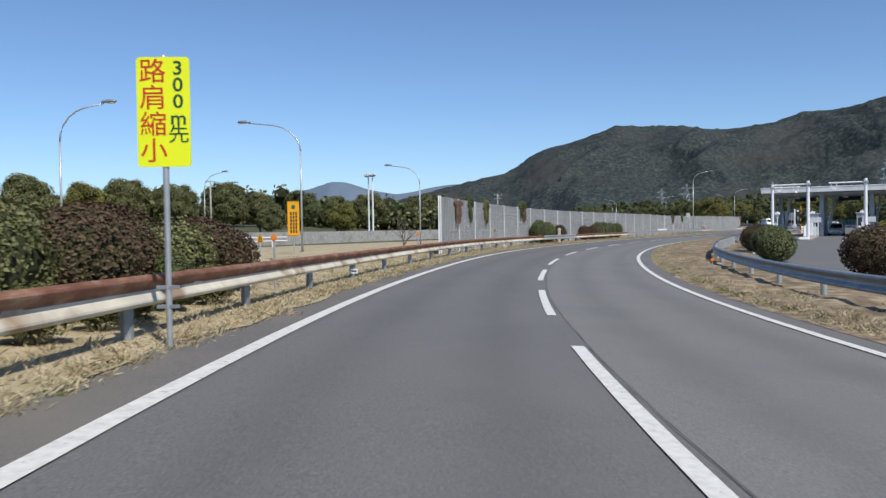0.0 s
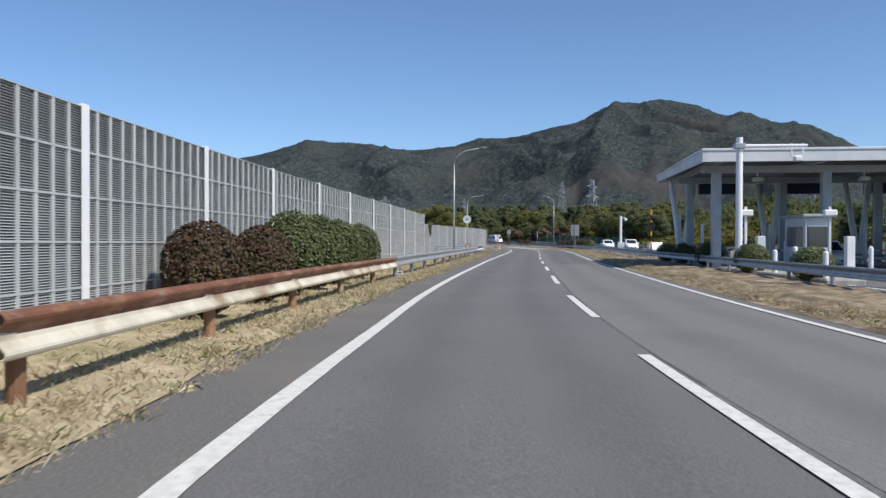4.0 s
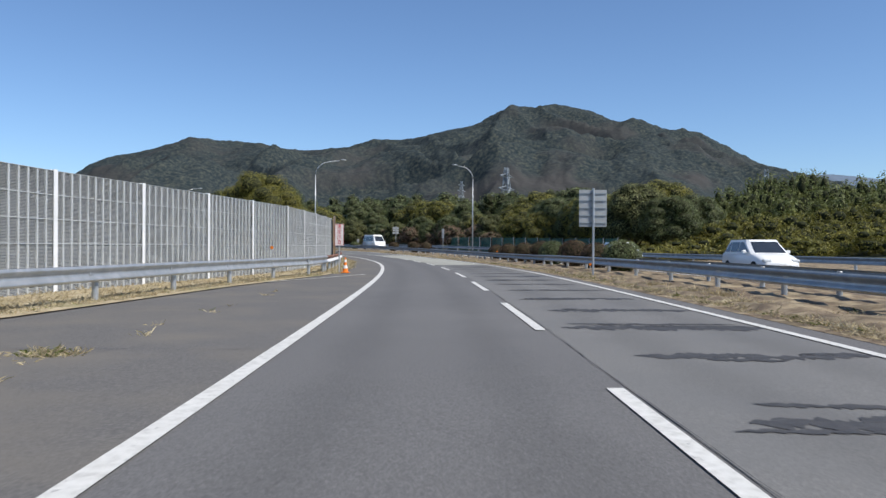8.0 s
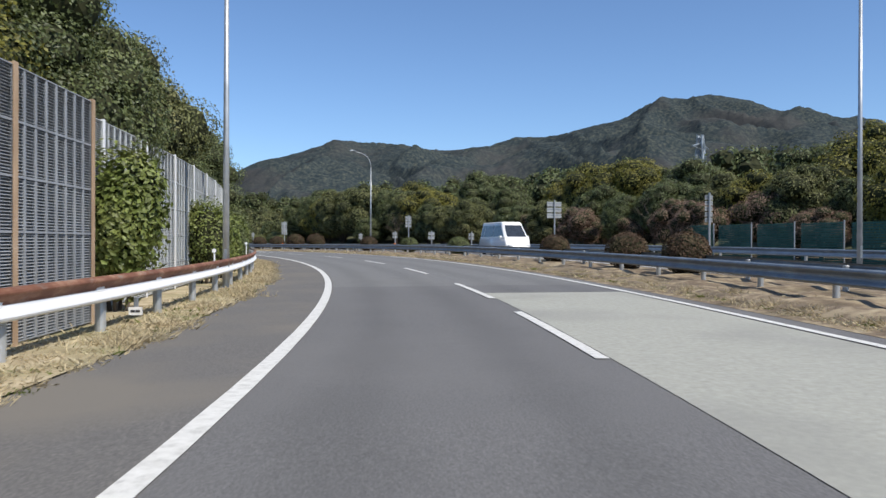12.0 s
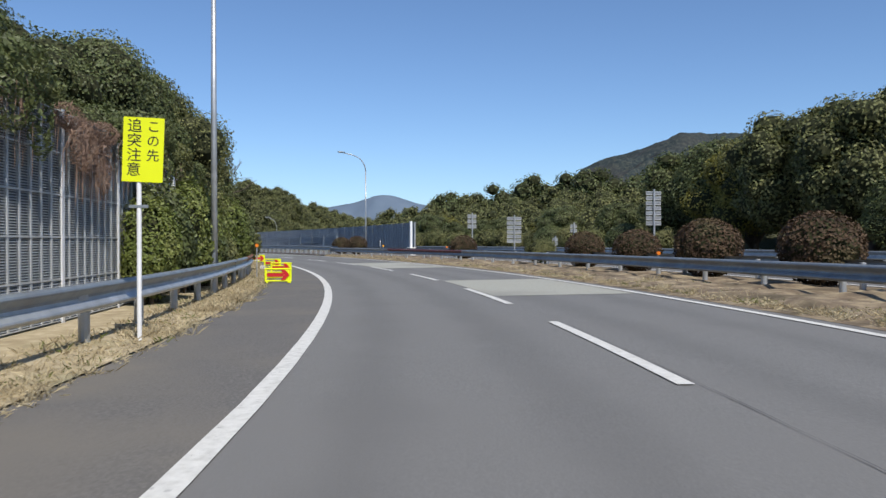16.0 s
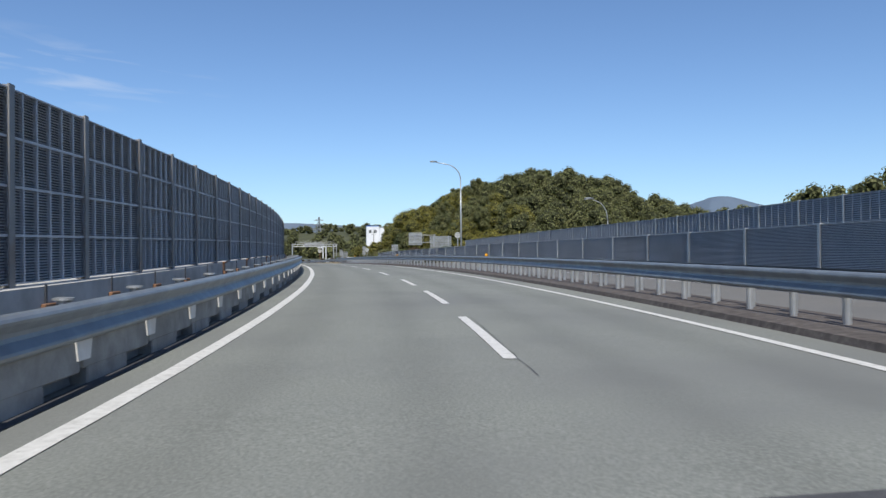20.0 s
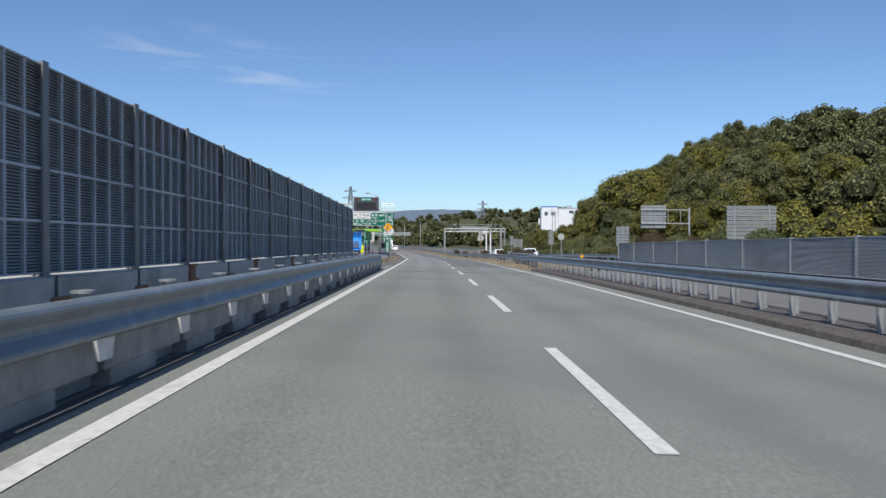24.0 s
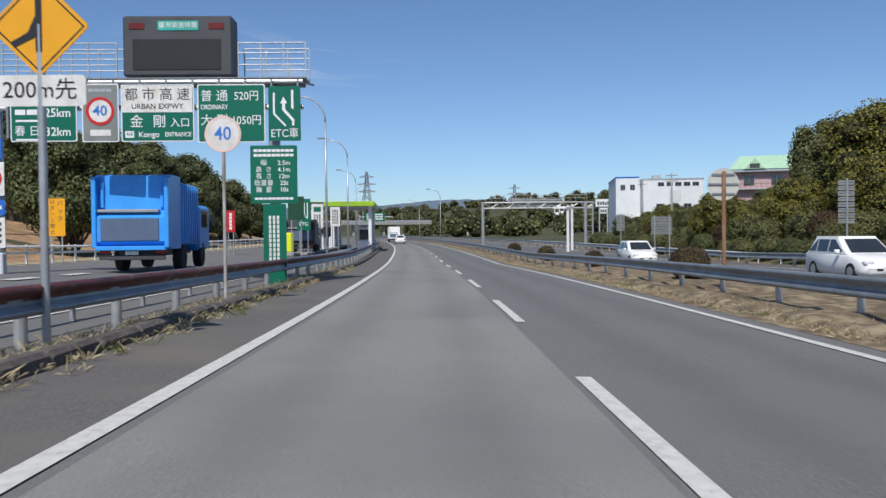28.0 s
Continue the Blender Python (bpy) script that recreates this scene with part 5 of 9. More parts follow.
# ahead on the left at the far end of the bend, and round the toll plaza
plant(EVER + YEL, [(s, l, k, n) for s, l, k, n in ((118, 44, 0.8, 3), (126, 30, 0.7, 3), (135, 26, 0.6, 0), (122, 52, 0.9, 0), (104, 62, 0.9, 2), (90, 66, 0.9, 0), (76, 60, 0.8, 2))], 12)
# hedge and woods left of the start
for s, l, k, n in ((60, -75, 1.1, 2), (66, -77, 1.0, 2), (75, -80, 1.1, 2), (83, -82, 1.0, 3), (90, -84, 1.15, 2), (97, -82, 1.1, 2), (105, -80, 1.2, 2), (112, -78, 1.0, 2), (120, -75, 1.1, 0), (127, -72, 1.0, 2), (135, -70, 1.1, 2), (45, -70, 1.1, 2), (52, -72, 1.05, 2), (38, -67, 1.0, 2), (30, -64, 1.1, 2), (25, -60, 1.0, 2), (20, -56, 1.0, 2), (14, -48, 0.9, 2), (110, -58, 0.75, 3), (95, -60, 0.7, 2)):
    plant(EVER + YEL, [(s, l, k, n)], int(s))
# end of the drive: trees right and left
rows = []
for i in range(40):
    s = g.uniform(498, 552)
    rows.append((s, g.uniform(30, 50), g.uniform(0.75, 1.15), g.choice((0, 2, 3, 3, 4, 4))))
for i in range(26):
    rows.append((g.uniform(545, 640), g.uniform(28, 52), g.uniform(0.42, 0.6), g.choice((0, 2, 3, 3))))
for i in range(46):
    s = g.uniform(545, 690)
    rows.append((s + 25, g.uniform(-74, -46), g.uniform(0.8, 1.15), g.choice((0, 1, 2, 2))))
rows += [(552, 22.5, 0.62, 3), (556, 24, 0.6, 0), (562, 23, 0.5, 2), (570, 24, 0.55, 3), (577, 25, 0.5, 2), (590, 26, 0.5, 0), (545, 25, 0.65, 3), (538, 26.5, 0.7, 3), (530, 27, 0.8, 3), (523, 27.5, 0.8, 0), (516, 27, 0.75, 2), (508, 28, 0.8, 3), (500, 28.5, 0.8, 3)]
for i in range(34):
    s = g.uniform(548, 650)
    rows.append((s, g.uniform(max(-56, -0.3 * (s - 456)), -26), g.uniform(0.85, 1.2), g.choice((0, 1, 2, 2))))
rows += [(533, 30.5, 1.35, 2), (526, 30, 1.4, 3)]
rows += [(578, -36, 1.45, 2), (586, -33, 1.4, 0), (594, -36, 1.5, 2), (600, -31, 1.4, 1), (606, -34, 1.5, 0), (612, -29, 1.25, 2), (568, -40, 1.45, 1), (620, -29, 1.2, 0)]
plant(EVER + YEL + CONE, rows, 14)



def bare_tree(s, l, h, seed):
    """Leafless tree: forking limbs and twigs."""
    g = random.Random(seed)
    ob = holder("bare_tree", stand(s, l), "leafless grey-brown tree with fine forking twigs", "tree", "bare trees")
    bm = bmesh.new()

    def grow(p, d, n, r, depth):
        q = p + d * n
        tube(bm, [p, (p + q) / 2 + Vector((g.gauss(0, 0.05), g.gauss(0, 0.05), 0)) * n, q], [r, r * 0.85, r * 0.65], 5 if depth < 3 else 4, False)
        if depth < 5:
            for _ in range(3 if depth < 2 else 2):
                nd = (d + Vector((g.gauss(0, 0.5), g.gauss(0, 0.5), g.gauss(0.12, 0.25)))).normalized()
                grow(q, nd, n * g.uniform(0.62, 0.82), r * 0.6, depth + 1)

    grow(Vector((0, 0, -0.2)), Vector((0, 0, 1)), h * 0.3, h * 0.018, 0)
    part("trunk", bm, M_BARK, ob)


for i, (s, l, h) in enumerate(((318, -8.6, 7.0), (327, -8.6, 5.6), (247, -9.6, 9.0), (40.5, -8.6, 2.0), (43, -9.5, 2.4), (300, 21.5, 5.0), (262, 23, 5.5), (560, -44, 9), (572, -50, 9), (585, 27, 5))):
    bare_tree(s, l, h, 300 + i)

SHRUB = [make_shrub(41, 0.95, 0.9, 0.8, M_LEAF, 4200, 0.042, "clipped_shrub", "round clipped dark green verge shrub", "verge shrubs"),
         make_shrub(42, 0.92, 0.86, 0.8, M_LEAF_R, 4200, 0.042, "clipped_shrub", "round clipped shrub with red-brown leaves", "verge shrubs"),
         make_shrub(43, 1.0, 0.9, 0.85, M_LEAF_O, 4200, 0.044, "loose_shrub", "loose olive-green shrub with small leaves", "verge shrubs", ball=False),
         make_shrub(44, 0.72, 0.66, 1.2, M_LEAF_B, 6000, 0.046, "leafy_bush", "upright bright green leafy bush before the barrier", "barrier bushes", ball=False),
         make_shrub(45, 0.8, 0.72, 1.2, M_LEAF, 6000, 0.046, "leafy_bush", "upright dark green leafy bush before the barrier", "barrier bushes", ball=False)]
TOPIARY = [make_shrub(46, 0.78, 0.76, 0.95, M_LEAF, 5200, 0.04, "clipped_shrub", "dark green clipped shrub with a flattened top behind the rail", "verge shrubs"),
           make_shrub(47, 0.74, 0.72, 0.85, M_LEAF_R, 5200, 0.04, "clipped_shrub", "clipped shrub with dark red-brown leaves behind the rail", "verge shrubs")]
plant(TOPIARY, [(63.4, -6.02, 1.0, 0), (66.2, -6.05, 0.92, 0), (70.2, -6.1, 0.9, 1), (78.6, -6.08, 0.86, 1), (81.6, -6.1, 0.86, 1), (83.6, -6.1, 0.95, 0), (85.7, -6.1, 0.95, 0), (88.2, -6.1, 0.92, 0), (91.2, -6.15, 0.9, 0)], 21)
plant(SHRUB, [(28, 10.5, 1.1, 1), (38, 9.4, 0.95, 0), (40.2, 9.5, 1.05, 0), (50.5, 9.8, 1.05, 1), (53, 9.9, 1.0, 1), (59, 10.1, 1.0, 1), (64, 10.0, 0.9, 1), (71.5, 9.7, 0.85, 1), (76, 9.6, 0.85, 1), (81, 9.4, 0.8, 1), (88, 9.2, 0.8, 0), (96, 9.0, 0.8, 0), (103, 8.8, 0.85, 0), (110, 8.6, 0.9, 0), (116, 8.4, 0.85, 0), (121, 8.2, 0.8, 0)], 22)
plant(SHRUB, [(177.5, 7.3, 0.95, 0), (182, 7.3, 0.88, 1), (187, 7.4, 1.0, 1), (192.2, 7.4, 1.0, 0), (195.2, 7.4, 1.0, 1), (200.2, 7.4, 0.95, 1), (205.4, 7.4, 0.9, 1), (209.5, 7.4, 0.85, 1), (235.6, 7.6, 0.9, 1), (240, 7.6, 0.9, 1), (247.5, 7.7, 0.85, 1), (262, 7.8, 0.8, 0), (272, 7.9, 0.8, 0), (281, 7.9, 0.9, 1), (294, 8.0, 1.15, 1), (299.2, 8.0, 1.15, 1), (304, 8.0, 1.0, 1), (308.6, 8.0, 1.0, 1), (313.5, 8.0, 0.85, 2), (324.9, 8.2, 1.0, 1), (346.2, 8.3, 1.08, 1), (350.0, 8.3, 1.02, 1)], 23)
plant(SHRUB, [(480, 7.5, 0.75, 1), (487, 7.5, 0.8, 1), (498, 7.2, 0.75, 1), (516, 7.2, 0.75, 1), (530, 7.2, 0.6, 1), (544, 7.2, 0.7, 1), (560, 7.2, 0.7, 1)] + [(470 + 3.1 * i, 21.0 + g.uniform(-0.4, 0.5), g.uniform(0.9, 1.3), g.choice((0, 2, 2))) for i in range(38)], 24)
front_l = knots((290, -7.0), (300, -6.95), (312, -6.6), (322, -6.1), (327, -5.75), (332, -5.4))
# tangle of growth in front of the barrier on the bend, and along the far verge
plant(SHRUB, [(293 + 1.9 * i + g.uniform(-0.5, 0.5), front_l(293 + 1.9 * i) + g.uniform(-0.15, 0.1), g.uniform(0.9, 1.25) * (1.0 if i < 13 else 0.72), g.choice((2, 3, 3, 4))) for i in range(19)], 27)
plant(SHRUB, [(322 + 2.6 * i, 21.3 + g.uniform(-0.5, 0.8), g.uniform(1.1, 1.6), g.choice((0, 2, 2))) for i in range(18)], 28)
plant(SHRUB, [(466 + 2.7 * i, 23.0 + g.uniform(-0.6, 1.5), g.uniform(1.2, 1.9), g.choice((0, 2, 2, 1))) for i in range(44)], 29)
# loose growth in front of the overgrown barrier
plant(SHRUB, [(226.2, -6.95, 1.2, 3)] + [(235.2 + 2.9 * i + g.uniform(-0.5, 0.5), -6.95 + g.uniform(-0.1, 0.05), g.uniform(0.8, 1.05), g.choice((3, 3, 4))) for i in range(8)] + [(255 + 2.5 * i + g.uniform(-0.7, 0.7), -6.95 + g.uniform(-0.3, 0.1), g.uniform(0.75, 1.3), g.choice((2, 4, 3, 4))) for i in list(range(11)) + list(range(18, 28))], 25)
plant(SHRUB, [(6.0 + 1.3 * i, -6.4 + g.uniform(-0.3, 0.3), g.uniform(0.78, 0.9), g.choice((1, 1, 2))) for i in range(8)] + [(0 + 1.2 * i, -7.6 + g.uniform(-0.3, 0.3), g.uniform(0.85, 1.0), g.choice((1, 2, 1))) for i in range(13)] + [(2.0 + 1.15 * i, -5.55 + g.uniform(-0.1, 0.1), g.uniform(0.3, 0.42), g.choice((2, 4))) for i in range(10)], 26)


def climber(seed, s, l, top, spread_, label, leaf):
    g = random.Random(seed)
    ob = holder("climbing_plant", facing(s, l, 0), label, "climbing plant", "climbers on the barrier")
    lobes = [((0.02, 0, top + 0.05), (0.16, spread_ * 0.9, 0.17)), ((0.05, spread_ * 0.5, top + 0.1), (0.2, spread_ * 0.4, 0.2)), ((0.1, -spread_ * 0.3, top - 0.3), (0.1, spread_ * 0.4, 0.42)), ((0.1, spread_ * 0.35, top - 0.5), (0.09, spread_ * 0.25, 0.5)), ((-0.02, -spread_ * 0.5, top + 0.16), (0.2, spread_ * 0.28, 0.22))]
    if leaf is not M_VINE:
        lobes.append(((0.0, 0.1 * spread_, top + 0.32), (0.3, spread_ * 0.5, 0.3)))
    v, f = leaf_cloud(g, lobes, 2400 if leaf is not M_VINE else 2600, 0.045 if leaf is not M_VINE else 0.06, 0.5, 0.55 if leaf is not M_VINE else 0.12, core=0, droop=0.5)
    put("foliage", foliage_mesh("foliage", v, f, leaf), ob)
    bm = bmesh.new()
    for i in range(16 if leaf is not M_VINE else 70):
        y = g.gauss(0, spread_ * 0.35)
        n = g.uniform(0.5, 1.3)
        tube(bm, [(0.07, y * 0.5, top + 0.1), (0.1, y, top - n * 0.4), (0.08, y + g.uniform(-0.05, 0.05), top - n)], [0.008, 0.007, 0.003], 4)
    part("stem", bm, M_VINE, ob)
    return ob


for i, (s, l, w, k) in enumerate(((41.9, -6.08, 0.8, M_VINE), (45.2, -6.24, 0.4, M_LEAF), (49.6, -6.38, 0.7, M_LEAF_O), (61.0, -6.76, 1.25, M_LEAF), (61.3, -6.76, 0.9, M_VINE), (149.5, -12.95, 1.0, M_LEAF), (154.2, -12.25, 0.7, M_LEAF), (149.2, -12.9, 0.7, M_VINE))):
    climber(60 + i, s, l, 2.52 if s < 60 else 2.8, w, "tangle of climbing plants hanging over the barrier top", k)


# ivy and shrubs hanging over the barrier on the outside of the bend
for i in range(21):
    s = 263 + 2.75 * i
    climber(90 + i, s, -7.35 + 0.03 * max(0, s - 300), 3.35 + 0.25 * math.sin(i * 1.7), 1.5, "dense ivy hanging over the top of the barrier", M_VINE if i in (8, 10) else (M_LEAF, M_LEAF_O, M_LEAF)[i % 3])


# ---- woods and grass that nobody could count ----
def woods(name, label, places, seed, leaf, cards, size, rad, tall):
    g = random.Random(seed)
    verts, faces = [], []
    for p, k in places:
        r = rad * k
        lobes = [((p[0] + g.uniform(-0.5, 0.5) * r, p[1] + g.uniform(-0.5, 0.5) * r, p[2] + tall * k * h), (r * q, r * q, r * q * 0.8)) for h, q in ((0.35, 0.95), (0.62, 0.8), (0.85, 0.55))]
        v, f = leaf_cloud(g, lobes, cards, size, 0.85, 0.6, core=0)
        i = len(verts)
        verts += v
        faces += [tuple(i + a for a in q) for q in f]
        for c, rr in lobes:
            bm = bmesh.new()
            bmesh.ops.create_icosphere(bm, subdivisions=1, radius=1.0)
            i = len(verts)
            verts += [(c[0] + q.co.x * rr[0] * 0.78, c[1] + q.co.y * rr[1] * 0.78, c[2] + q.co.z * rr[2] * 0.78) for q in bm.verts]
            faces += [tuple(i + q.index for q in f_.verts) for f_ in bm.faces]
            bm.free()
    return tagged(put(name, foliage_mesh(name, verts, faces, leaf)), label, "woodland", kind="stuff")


def scatter(seed, n, s_range, l_range, k=(0.7, 1.2), keep=None):
    g = random.Random(seed)
    out = []
    while len(out) < n:
        s, l = g.uniform(*s_range), g.uniform(*l_range)
        if keep is None or keep(s, l):
            out.append((ground_at(s, l), g.uniform(*k)))
    return out


woods("hillside_woods", "dense mixed woods on the hill beside the expressway", scatter(71, 330, (484, 660), (42, 110), (0.7, 1.1), lambda s, l: s < 552 or l > 92), 72, M_LEAF_O, 700, 0.21, 3.0, 6.5)
woods("slope_woods", "olive woods on the low ridge beyond the bridge", scatter(70, 300, (372, 500), (48, 150), (0.45, 0.75)), 69, M_LEAF_O, 640, 0.2, 3.2, 6.5)
woods("bank_scrub", "low olive scrub on the bank beside the bridge", scatter(68, 260, (333, 425), (30, 64), (0.3, 0.5)), 67, M_LEAF_O, 420, 0.14, 3.6, 6.0)
woods("yellow_woods", "yellow-green scrub at the foot of the hill", scatter(73, 60, (470, 552), (29, 44), (0.5, 0.8)), 74, M_LEAF_Y, 600, 0.17, 2.6, 4.5)
woods("left_hill_woods", "brown-green woods on the left hillside", scatter(75, 190, (590, 760), (-130, -56), (0.7, 1.1)), 76, M_LEAF_O, 220, 0.42, 3.0, 6.0)
woods("bend_woods", "dark evergreen woods behind the opposite carriageway", scatter(77, 300, (226, 420), (38, 95), (0.7, 1.05), lambda s, l: (s < 335 or l > 60) and s > 226 + 1.0 * (l - 38)), 78, M_LEAF, 600, 0.22, 3.2, 7.0)
woods("far_left_woods", "low woods on the horizon", scatter(79, 160, (330, 640), (-150, -14), (0.5, 0.9), lambda s, l: l < -30 - max(0, (520 - s)) * 0.0 and not (440 < s < 640 and l > -60)), 80, M_LEAF_O, 90, 0.6, 3.4, 6.0)
woods("start_woods", "olive and dark woods beyond the side road", scatter(81, 170, (-20, 330), (-210, -85), (0.8, 1.3)), 82, M_LEAF_O, 100, 0.6, 3.6, 7.0)
def grove(name, label, n, seed, leaf, bearings, reach, tall, rad, cards, size):
    """Slender plumes crowded by bearing from one spot on the straight, lower at the edges to fit the camera's view."""
    g = random.Random(seed)
    verts, faces = [], []
    for _ in range(n):
        a, u = g.uniform(*bearings), g.random() ** 1.2
        d = reach[0] + (reach[1] - reach[0]) * u
        ws, wl = near_road(np.array([49 + d * math.sin(radians(a))]), np.array([132 + d * math.cos(radians(a))]))
        p = ground_at(float(ws[0]), float(wl[0]))
        h = tall * g.uniform(0.75, 1.1) * (0.5 + 0.5 * min(1.0, u * 2.2)) * (0.35 + 0.65 * min(1.0, (a - bearings[0]) / 7))
        lean = g.uniform(-0.9, 0.9), g.uniform(-0.9, 0.9)
        r = rad * g.uniform(0.8, 1.2)
        lobes = [((p[0], p[1], p[2] + 0.4 * h), (r, r, 0.4 * h)), ((p[0] + lean[0], p[1] + lean[1], p[2] + 0.8 * h), (r * 0.6, r * 0.6, 0.24 * h))]
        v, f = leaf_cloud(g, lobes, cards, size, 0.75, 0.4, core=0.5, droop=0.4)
        i = len(verts)
        verts += v
        faces += [tuple(i + k for k in q) for q in f]
    return tagged(put(name, foliage_mesh(name, verts, faces, leaf)), label, "woodland", kind="stuff")


grove("bamboo_grove", "feathery pale green bamboo grove beyond the opposite carriageway", 620, 89, M_BAMBOO, (46.5, 76), (98, 185), 9.6, 1.45, 330, 0.19)
grove("grove_scrub", "yellow-green scrub along the foot of the bamboo grove", 260, 90, M_LEAF_Y, (43.5, 80), (72, 100), 3.6, 1.7, 380, 0.13)
woods("plaza_woods", "woods behind the toll plaza and the far bend", scatter(83, 130, (60, 150), (70, 200), (0.7, 1.2), lambda s, l: l > 70 + 2.0 * max(0, s - 95)), 84, M_LEAF_O, 100, 0.6, 3.4, 6.5)
woods("horizon_woods", "woods closing the straight ahead", scatter(85, 800, (780, 1240), (-260, 300), (0.45, 0.85), lambda s, l: abs(l - 5) > 26), 86, M_LEAF_O, 120, 0.7, 7.0, 10.0)


def tufts(name, label, seed, n, place, h, mat_, blades=13, wide=0.17, lift=0.0):
    g = random.Random(seed)
    verts, faces = [], []
    for _ in range(n):
        s, l, k = place(g)
        p = road(s, l, lift)
        for _ in range(blades):
            w, r = g.uniform(0, 6.28), g.uniform(0, wide)
            a = p + Vector((r * math.cos(w), r * math.sin(w), -0.02))
            t = Vector((g.gauss(0, 0.9), g.gauss(0, 0.9), 0.9)).normalized() * (h * k * g.uniform(0.5, 1.2))
            u = Vector((math.sin(w), -math.cos(w), 0)) * 0.004
            i = len(verts)
            verts += [a - u, a + u, a + t * 0.6 + u * 0.7, a + t + Vector((g.gauss(0, 0.012), g.gauss(0, 0.012), -0.025))]
            faces += [(i, i + 1, i + 2), (i, i + 2, i + 3)]
    return tagged(put(name, mesh_of(name, verts, faces, mat_)), label, "grass", kind="stuff")


def left_strip(g):
    s = g.uniform(-5, 336)
    e = rail_l(s)
    if 146 < s < 178:
        return s, (bay(s) + g.uniform(-0.5, 0.3)) if g.random() < 0.985 or s > 165 else -5.7 + g.gauss(0, 0.5) * strip(s), g.uniform(0.6, 1.2)
    return s, min(-4.2 - 0.25 * g.random(), e + g.uniform(-0.5, 0.9)), g.uniform(0.6, 1.2)


def left_field(g):
    s = g.uniform(-5, 200)
    return s, min(rail_l(s), bay(s)) - abs(g.gauss(0, 2.2)) - 0.2, g.uniform(0.5, 1.1)


def right_strip(g):
    s = g.uniform(0, 345) if g.random() < 0.7 else g.uniform(456, 600)
    return s, 4.15 + abs(g.gauss(0, 1.0)), g.uniform(0.4, 1.0)


def right_lip(g):
    s = g.uniform(0, 345) if g.random() < 0.7 else g.uniform(456, 600)
    return s, 4.15 + abs(g.gauss(0, 0.18)), g.uniform(0.5, 1.0)


def clumps(g):
    s = g.randrange(0, 215) * 1.6
    h = math.sin(s * 12.9898) * 43758.5453
    h -= math.floor(h)
    return (s if s < 344 else s + 112) + h + g.gauss(0, 0.24), 4.3 + 0.75 * h * h + abs(g.gauss(0, 0.2)), 0.6 + 0.7 * h


def left_clumps(g):
    s = g.randrange(0, 170) * 2.0
    h = math.sin(s * 7.233 + 1.0) * 24634.6345
    h -= math.floor(h)
    if 144 < s < 182:
        s += 150
    return s + 2 * h + g.gauss(0, 0.3), min(-4.35, rail_l(s) + 0.75 * h) + g.gauss(0, 0.16), 0.5 + 0.7 * h


tufts("dead_grass_left", "matted straw-coloured dead grass under the guardrail", 91, 16000, left_strip, 0.15, M_STRAW)
tufts("green_grass_left", "sparse green grass among the dead growth", 92, 1500, left_strip, 0.15, M_GRASS)
tufts("field_grass", "short dry grass behind the guardrail", 93, 7000, left_field, 0.2, M_STRAW)
tufts("dead_grass_right", "dead grass clumps of the central reserve", 94, 9000, right_strip, 0.16, M_STRAW, lift=0.07)
tufts("lip_grass", "grass lip overhanging the edge of the carriageway", 95, 4000, right_lip, 0.16, M_STRAW, lift=0.03)
tufts("green_grass_right", "greener weeds in the central reserve", 96, 3200, right_strip, 0.15, M_GRASS, lift=0.07)
tufts("grass_clumps", "rounded clumps of dead grass along the edge of the carriageway", 97, 6000, clumps, 0.22, M_STRAW, lift=0.05)


def kerb_weeds(g):
    s = 455 + 75 * g.random() ** 1.4
    return s, -5.25 + abs(g.gauss(0, 0.22)) * (1 if g.random() < 0.3 else -1), g.uniform(0.5, 1.3)


def bay_tuft(g):
    s, l, r = g.choice(((147.0, -5.75, 0.3), (147.2, -5.5, 0.15), (149.5, -6.0, 0.28), (149.6, -5.85, 0.2), (151.5, -5.9, 0.17)))
    return s + g.gauss(0, 0.4) * r, l + g.gauss(0, 0.75) * r, g.uniform(0.5, 1.0)


tufts("bay_weeds", "yellow-green weeds growing from cracks in the emergency bay", 101, 90, bay_tuft, 0.17, M_GRASS)
tufts("bay_weed_tips", "straw-yellow tips of the weeds in the emergency bay", 102, 150, bay_tuft, 0.2, M_STRAW)
tufts("kerb_weeds", "dry weeds along the kerb beside the ramp", 99, 2600, kerb_weeds, 0.2, M_STRAW, lift=0.03)
tufts("kerb_greens", "green weeds along the kerb beside the ramp", 100, 900, kerb_weeds, 0.16, M_GRASS, lift=0.03)
tufts("left_clumps", "rounded straw clumps along the shoulder", 98, 4500, left_clumps, 0.2, M_STRAW)


# ---- lettering and signs ----
def lettering(body, size, material_, parent, x, z, y=-0.008, wide=1.0, align="CENTER"):
    """Raised film letters on a board that faces the driver."""
    cu = bpy.data.curves.new("lettering", "FONT")
    cu.body, cu.size, cu.align_x, cu.align_y, cu.extrude, cu.resolution_u = body, size, align, "CENTER", 0.002, 3
    cu.offset = (0.012 if body.isascii() else 0.003) * size
    ob = bpy.data.objects.new("lettering", cu)
    me = bpy.data.meshes.new_from_object(ob)
    bpy.data.objects.remove(ob)
    bpy.data.curves.remove(cu)
    me.materials.clear()
    me.materials.append(material_)
    return put("lettering", me, parent, Matrix.Translation((x, y, z)) @ Matrix.Rotation(math.pi / 2, 4, "X") @ Matrix.Diagonal((wide, 1, 1, 1)))


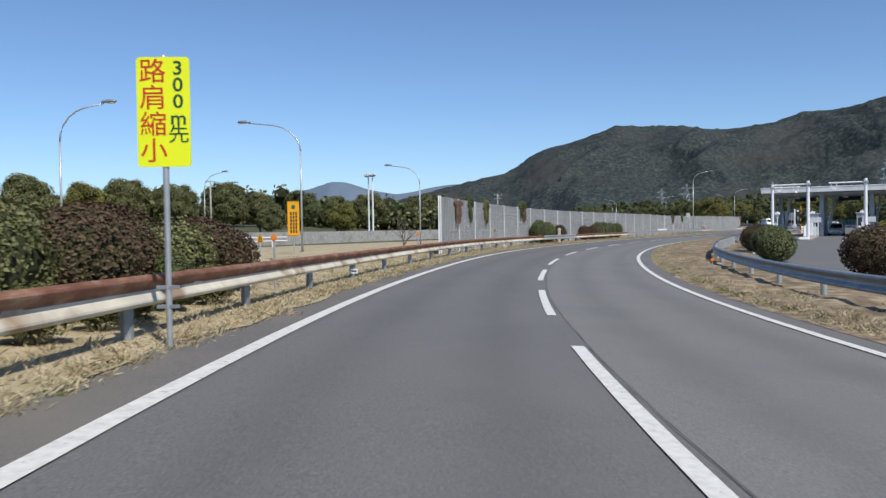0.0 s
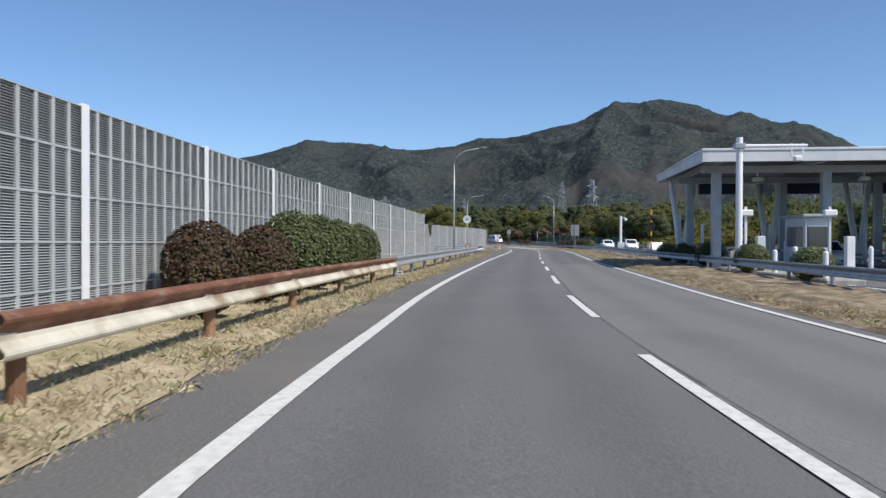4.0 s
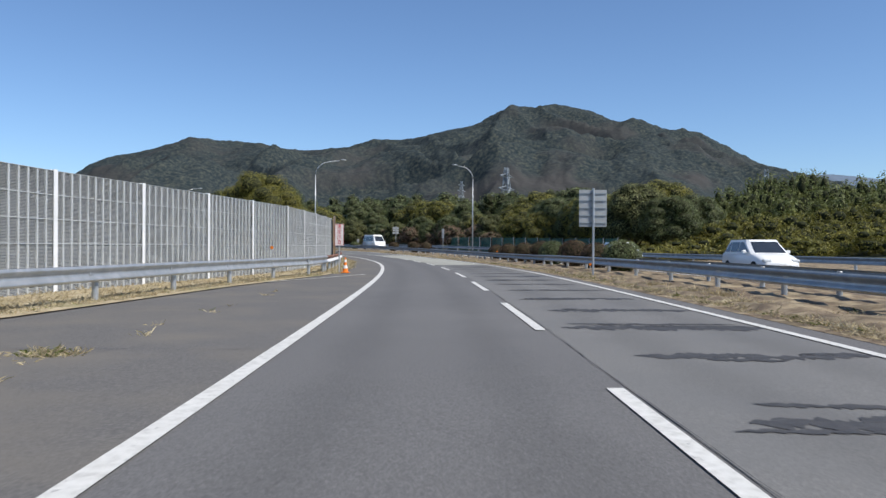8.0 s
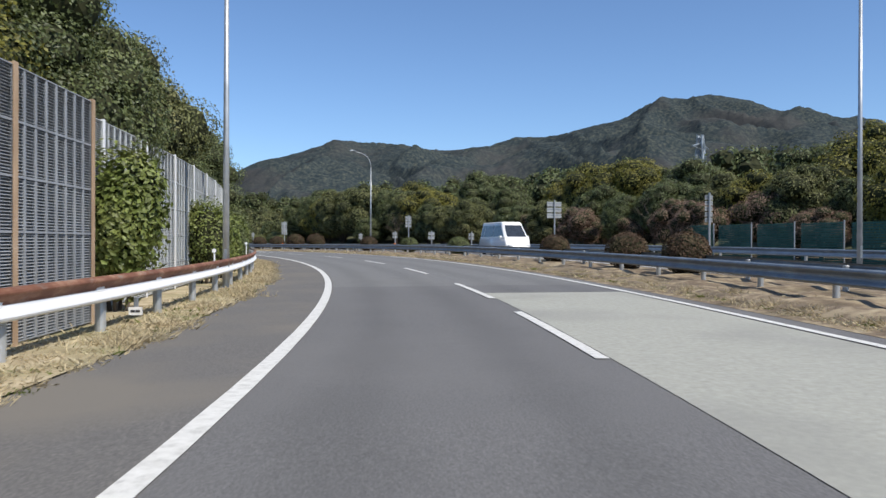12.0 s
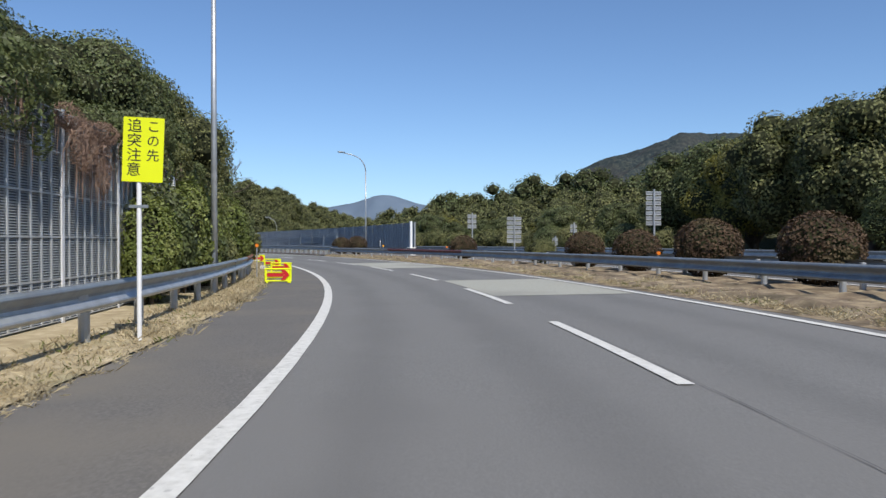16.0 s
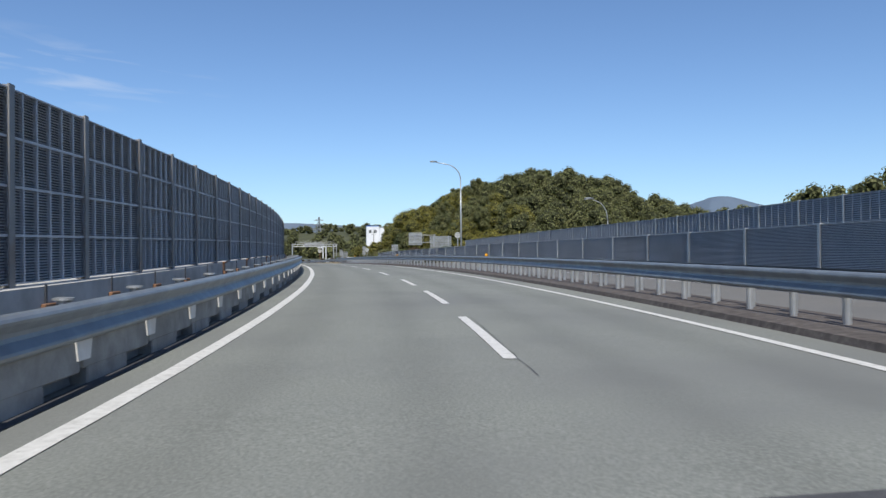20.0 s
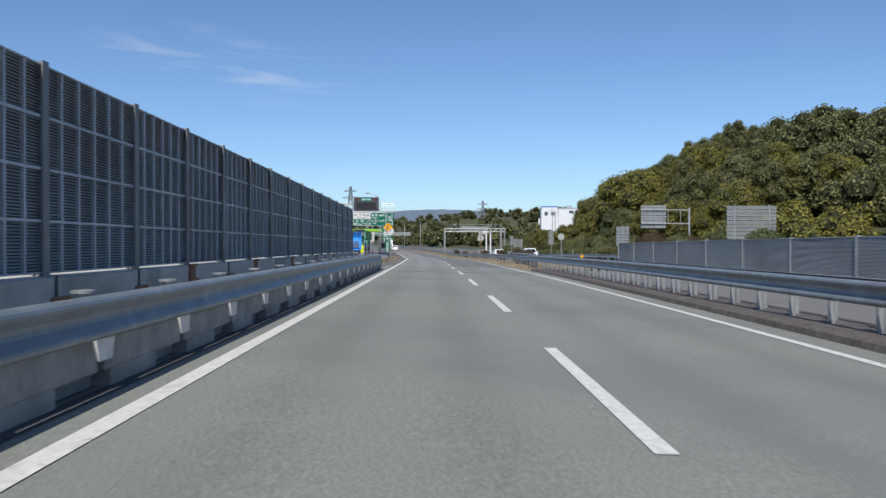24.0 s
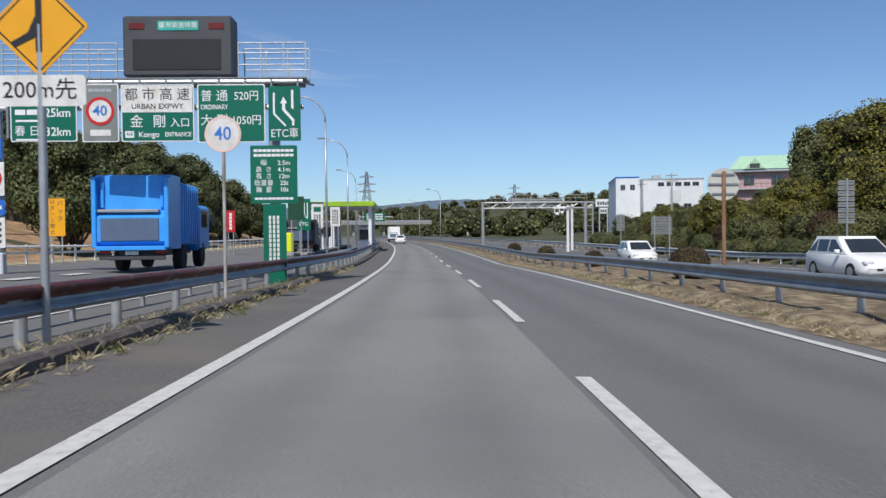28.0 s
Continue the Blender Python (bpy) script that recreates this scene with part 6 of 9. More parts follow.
def plate(w, h, d=0.012, r=0.03, n=4):
    """Board with rounded corners, face towards -y, centred."""
    bm = bmesh.new()
    pts = []
    for cx, cz, a0 in ((w / 2 - r, h / 2 - r, 0), (-w / 2 + r, h / 2 - r, 90), (-w / 2 + r, -h / 2 + r, 180), (w / 2 - r, -h / 2 + r, 270)):
        for i in range(n + 1):
            a = radians(a0 + 90 * i / n)
            pts.append((cx + r * math.cos(a), cz + r * math.sin(a)))
    f = [bm.verts.new((x, -d / 2, z)) for x, z in pts]
    b = [bm.verts.new((x, d / 2, z)) for x, z in pts]
    bm.faces.new(f)
    bm.faces.new(b[::-1])
    for i in range(len(pts)):
        j = (i + 1) % len(pts)
        bm.faces.new((f[j], f[i], b[i], b[j]))
    bmesh.ops.recalc_face_normals(bm, faces=bm.faces)
    return bm


def ring(r0, r1, d=0.006, n=40):
    """Flat ring facing -y (r0 0 gives a disc)."""
    bm = bmesh.new()
    layers = []
    for y in (-d / 2, d / 2):
        o = [bm.verts.new((r1 * math.cos(2 * math.pi * i / n), y, r1 * math.sin(2 * math.pi * i / n))) for i in range(n)]
        q = [bm.verts.new((r0 * math.cos(2 * math.pi * i / n), y, r0 * math.sin(2 * math.pi * i / n))) for i in range(n)] if r0 else None
        layers.append((o, q))
    (o0, i0), (o1, i1) = layers
    if r0:
        for i in range(n):
            j = (i + 1) % n
            bm.faces.new((o0[i], o0[j], i0[j], i0[i]))
            bm.faces.new((o1[i], i1[i], i1[j], o1[j]))
            bm.faces.new((i0[i], i0[j], i1[j], i1[i]))
    else:
        bm.faces.new(o0)
        bm.faces.new(o1[::-1])
    for i in range(n):
        j = (i + 1) % n
        bm.faces.new((o0[i], o1[i], o1[j], o0[j]))
    bmesh.ops.recalc_face_normals(bm, faces=bm.faces)
    return bm


def pole(parent, h, r=0.03, x=0.0, y=0.03, material_=None, z0=-0.1, cap=True):
    bm = bmesh.new()
    tube(bm, [(x, y, z0), (x, y, h - 0.02), (x, y, h)], [r, r, r * 0.7], 12)
    return part("pole", bm, material_ or M_GALV, parent, smooth=False)


def clamp(parent, z, r=0.04, y=0.03, w=0.12):
    return part("clamp", boxes((-w, w, 0.0, 0.012, z - 0.02, z + 0.02), (-r, r, 0.012, y + r + 0.004, z - 0.018, z + 0.018), bevel=0.003), M_GALV_D, parent)


def bars(parent, x0, x1, z0, z1, rows, material_, y=-0.009, cols=1, vertical=False):
    """Writing too small to read, as plain bars."""
    for r in range(rows):
        for c in range(cols):
            if vertical:
                a, b = x0 + (x1 - x0) * (r + 0.2) / rows, x0 + (x1 - x0) * (r + 0.8) / rows
                part("writing_bar", boxes((a, b, y - 0.002, y + 0.002, z0 + (z1 - z0) * (c + 0.08) / cols, z0 + (z1 - z0) * (c + 0.9) / cols)), material_, parent)
            else:
                a, b = z0 + (z1 - z0) * (r + 0.22) / rows, z0 + (z1 - z0) * (r + 0.78) / rows
                part("writing_bar", boxes((x0 + (x1 - x0) * (c + 0.05) / cols, x0 + (x1 - x0) * (c + 0.92) / cols, y - 0.002, y + 0.002, a, b)), material_, parent)


def tall_sign():
    ob = holder("warning_sign", facing(8.0, -4.36, 0, 4), "fluorescent yellow sign board with red characters on a pole", "road sign")
    pole(ob, 3.0, 0.032)
    bd = part("board", plate(0.54, 1.12, 0.014, 0.04), M_YELLOW, ob, m=Matrix.Translation((0, 0, 2.42)))
    for i, c in enumerate("路肩縮小"):
        lettering(c, 0.265, M_REDTXT, bd, -0.105, 0.40 - 0.27 * i, wide=1.06)
    for i, c in enumerate("300m先"):
        lettering(c, 0.2, M_DKGREEN, bd, 0.15, 0.44 - 0.17 * i, wide=1.1)
    for z in (2.1, 2.75, 0.42, 0.62):
        clamp(ob, z)


def amber_sign(s, l, z0, w, h, rows, label, text=None, on="pole"):
    ob = holder("warning_sign", facing(s, l), label, "road sign")
    pole(ob, z0 + h * 0.9, 0.03)
    bd = part("board", plate(w, h, 0.014, 0.03), M_AMBER, ob, m=Matrix.Translation((0, 0, z0 + h / 2)))
    part("border", boxes((-w / 2 + 0.02, w / 2 - 0.02, -0.011, -0.007, h / 2 - 0.035, h / 2 - 0.022), (-w / 2 + 0.02, w / 2 - 0.02, -0.011, -0.007, -h / 2 + 0.022, -h / 2 + 0.035)), M_BLACK, bd)
    if text:
        for column, x in zip(text, (w * 0.2, -w * 0.2)):
            for i, c in enumerate(column):
                lettering(c, min(0.17, 0.3 / len(c) ** 0.8), M_BLACK, bd, x, h / 2 - (i + 0.75) * h / 6.5)
    else:
        bars(bd, -w * 0.32, w * 0.36, -h * 0.42, h * 0.2, rows, M_BLACK, vertical=True, cols=6)
        part("symbol", plate(w * 0.3, w * 0.3, 0.004, 0.02), M_GREEN, bd, "green square symbol", Matrix.Translation((0, -0.009, h * 0.33)))
    clamp(ob, z0 + h * 0.25)
    clamp(ob, z0 + h * 0.75)
    return ob


def round_40(s, l, z, r, label, ring_m, h_extra=0.0, pole_m=None):
    ob = holder("speed_sign", facing(s, l), label, "road sign")
    pole(ob, z + r * 0.6, 0.035, material_=pole_m)
    d = part("disc", ring(0, r, 0.014), M_FADED, ob, m=Matrix.Translation((0, 0, z)))
    part("rim", ring(r * 0.87, r * 0.995, 0.004), ring_m, d, m=Matrix.Translation((0, -0.009, 0)))
    lettering("40", r * 1.02, M_BLUETXT, d, 0, 0, wide=0.92)
    clamp(ob, z)
    clamp(ob, z - r * 0.5)
    return ob


def sign_back(s, l, z0, z1, w, ribs=4, label="aluminium back of a road sign on a steel post", posts=1, slats=False, turn=0.0, material_=None):
    """Rear side of a board: sheet, horizontal channels and the post in front of them."""
    ob = holder("road_sign_back", facing(s, l, 0, turn), label, "road sign", "signs of the opposite carriageway")
    h = z1 - z0
    for k in range(posts):
        x = 0.0 if posts == 1 else (k - 0.5) * w * 0.7
        bm = bmesh.new()
        tube(bm, [(x, -0.06, -0.1), (x, -0.06, z1 + 0.05)], 0.045 if posts == 1 else 0.05, 12)
        part("pole", bm, material_ or M_GALV, ob)
    if slats:
        n = ribs
        for i in range(n):
            a = z0 + h * i / n
            part("blade", boxes((-w / 2, w / 2, 0.0, 0.012, a, a + h / n * 0.78), bevel=0.003), M_SIGNBACK, ob)
    else:
        part("board", plate(w, h, 0.012, 0.03), M_SIGNBACK, ob, m=Matrix.Translation((0, 0.02, (z0 + z1) / 2)))
    for i in range(ribs):
        a = z0 + h * (i + 0.5) / ribs
        part("channel", boxes((-w / 2 + 0.03, w / 2 - 0.03, -0.022, 0.012, a - 0.025, a + 0.025), bevel=0.006), M_GALV_D, ob)
    return ob


M_REDTXT = plain("red_brown_letters", (0.46, 0.03, 0.01), 0.5)
M_DKGREEN = plain("dark_green_letters", (0.01, 0.06, 0.03), 0.5)
M_BLUETXT = plain("faded_blue_letters", (0.03, 0.16, 0.5), 0.5, var=0.2)
M_PINKRIM = plain("bleached_red_film", (0.72, 0.52, 0.46), 0.5, var=0.15)
M_GREYRIM = plain("bleached_grey_film", (0.52, 0.52, 0.48), 0.5, var=0.15)
M_RUSTPOLE = material("rusting_pole", [(0.3, (0.2, 0.12, 0.08)), (0.5, (0.4, 0.36, 0.32)), (0.7, (0.55, 0.55, 0.53))], 3, 0.6, 0.3, stretch=(1, 1, 0.3))

tall_sign()
amber_sign(37.4, -13.4, 0.85, 0.62, 1.75, 3, "tall amber information board standing in the dry grass")
amber_sign(36.2, -14.6, 0.55, 0.3, 0.35, 2, "small amber marker board in the dry grass")
amber_sign(26.5, -22.5, 2.4, 0.7, 0.28, 1, "small amber board among the bushes")
round_40(128.6, -5.85, 2.93, 0.32, "faded round speed sign with blue digits on a rusty pole", M_GREYRIM, pole_m=M_RUSTPOLE)
round_40(506.0, -5.45, 3.36, 0.36, "weathered round speed sign with blue digits", M_PINKRIM, pole_m=M_RUSTPOLE)

# red and white speed warning board
ob = holder("warning_board", facing(178.75, -5.36), "white board with red upright speed warning characters on a post", "road sign")
pole(ob, 2.2, 0.028)
bd = part("board", plate(0.40, 0.98, 0.014, 0.02), M_FADED, ob, m=Matrix.Translation((0, 0, 1.73)))
part("border", boxes((-0.195, 0.195, -0.011, -0.007, 0.46, 0.475), (-0.195, 0.195, -0.011, -0.007, -0.475, -0.46), (-0.195, -0.18, -0.011, -0.007, -0.46, 0.46), (0.18, 0.195, -0.011, -0.007, -0.46, 0.46)), M_RED, bd)
for i, c in enumerate("速度注意"):
    lettering(c, 0.22, M_RED, bd, 0, 0.36 - 0.235 * i)
clamp(ob, 1.5)
clamp(ob, 2.0)


def traffic_cone(s, l, label, material_, k=1.0):
    ob = holder("traffic_cone", facing(s, l, 0.012), label, "traffic cone")
    def frustum(z0, z1, e=0.0):
        bm = bmesh.new()
        rr = lambda z: 0.135 - 0.155 * z
        tube(bm, [(0, 0, z0 * k), (0, 0, z1 * k)], [(rr(z0) + e) * k, (rr(z1) + e) * k], 20)
        return bm
    part("base_plate", boxes((-0.19 * k, 0.19 * k, -0.19 * k, 0.19 * k, 0, 0.035), bevel=0.012), material_, ob)
    part("cone", frustum(0.03, 0.7), material_, ob, smooth=False)
    part("white_band", frustum(0.2, 0.34, 0.003), M_WHITE, ob, "white reflective band")
    part("white_band", frustum(0.48, 0.6, 0.003), M_WHITE, ob, "white reflective band")


traffic_cone(178.75, -5.08, "orange and white traffic cone beside the warning board", M_ORANGE)

# yellow caution sign before the bend
ob = holder("caution_sign", facing(287, -5.55, 0, 3), "bright yellow caution sign with black characters on white pole", "road sign")
pole(ob, 2.1, 0.03, material_=M_WHITE)
bd = part("board", plate(0.50, 0.82, 0.014, 0.01), M_YELLOW, ob, m=Matrix.Translation((0.06, 0, 2.44)) @ Matrix.Rotation(radians(2), 4, "Y"))
for i, c in enumerate("追突注意"):
    lettering(c, 0.185, M_BLACK, bd, -0.11, 0.29 - 0.185 * i)
for i, c in enumerate("この先"):
    lettering(c, 0.165, M_BLACK, bd, 0.12, 0.29 - 0.185 * i)
clamp(ob, 1.72)

amber_sign(329.4, -5.75, 1.94, 0.82, 0.97, 3, "amber emergency bay notice fixed at the noise barrier", (("こ", "の", "先", "200", "m"), ("非", "常", "駐", "車", "帯", "有")))


def quad(bm, *pts):
    bm.faces.new([bm.verts.new(p) for p in pts])
    return bm


def arrow_board(s, l, turn):
    """Folding plastic frame with slots and a red arrow."""
    ob = holder("arrow_board", facing(s, l, 0.01, turn), "yellow plastic frame with a red arrow pointing along the bend", "arrow board", "arrow boards on the shoulder")
    fr = boxes((-0.41, 0.41, -0.02, 0.02, 0.40, 0.455), (-0.41, 0.41, -0.02, 0.02, 0.03, 0.085), (-0.41, -0.33, -0.02, 0.02, 0.085, 0.40), (0.33, 0.41, -0.02, 0.02, 0.085, 0.40), (-0.33, 0.33, -0.02, 0.02, 0.30, 0.345), (-0.33, 0.33, -0.02, 0.02, 0.14, 0.185), (0.16, 0.33, -0.015, 0.015, 0.07, 0.41), bevel=0.018)
    part("frame", fr, M_YELLOW, ob)
    part("foot", boxes((-0.05, 0.05, -0.14, 0.14, 0, 0.032), bevel=0.008), M_YELLOW, ob, m=Matrix.Translation((-0.33, 0, 0)))
    part("foot", boxes((-0.05, 0.05, -0.14, 0.14, 0, 0.032), bevel=0.008), M_YELLOW, ob, m=Matrix.Translation((0.33, 0, 0)))
    part("knob", boxes((-0.42, -0.37, -0.035, -0.02, 0.40, 0.44), (0.37, 0.42, -0.035, -0.02, 0.40, 0.44), bevel=0.008), M_YELLOW, ob)
    bm = boxes((-0.335, 0.17, -0.034, -0.022, 0.19, 0.296))
    for z0, z1 in ((0.085, 0.243), (0.243, 0.40)):
        lo = z0 < 0.2
        x = [(0.08, z0), (0.21, z0), (0.345, 0.243), (0.19, 0.243)] if lo else [(0.19, 0.243), (0.345, 0.243), (0.21, z1), (0.08, z1)]
        f = [bm.verts.new((q[0], -0.037, q[1])) for q in x]
        r_ = [bm.verts.new((q[0], -0.022, q[1])) for q in x]
        bm.faces.new(f)
        bm.faces.new(r_[::-1])
        for i in range(4):
            bm.faces.new((f[i], r_[i], r_[(i + 1) % 4], f[(i + 1) % 4]))
    part("arrow", bm, M_RED, ob, "red arrow")
    return ob


ab = arrow_board(301.6, -4.85, 4)
for s, l, tn in ((308.8, -4.7, -5), (316.4, -4.65, 3), (327.8, -4.22, 4)):
    copy_thing(ab, facing(s, l, 0.01, tn))
ob = holder("warning_drum", facing(328.5, -4.36, 0.01), "white plastic warning drum with red squares and an amber lid", "warning drum")
bm = bmesh.new()
tube(bm, [(0, 0, 0), (0, 0, 0.05), (0, 0, 0.5), (0, 0, 0.56)], [0.3, 0.3, 0.25, 0.25], 20)
part("bucket", bm, M_FADED, ob)
bm = bmesh.new()
tube(bm, [(0, 0, 0.56), (0, 0, 0.7), (0, 0, 0.71), (0, 0, 0.78), (0, 0, 0.8)], [0.262, 0.262, 0.285, 0.285, 0.2], 24)
part("lid", bm, M_AMBER, ob)
for k in range(5):
    bm = bmesh.new()
    for j in range(4):
        a0, a1, z0 = -2.5 + 0.38 * k + 0.09 * j, -2.5 + 0.38 * k + 0.09 * (j + 1), 0.2 + 0.15 * (k % 2)
        quad(bm, *[(r * math.cos(a), r * math.sin(a), z) for a, z, r in ((a0, z0, 0.292), (a1, z0, 0.292), (a1, z0 + 0.15, 0.279), (a0, z0 + 0.15, 0.279))])
    part("mark", bm, M_RED, ob, "red reflective square")


def delineator(s, l, z, material_, label, post=M_GALV, r=0.05):
    ob = holder("delineator", facing(s, l), label, "delineator", "roadside delineators")
    bm = bmesh.new()
    tube(bm, [(0, 0.02, -0.05), (0, 0.02, z)], 0.02, 8)
    part("post", bm, post, ob)
    part("housing", ring(0, r + 0.012, 0.02, 20), M_CHAR if material_ is M_WHITE else material_, ob, m=Matrix.Translation((0, -0.005, z)))
    part("reflector", ring(0, r, 0.008, 20), material_, ob, m=Matrix.Translation((0, -0.018, z)))


OD = "orange disc reflector on a slim roadside post"
for s, l, z in ((15.3, -5.4, 1.08), (31.8, -5.55, 1.07), (49.0, -5.6, 1.14), (173.9, -7.6, 1.15), (234.6, -6.35, 1.05), (260.5, -6.35, 1.2), (305, -5.6, 1.15), (334.0, -4.75, 1.1), (29, 5.6, 0.45), (177.7, 5.9, 0.42), (248, 7.6, 0.9), (240.6, 8.4, 1.0), (324, 6.75, 0.86), (272, 6.7, 0.8), (300, 6.8, 0.8), (206, 6.6, 0.8)):
    delineator(s, l, z, M_ORANGE, OD)
for s, l, z in ((442.5, 4.9, 0.92), (459.2, 5.2, 0.86), (334.0, 5.9, 0.9), (376, 4.9, 0.92), (408, 4.9, 0.92)):
    delineator(s, l, z, M_AMBER, "yellow disc reflector on the grey rail", r=0.06)
for s, l, z in ((243, -6.35, 1.1), (319.8, -5.75, 1.15), (264, 12.3, 1.0), (232, -6.3, 0.98), (518, 19.6, 1.3), (347, 10.9, 1.25)):
    delineator(s, l, z, M_WHITE, "white round delineator on a slim post", M_WHITE)
for s, l in ((48.5, -5.06), (129.1, -5.75), (312.0, -5.55), (92, -5.2), (224, -6.25), (470, -5.75), (493, -5.9), (20, -5.1)):
    ob = holder("kilometre_tag", facing(s, l + 0.22, 0.2), "small white distance tag hung under the guardrail", "marker tag", "distance tags")
    part("tag_plate", plate(0.2, 0.12, 0.01, 0.015), M_FADED, ob)
    part("bracket", boxes((-0.03, 0.03, 0.006, 0.05, -0.05, 0.2), bevel=0.006), M_GALV_D, ob)
    bars(ob, -0.07, 0.07, -0.03, 0.03, 1, M_BLACK, cols=2)

# stone marker post and no-entry disc behind the rail
ob = holder("marker_post", facing(68.8, -5.75), "cream concrete marker post standing between the clipped shrubs", "marker post")
part("shaft", boxes((-0.1, 0.1, -0.1, 0.1, -0.1, 1.05), bevel=0.02), M_CREAM, ob)
bm = bmesh.new()
tube(bm, [(0, 0, 1.05), (0, 0, 1.1), (0, 0, 1.2), (0, 0, 1.26)], [0.15, 0.15, 0.13, 0.06], 14)
part("cap", bm, M_CREAM, ob)
ob = holder("round_sign", facing(149.5, -7.6, 0.72, 20), "red ringed round sign lying low against the guardrail", "road sign")
part("disc", ring(0, 0.3, 0.012), M_SIGNBACK, ob)
part("rim", ring(0.23, 0.3, 0.006), M_RED, ob, m=Matrix.Translation((0, -0.01, 0)))
part("stay", boxes((-0.02, 0.02, 0.006, 0.03, -0.72, 0.2)), M_GALV_D, ob)

# backs of the signs of the opposite carriageway
sign_back(173.6, 5.0, 2.0, 3.46, 1.1, 5, "grey ribbed back of a large sign on a post")
sign_back(243.0, 12.8, 1.9, 3.1, 0.36, 5, "tall narrow sign back with short ribs", slats=True)
sign_back(258.2, 12.75, 2.45, 3.55, 1.0, 3, "three-bladed sign back on a steel post", slats=True)
sign_back(281.5, 12.05, 2.3, 3.35, 0.6, 4, "ribbed sign back on a steel post", slats=True)
for s, z0, z1, w in ((270, 1.1, 1.66, 0.45), (277.4, 1.15, 1.85, 0.6), (284.8, 1.3, 1.93, 0.5), (292.3, 1.3, 1.85, 0.45), (318.4, 1.7, 2.2, 0.4), (320.6, 0.95, 1.45, 0.34)):
    sign_back(s, 12.3, z0, z1, w, 2, "small ribbed sign back on a short post", slats=True)
sign_back(310, 12.0, 1.9, 3.5, 0.75, 7, "tall ribbed sign back beside the shrubs", slats=True)
sign_back(325.9, 12.25, 1.1, 2.9, 1.05, 6, "tall pale ribbed sign back", slats=True)
sign_back(331.2, 11.7, 2.15, 3.25, 0.7, 3, "three-bladed sign back on a tall post", slats=True)
sign_back(486.2, 17.7, 1.7, 3.6, 1.25, 7, "white ribbed sign back beside the far lanes", slats=True)
sign_back(466, 21.85, 2.1, 4.5, 3.6, 9, "wide louvred sign back on two posts", 2, True)
sign_back(526.6, 18.3, 2.2, 4.25, 0.78, 8, "slim ribbed sign back on a post", slats=True)
sign_back(550.7, 17.4, 1.9, 3.3, 1.65, 7, "wide ribbed sign back on two poles", 2, True)
sign_back(569.6, 19.5, 2.2, 3.9, 0.85, 7, "slim ribbed sign back on a far post", slats=True)


def round_back(s, l, z, r, label, pm):
    ob = holder("road_sign_back", facing(s, l), label, "road sign", "signs of the opposite carriageway")
    pole(ob, z + r * 0.8, 0.05, y=-0.05, material_=pm)
    part("disc", ring(0, r, 0.012), M_GREYRIM, ob, m=Matrix.Translation((0, 0, z)))
    for dz, k in ((-0.6, 0.72), (0, 0.95), (0.6, 0.72)):
        part("channel", boxes((-r * k, r * k, -0.03, -0.006, z + dz * r - 0.03, z + dz * r + 0.03), bevel=0.006), M_GALV_D, ob)


round_back(509.7, 5.9, 2.74, 0.40, "back of a round sign on a rusty post in the reserve", M_BROWNR)
round_back(506.2, 15.5, 2.92, 0.40, "grey back of a round sign with three channels", M_GALV)
round_back(415.6, 12.2, 3.0, 0.3, "small round sign back fixed near the lamp post", M_GALV)

# cantilever sign seen from behind
ob = holder("cantilever_sign", facing(496, 27.8), "framed sign back hung from a cantilever post", "road sign")
bm = bmesh.new()
tube(bm, [(0, 0, -1), (0, 0, 5.9)], [0.13, 0.11], 14)
part("post", bm, M_GALV, ob)
for z in (5.7, 4.2):
    bm = bmesh.new()
    tube(bm, [(0, 0, z), (-5.4, 0, z)], 0.06, 10)
    part("arm", bm, M_GALV, ob)
for x in (-1.0, -2.4):
    bm = bmesh.new()
    tube(bm, [(x, 0, 4.2), (x, 0, 5.7)], 0.035, 8)
    part("strut", bm, M_GALV, ob)
for i in range(9):
    part("blade", boxes((-5.4, -2.6, 0.08, 0.1, 3.7 + i * 0.285, 3.93 + i * 0.285), bevel=0.004), M_SIGNBACK, ob)
for x in (-5.1, -4.0, -2.9):
    part("stiffener", boxes((x - 0.04, x + 0.04, 0.02, 0.078, 3.7, 6.25)), M_GALV_D, ob)

# yellow merge sign
ob = holder("merge_sign", facing(499, -5.62), "amber diamond merge sign over a white distance plate on a pole", "road sign")
pole(ob, 3.6, 0.045, material_=M_GALV)
dm = part("diamond", plate(0.78, 0.78, 0.014, 0.05), M_AMBER, ob, m=Matrix.Translation((0, 0, 3.56)) @ Matrix.Rotation(radians(45), 4, "Y"))
part("border", boxes((-0.355, 0.355, -0.011, -0.007, 0.335, 0.35), (-0.355, 0.355, -0.011, -0.007, -0.35, -0.335), (-0.355, -0.34, -0.011, -0.007, -0.335, 0.335), (0.34, 0.355, -0.011, -0.007, -0.335, 0.335)), M_BLACK, dm)
sy = bmesh.new()
for pts in ([(-0.035, -0.28), (0.035, -0.28), (0.035, 0.32), (-0.035, 0.32)], [(-0.035, -0.02), (-0.30, -0.17), (-0.27, -0.235), (-0.035, -0.12)], [(-0.035, -0.02), (-0.035, 0.12), (-0.09, 0.0), (-0.12, -0.07)]):
    sy.faces.new([sy.verts.new((x, -0.012, z)) for x, z in pts])
part("symbol", sy, M_BLACK, ob, "black merging lines", Matrix.Translation((0, 0, 3.56)))
pl = part("plate", plate(1.0, 0.34, 0.014, 0.05), M_FADED, ob, m=Matrix.Translation((0, 0, 2.86)))
lettering("200m先", 0.25, M_BLACK, pl, 0, 0)
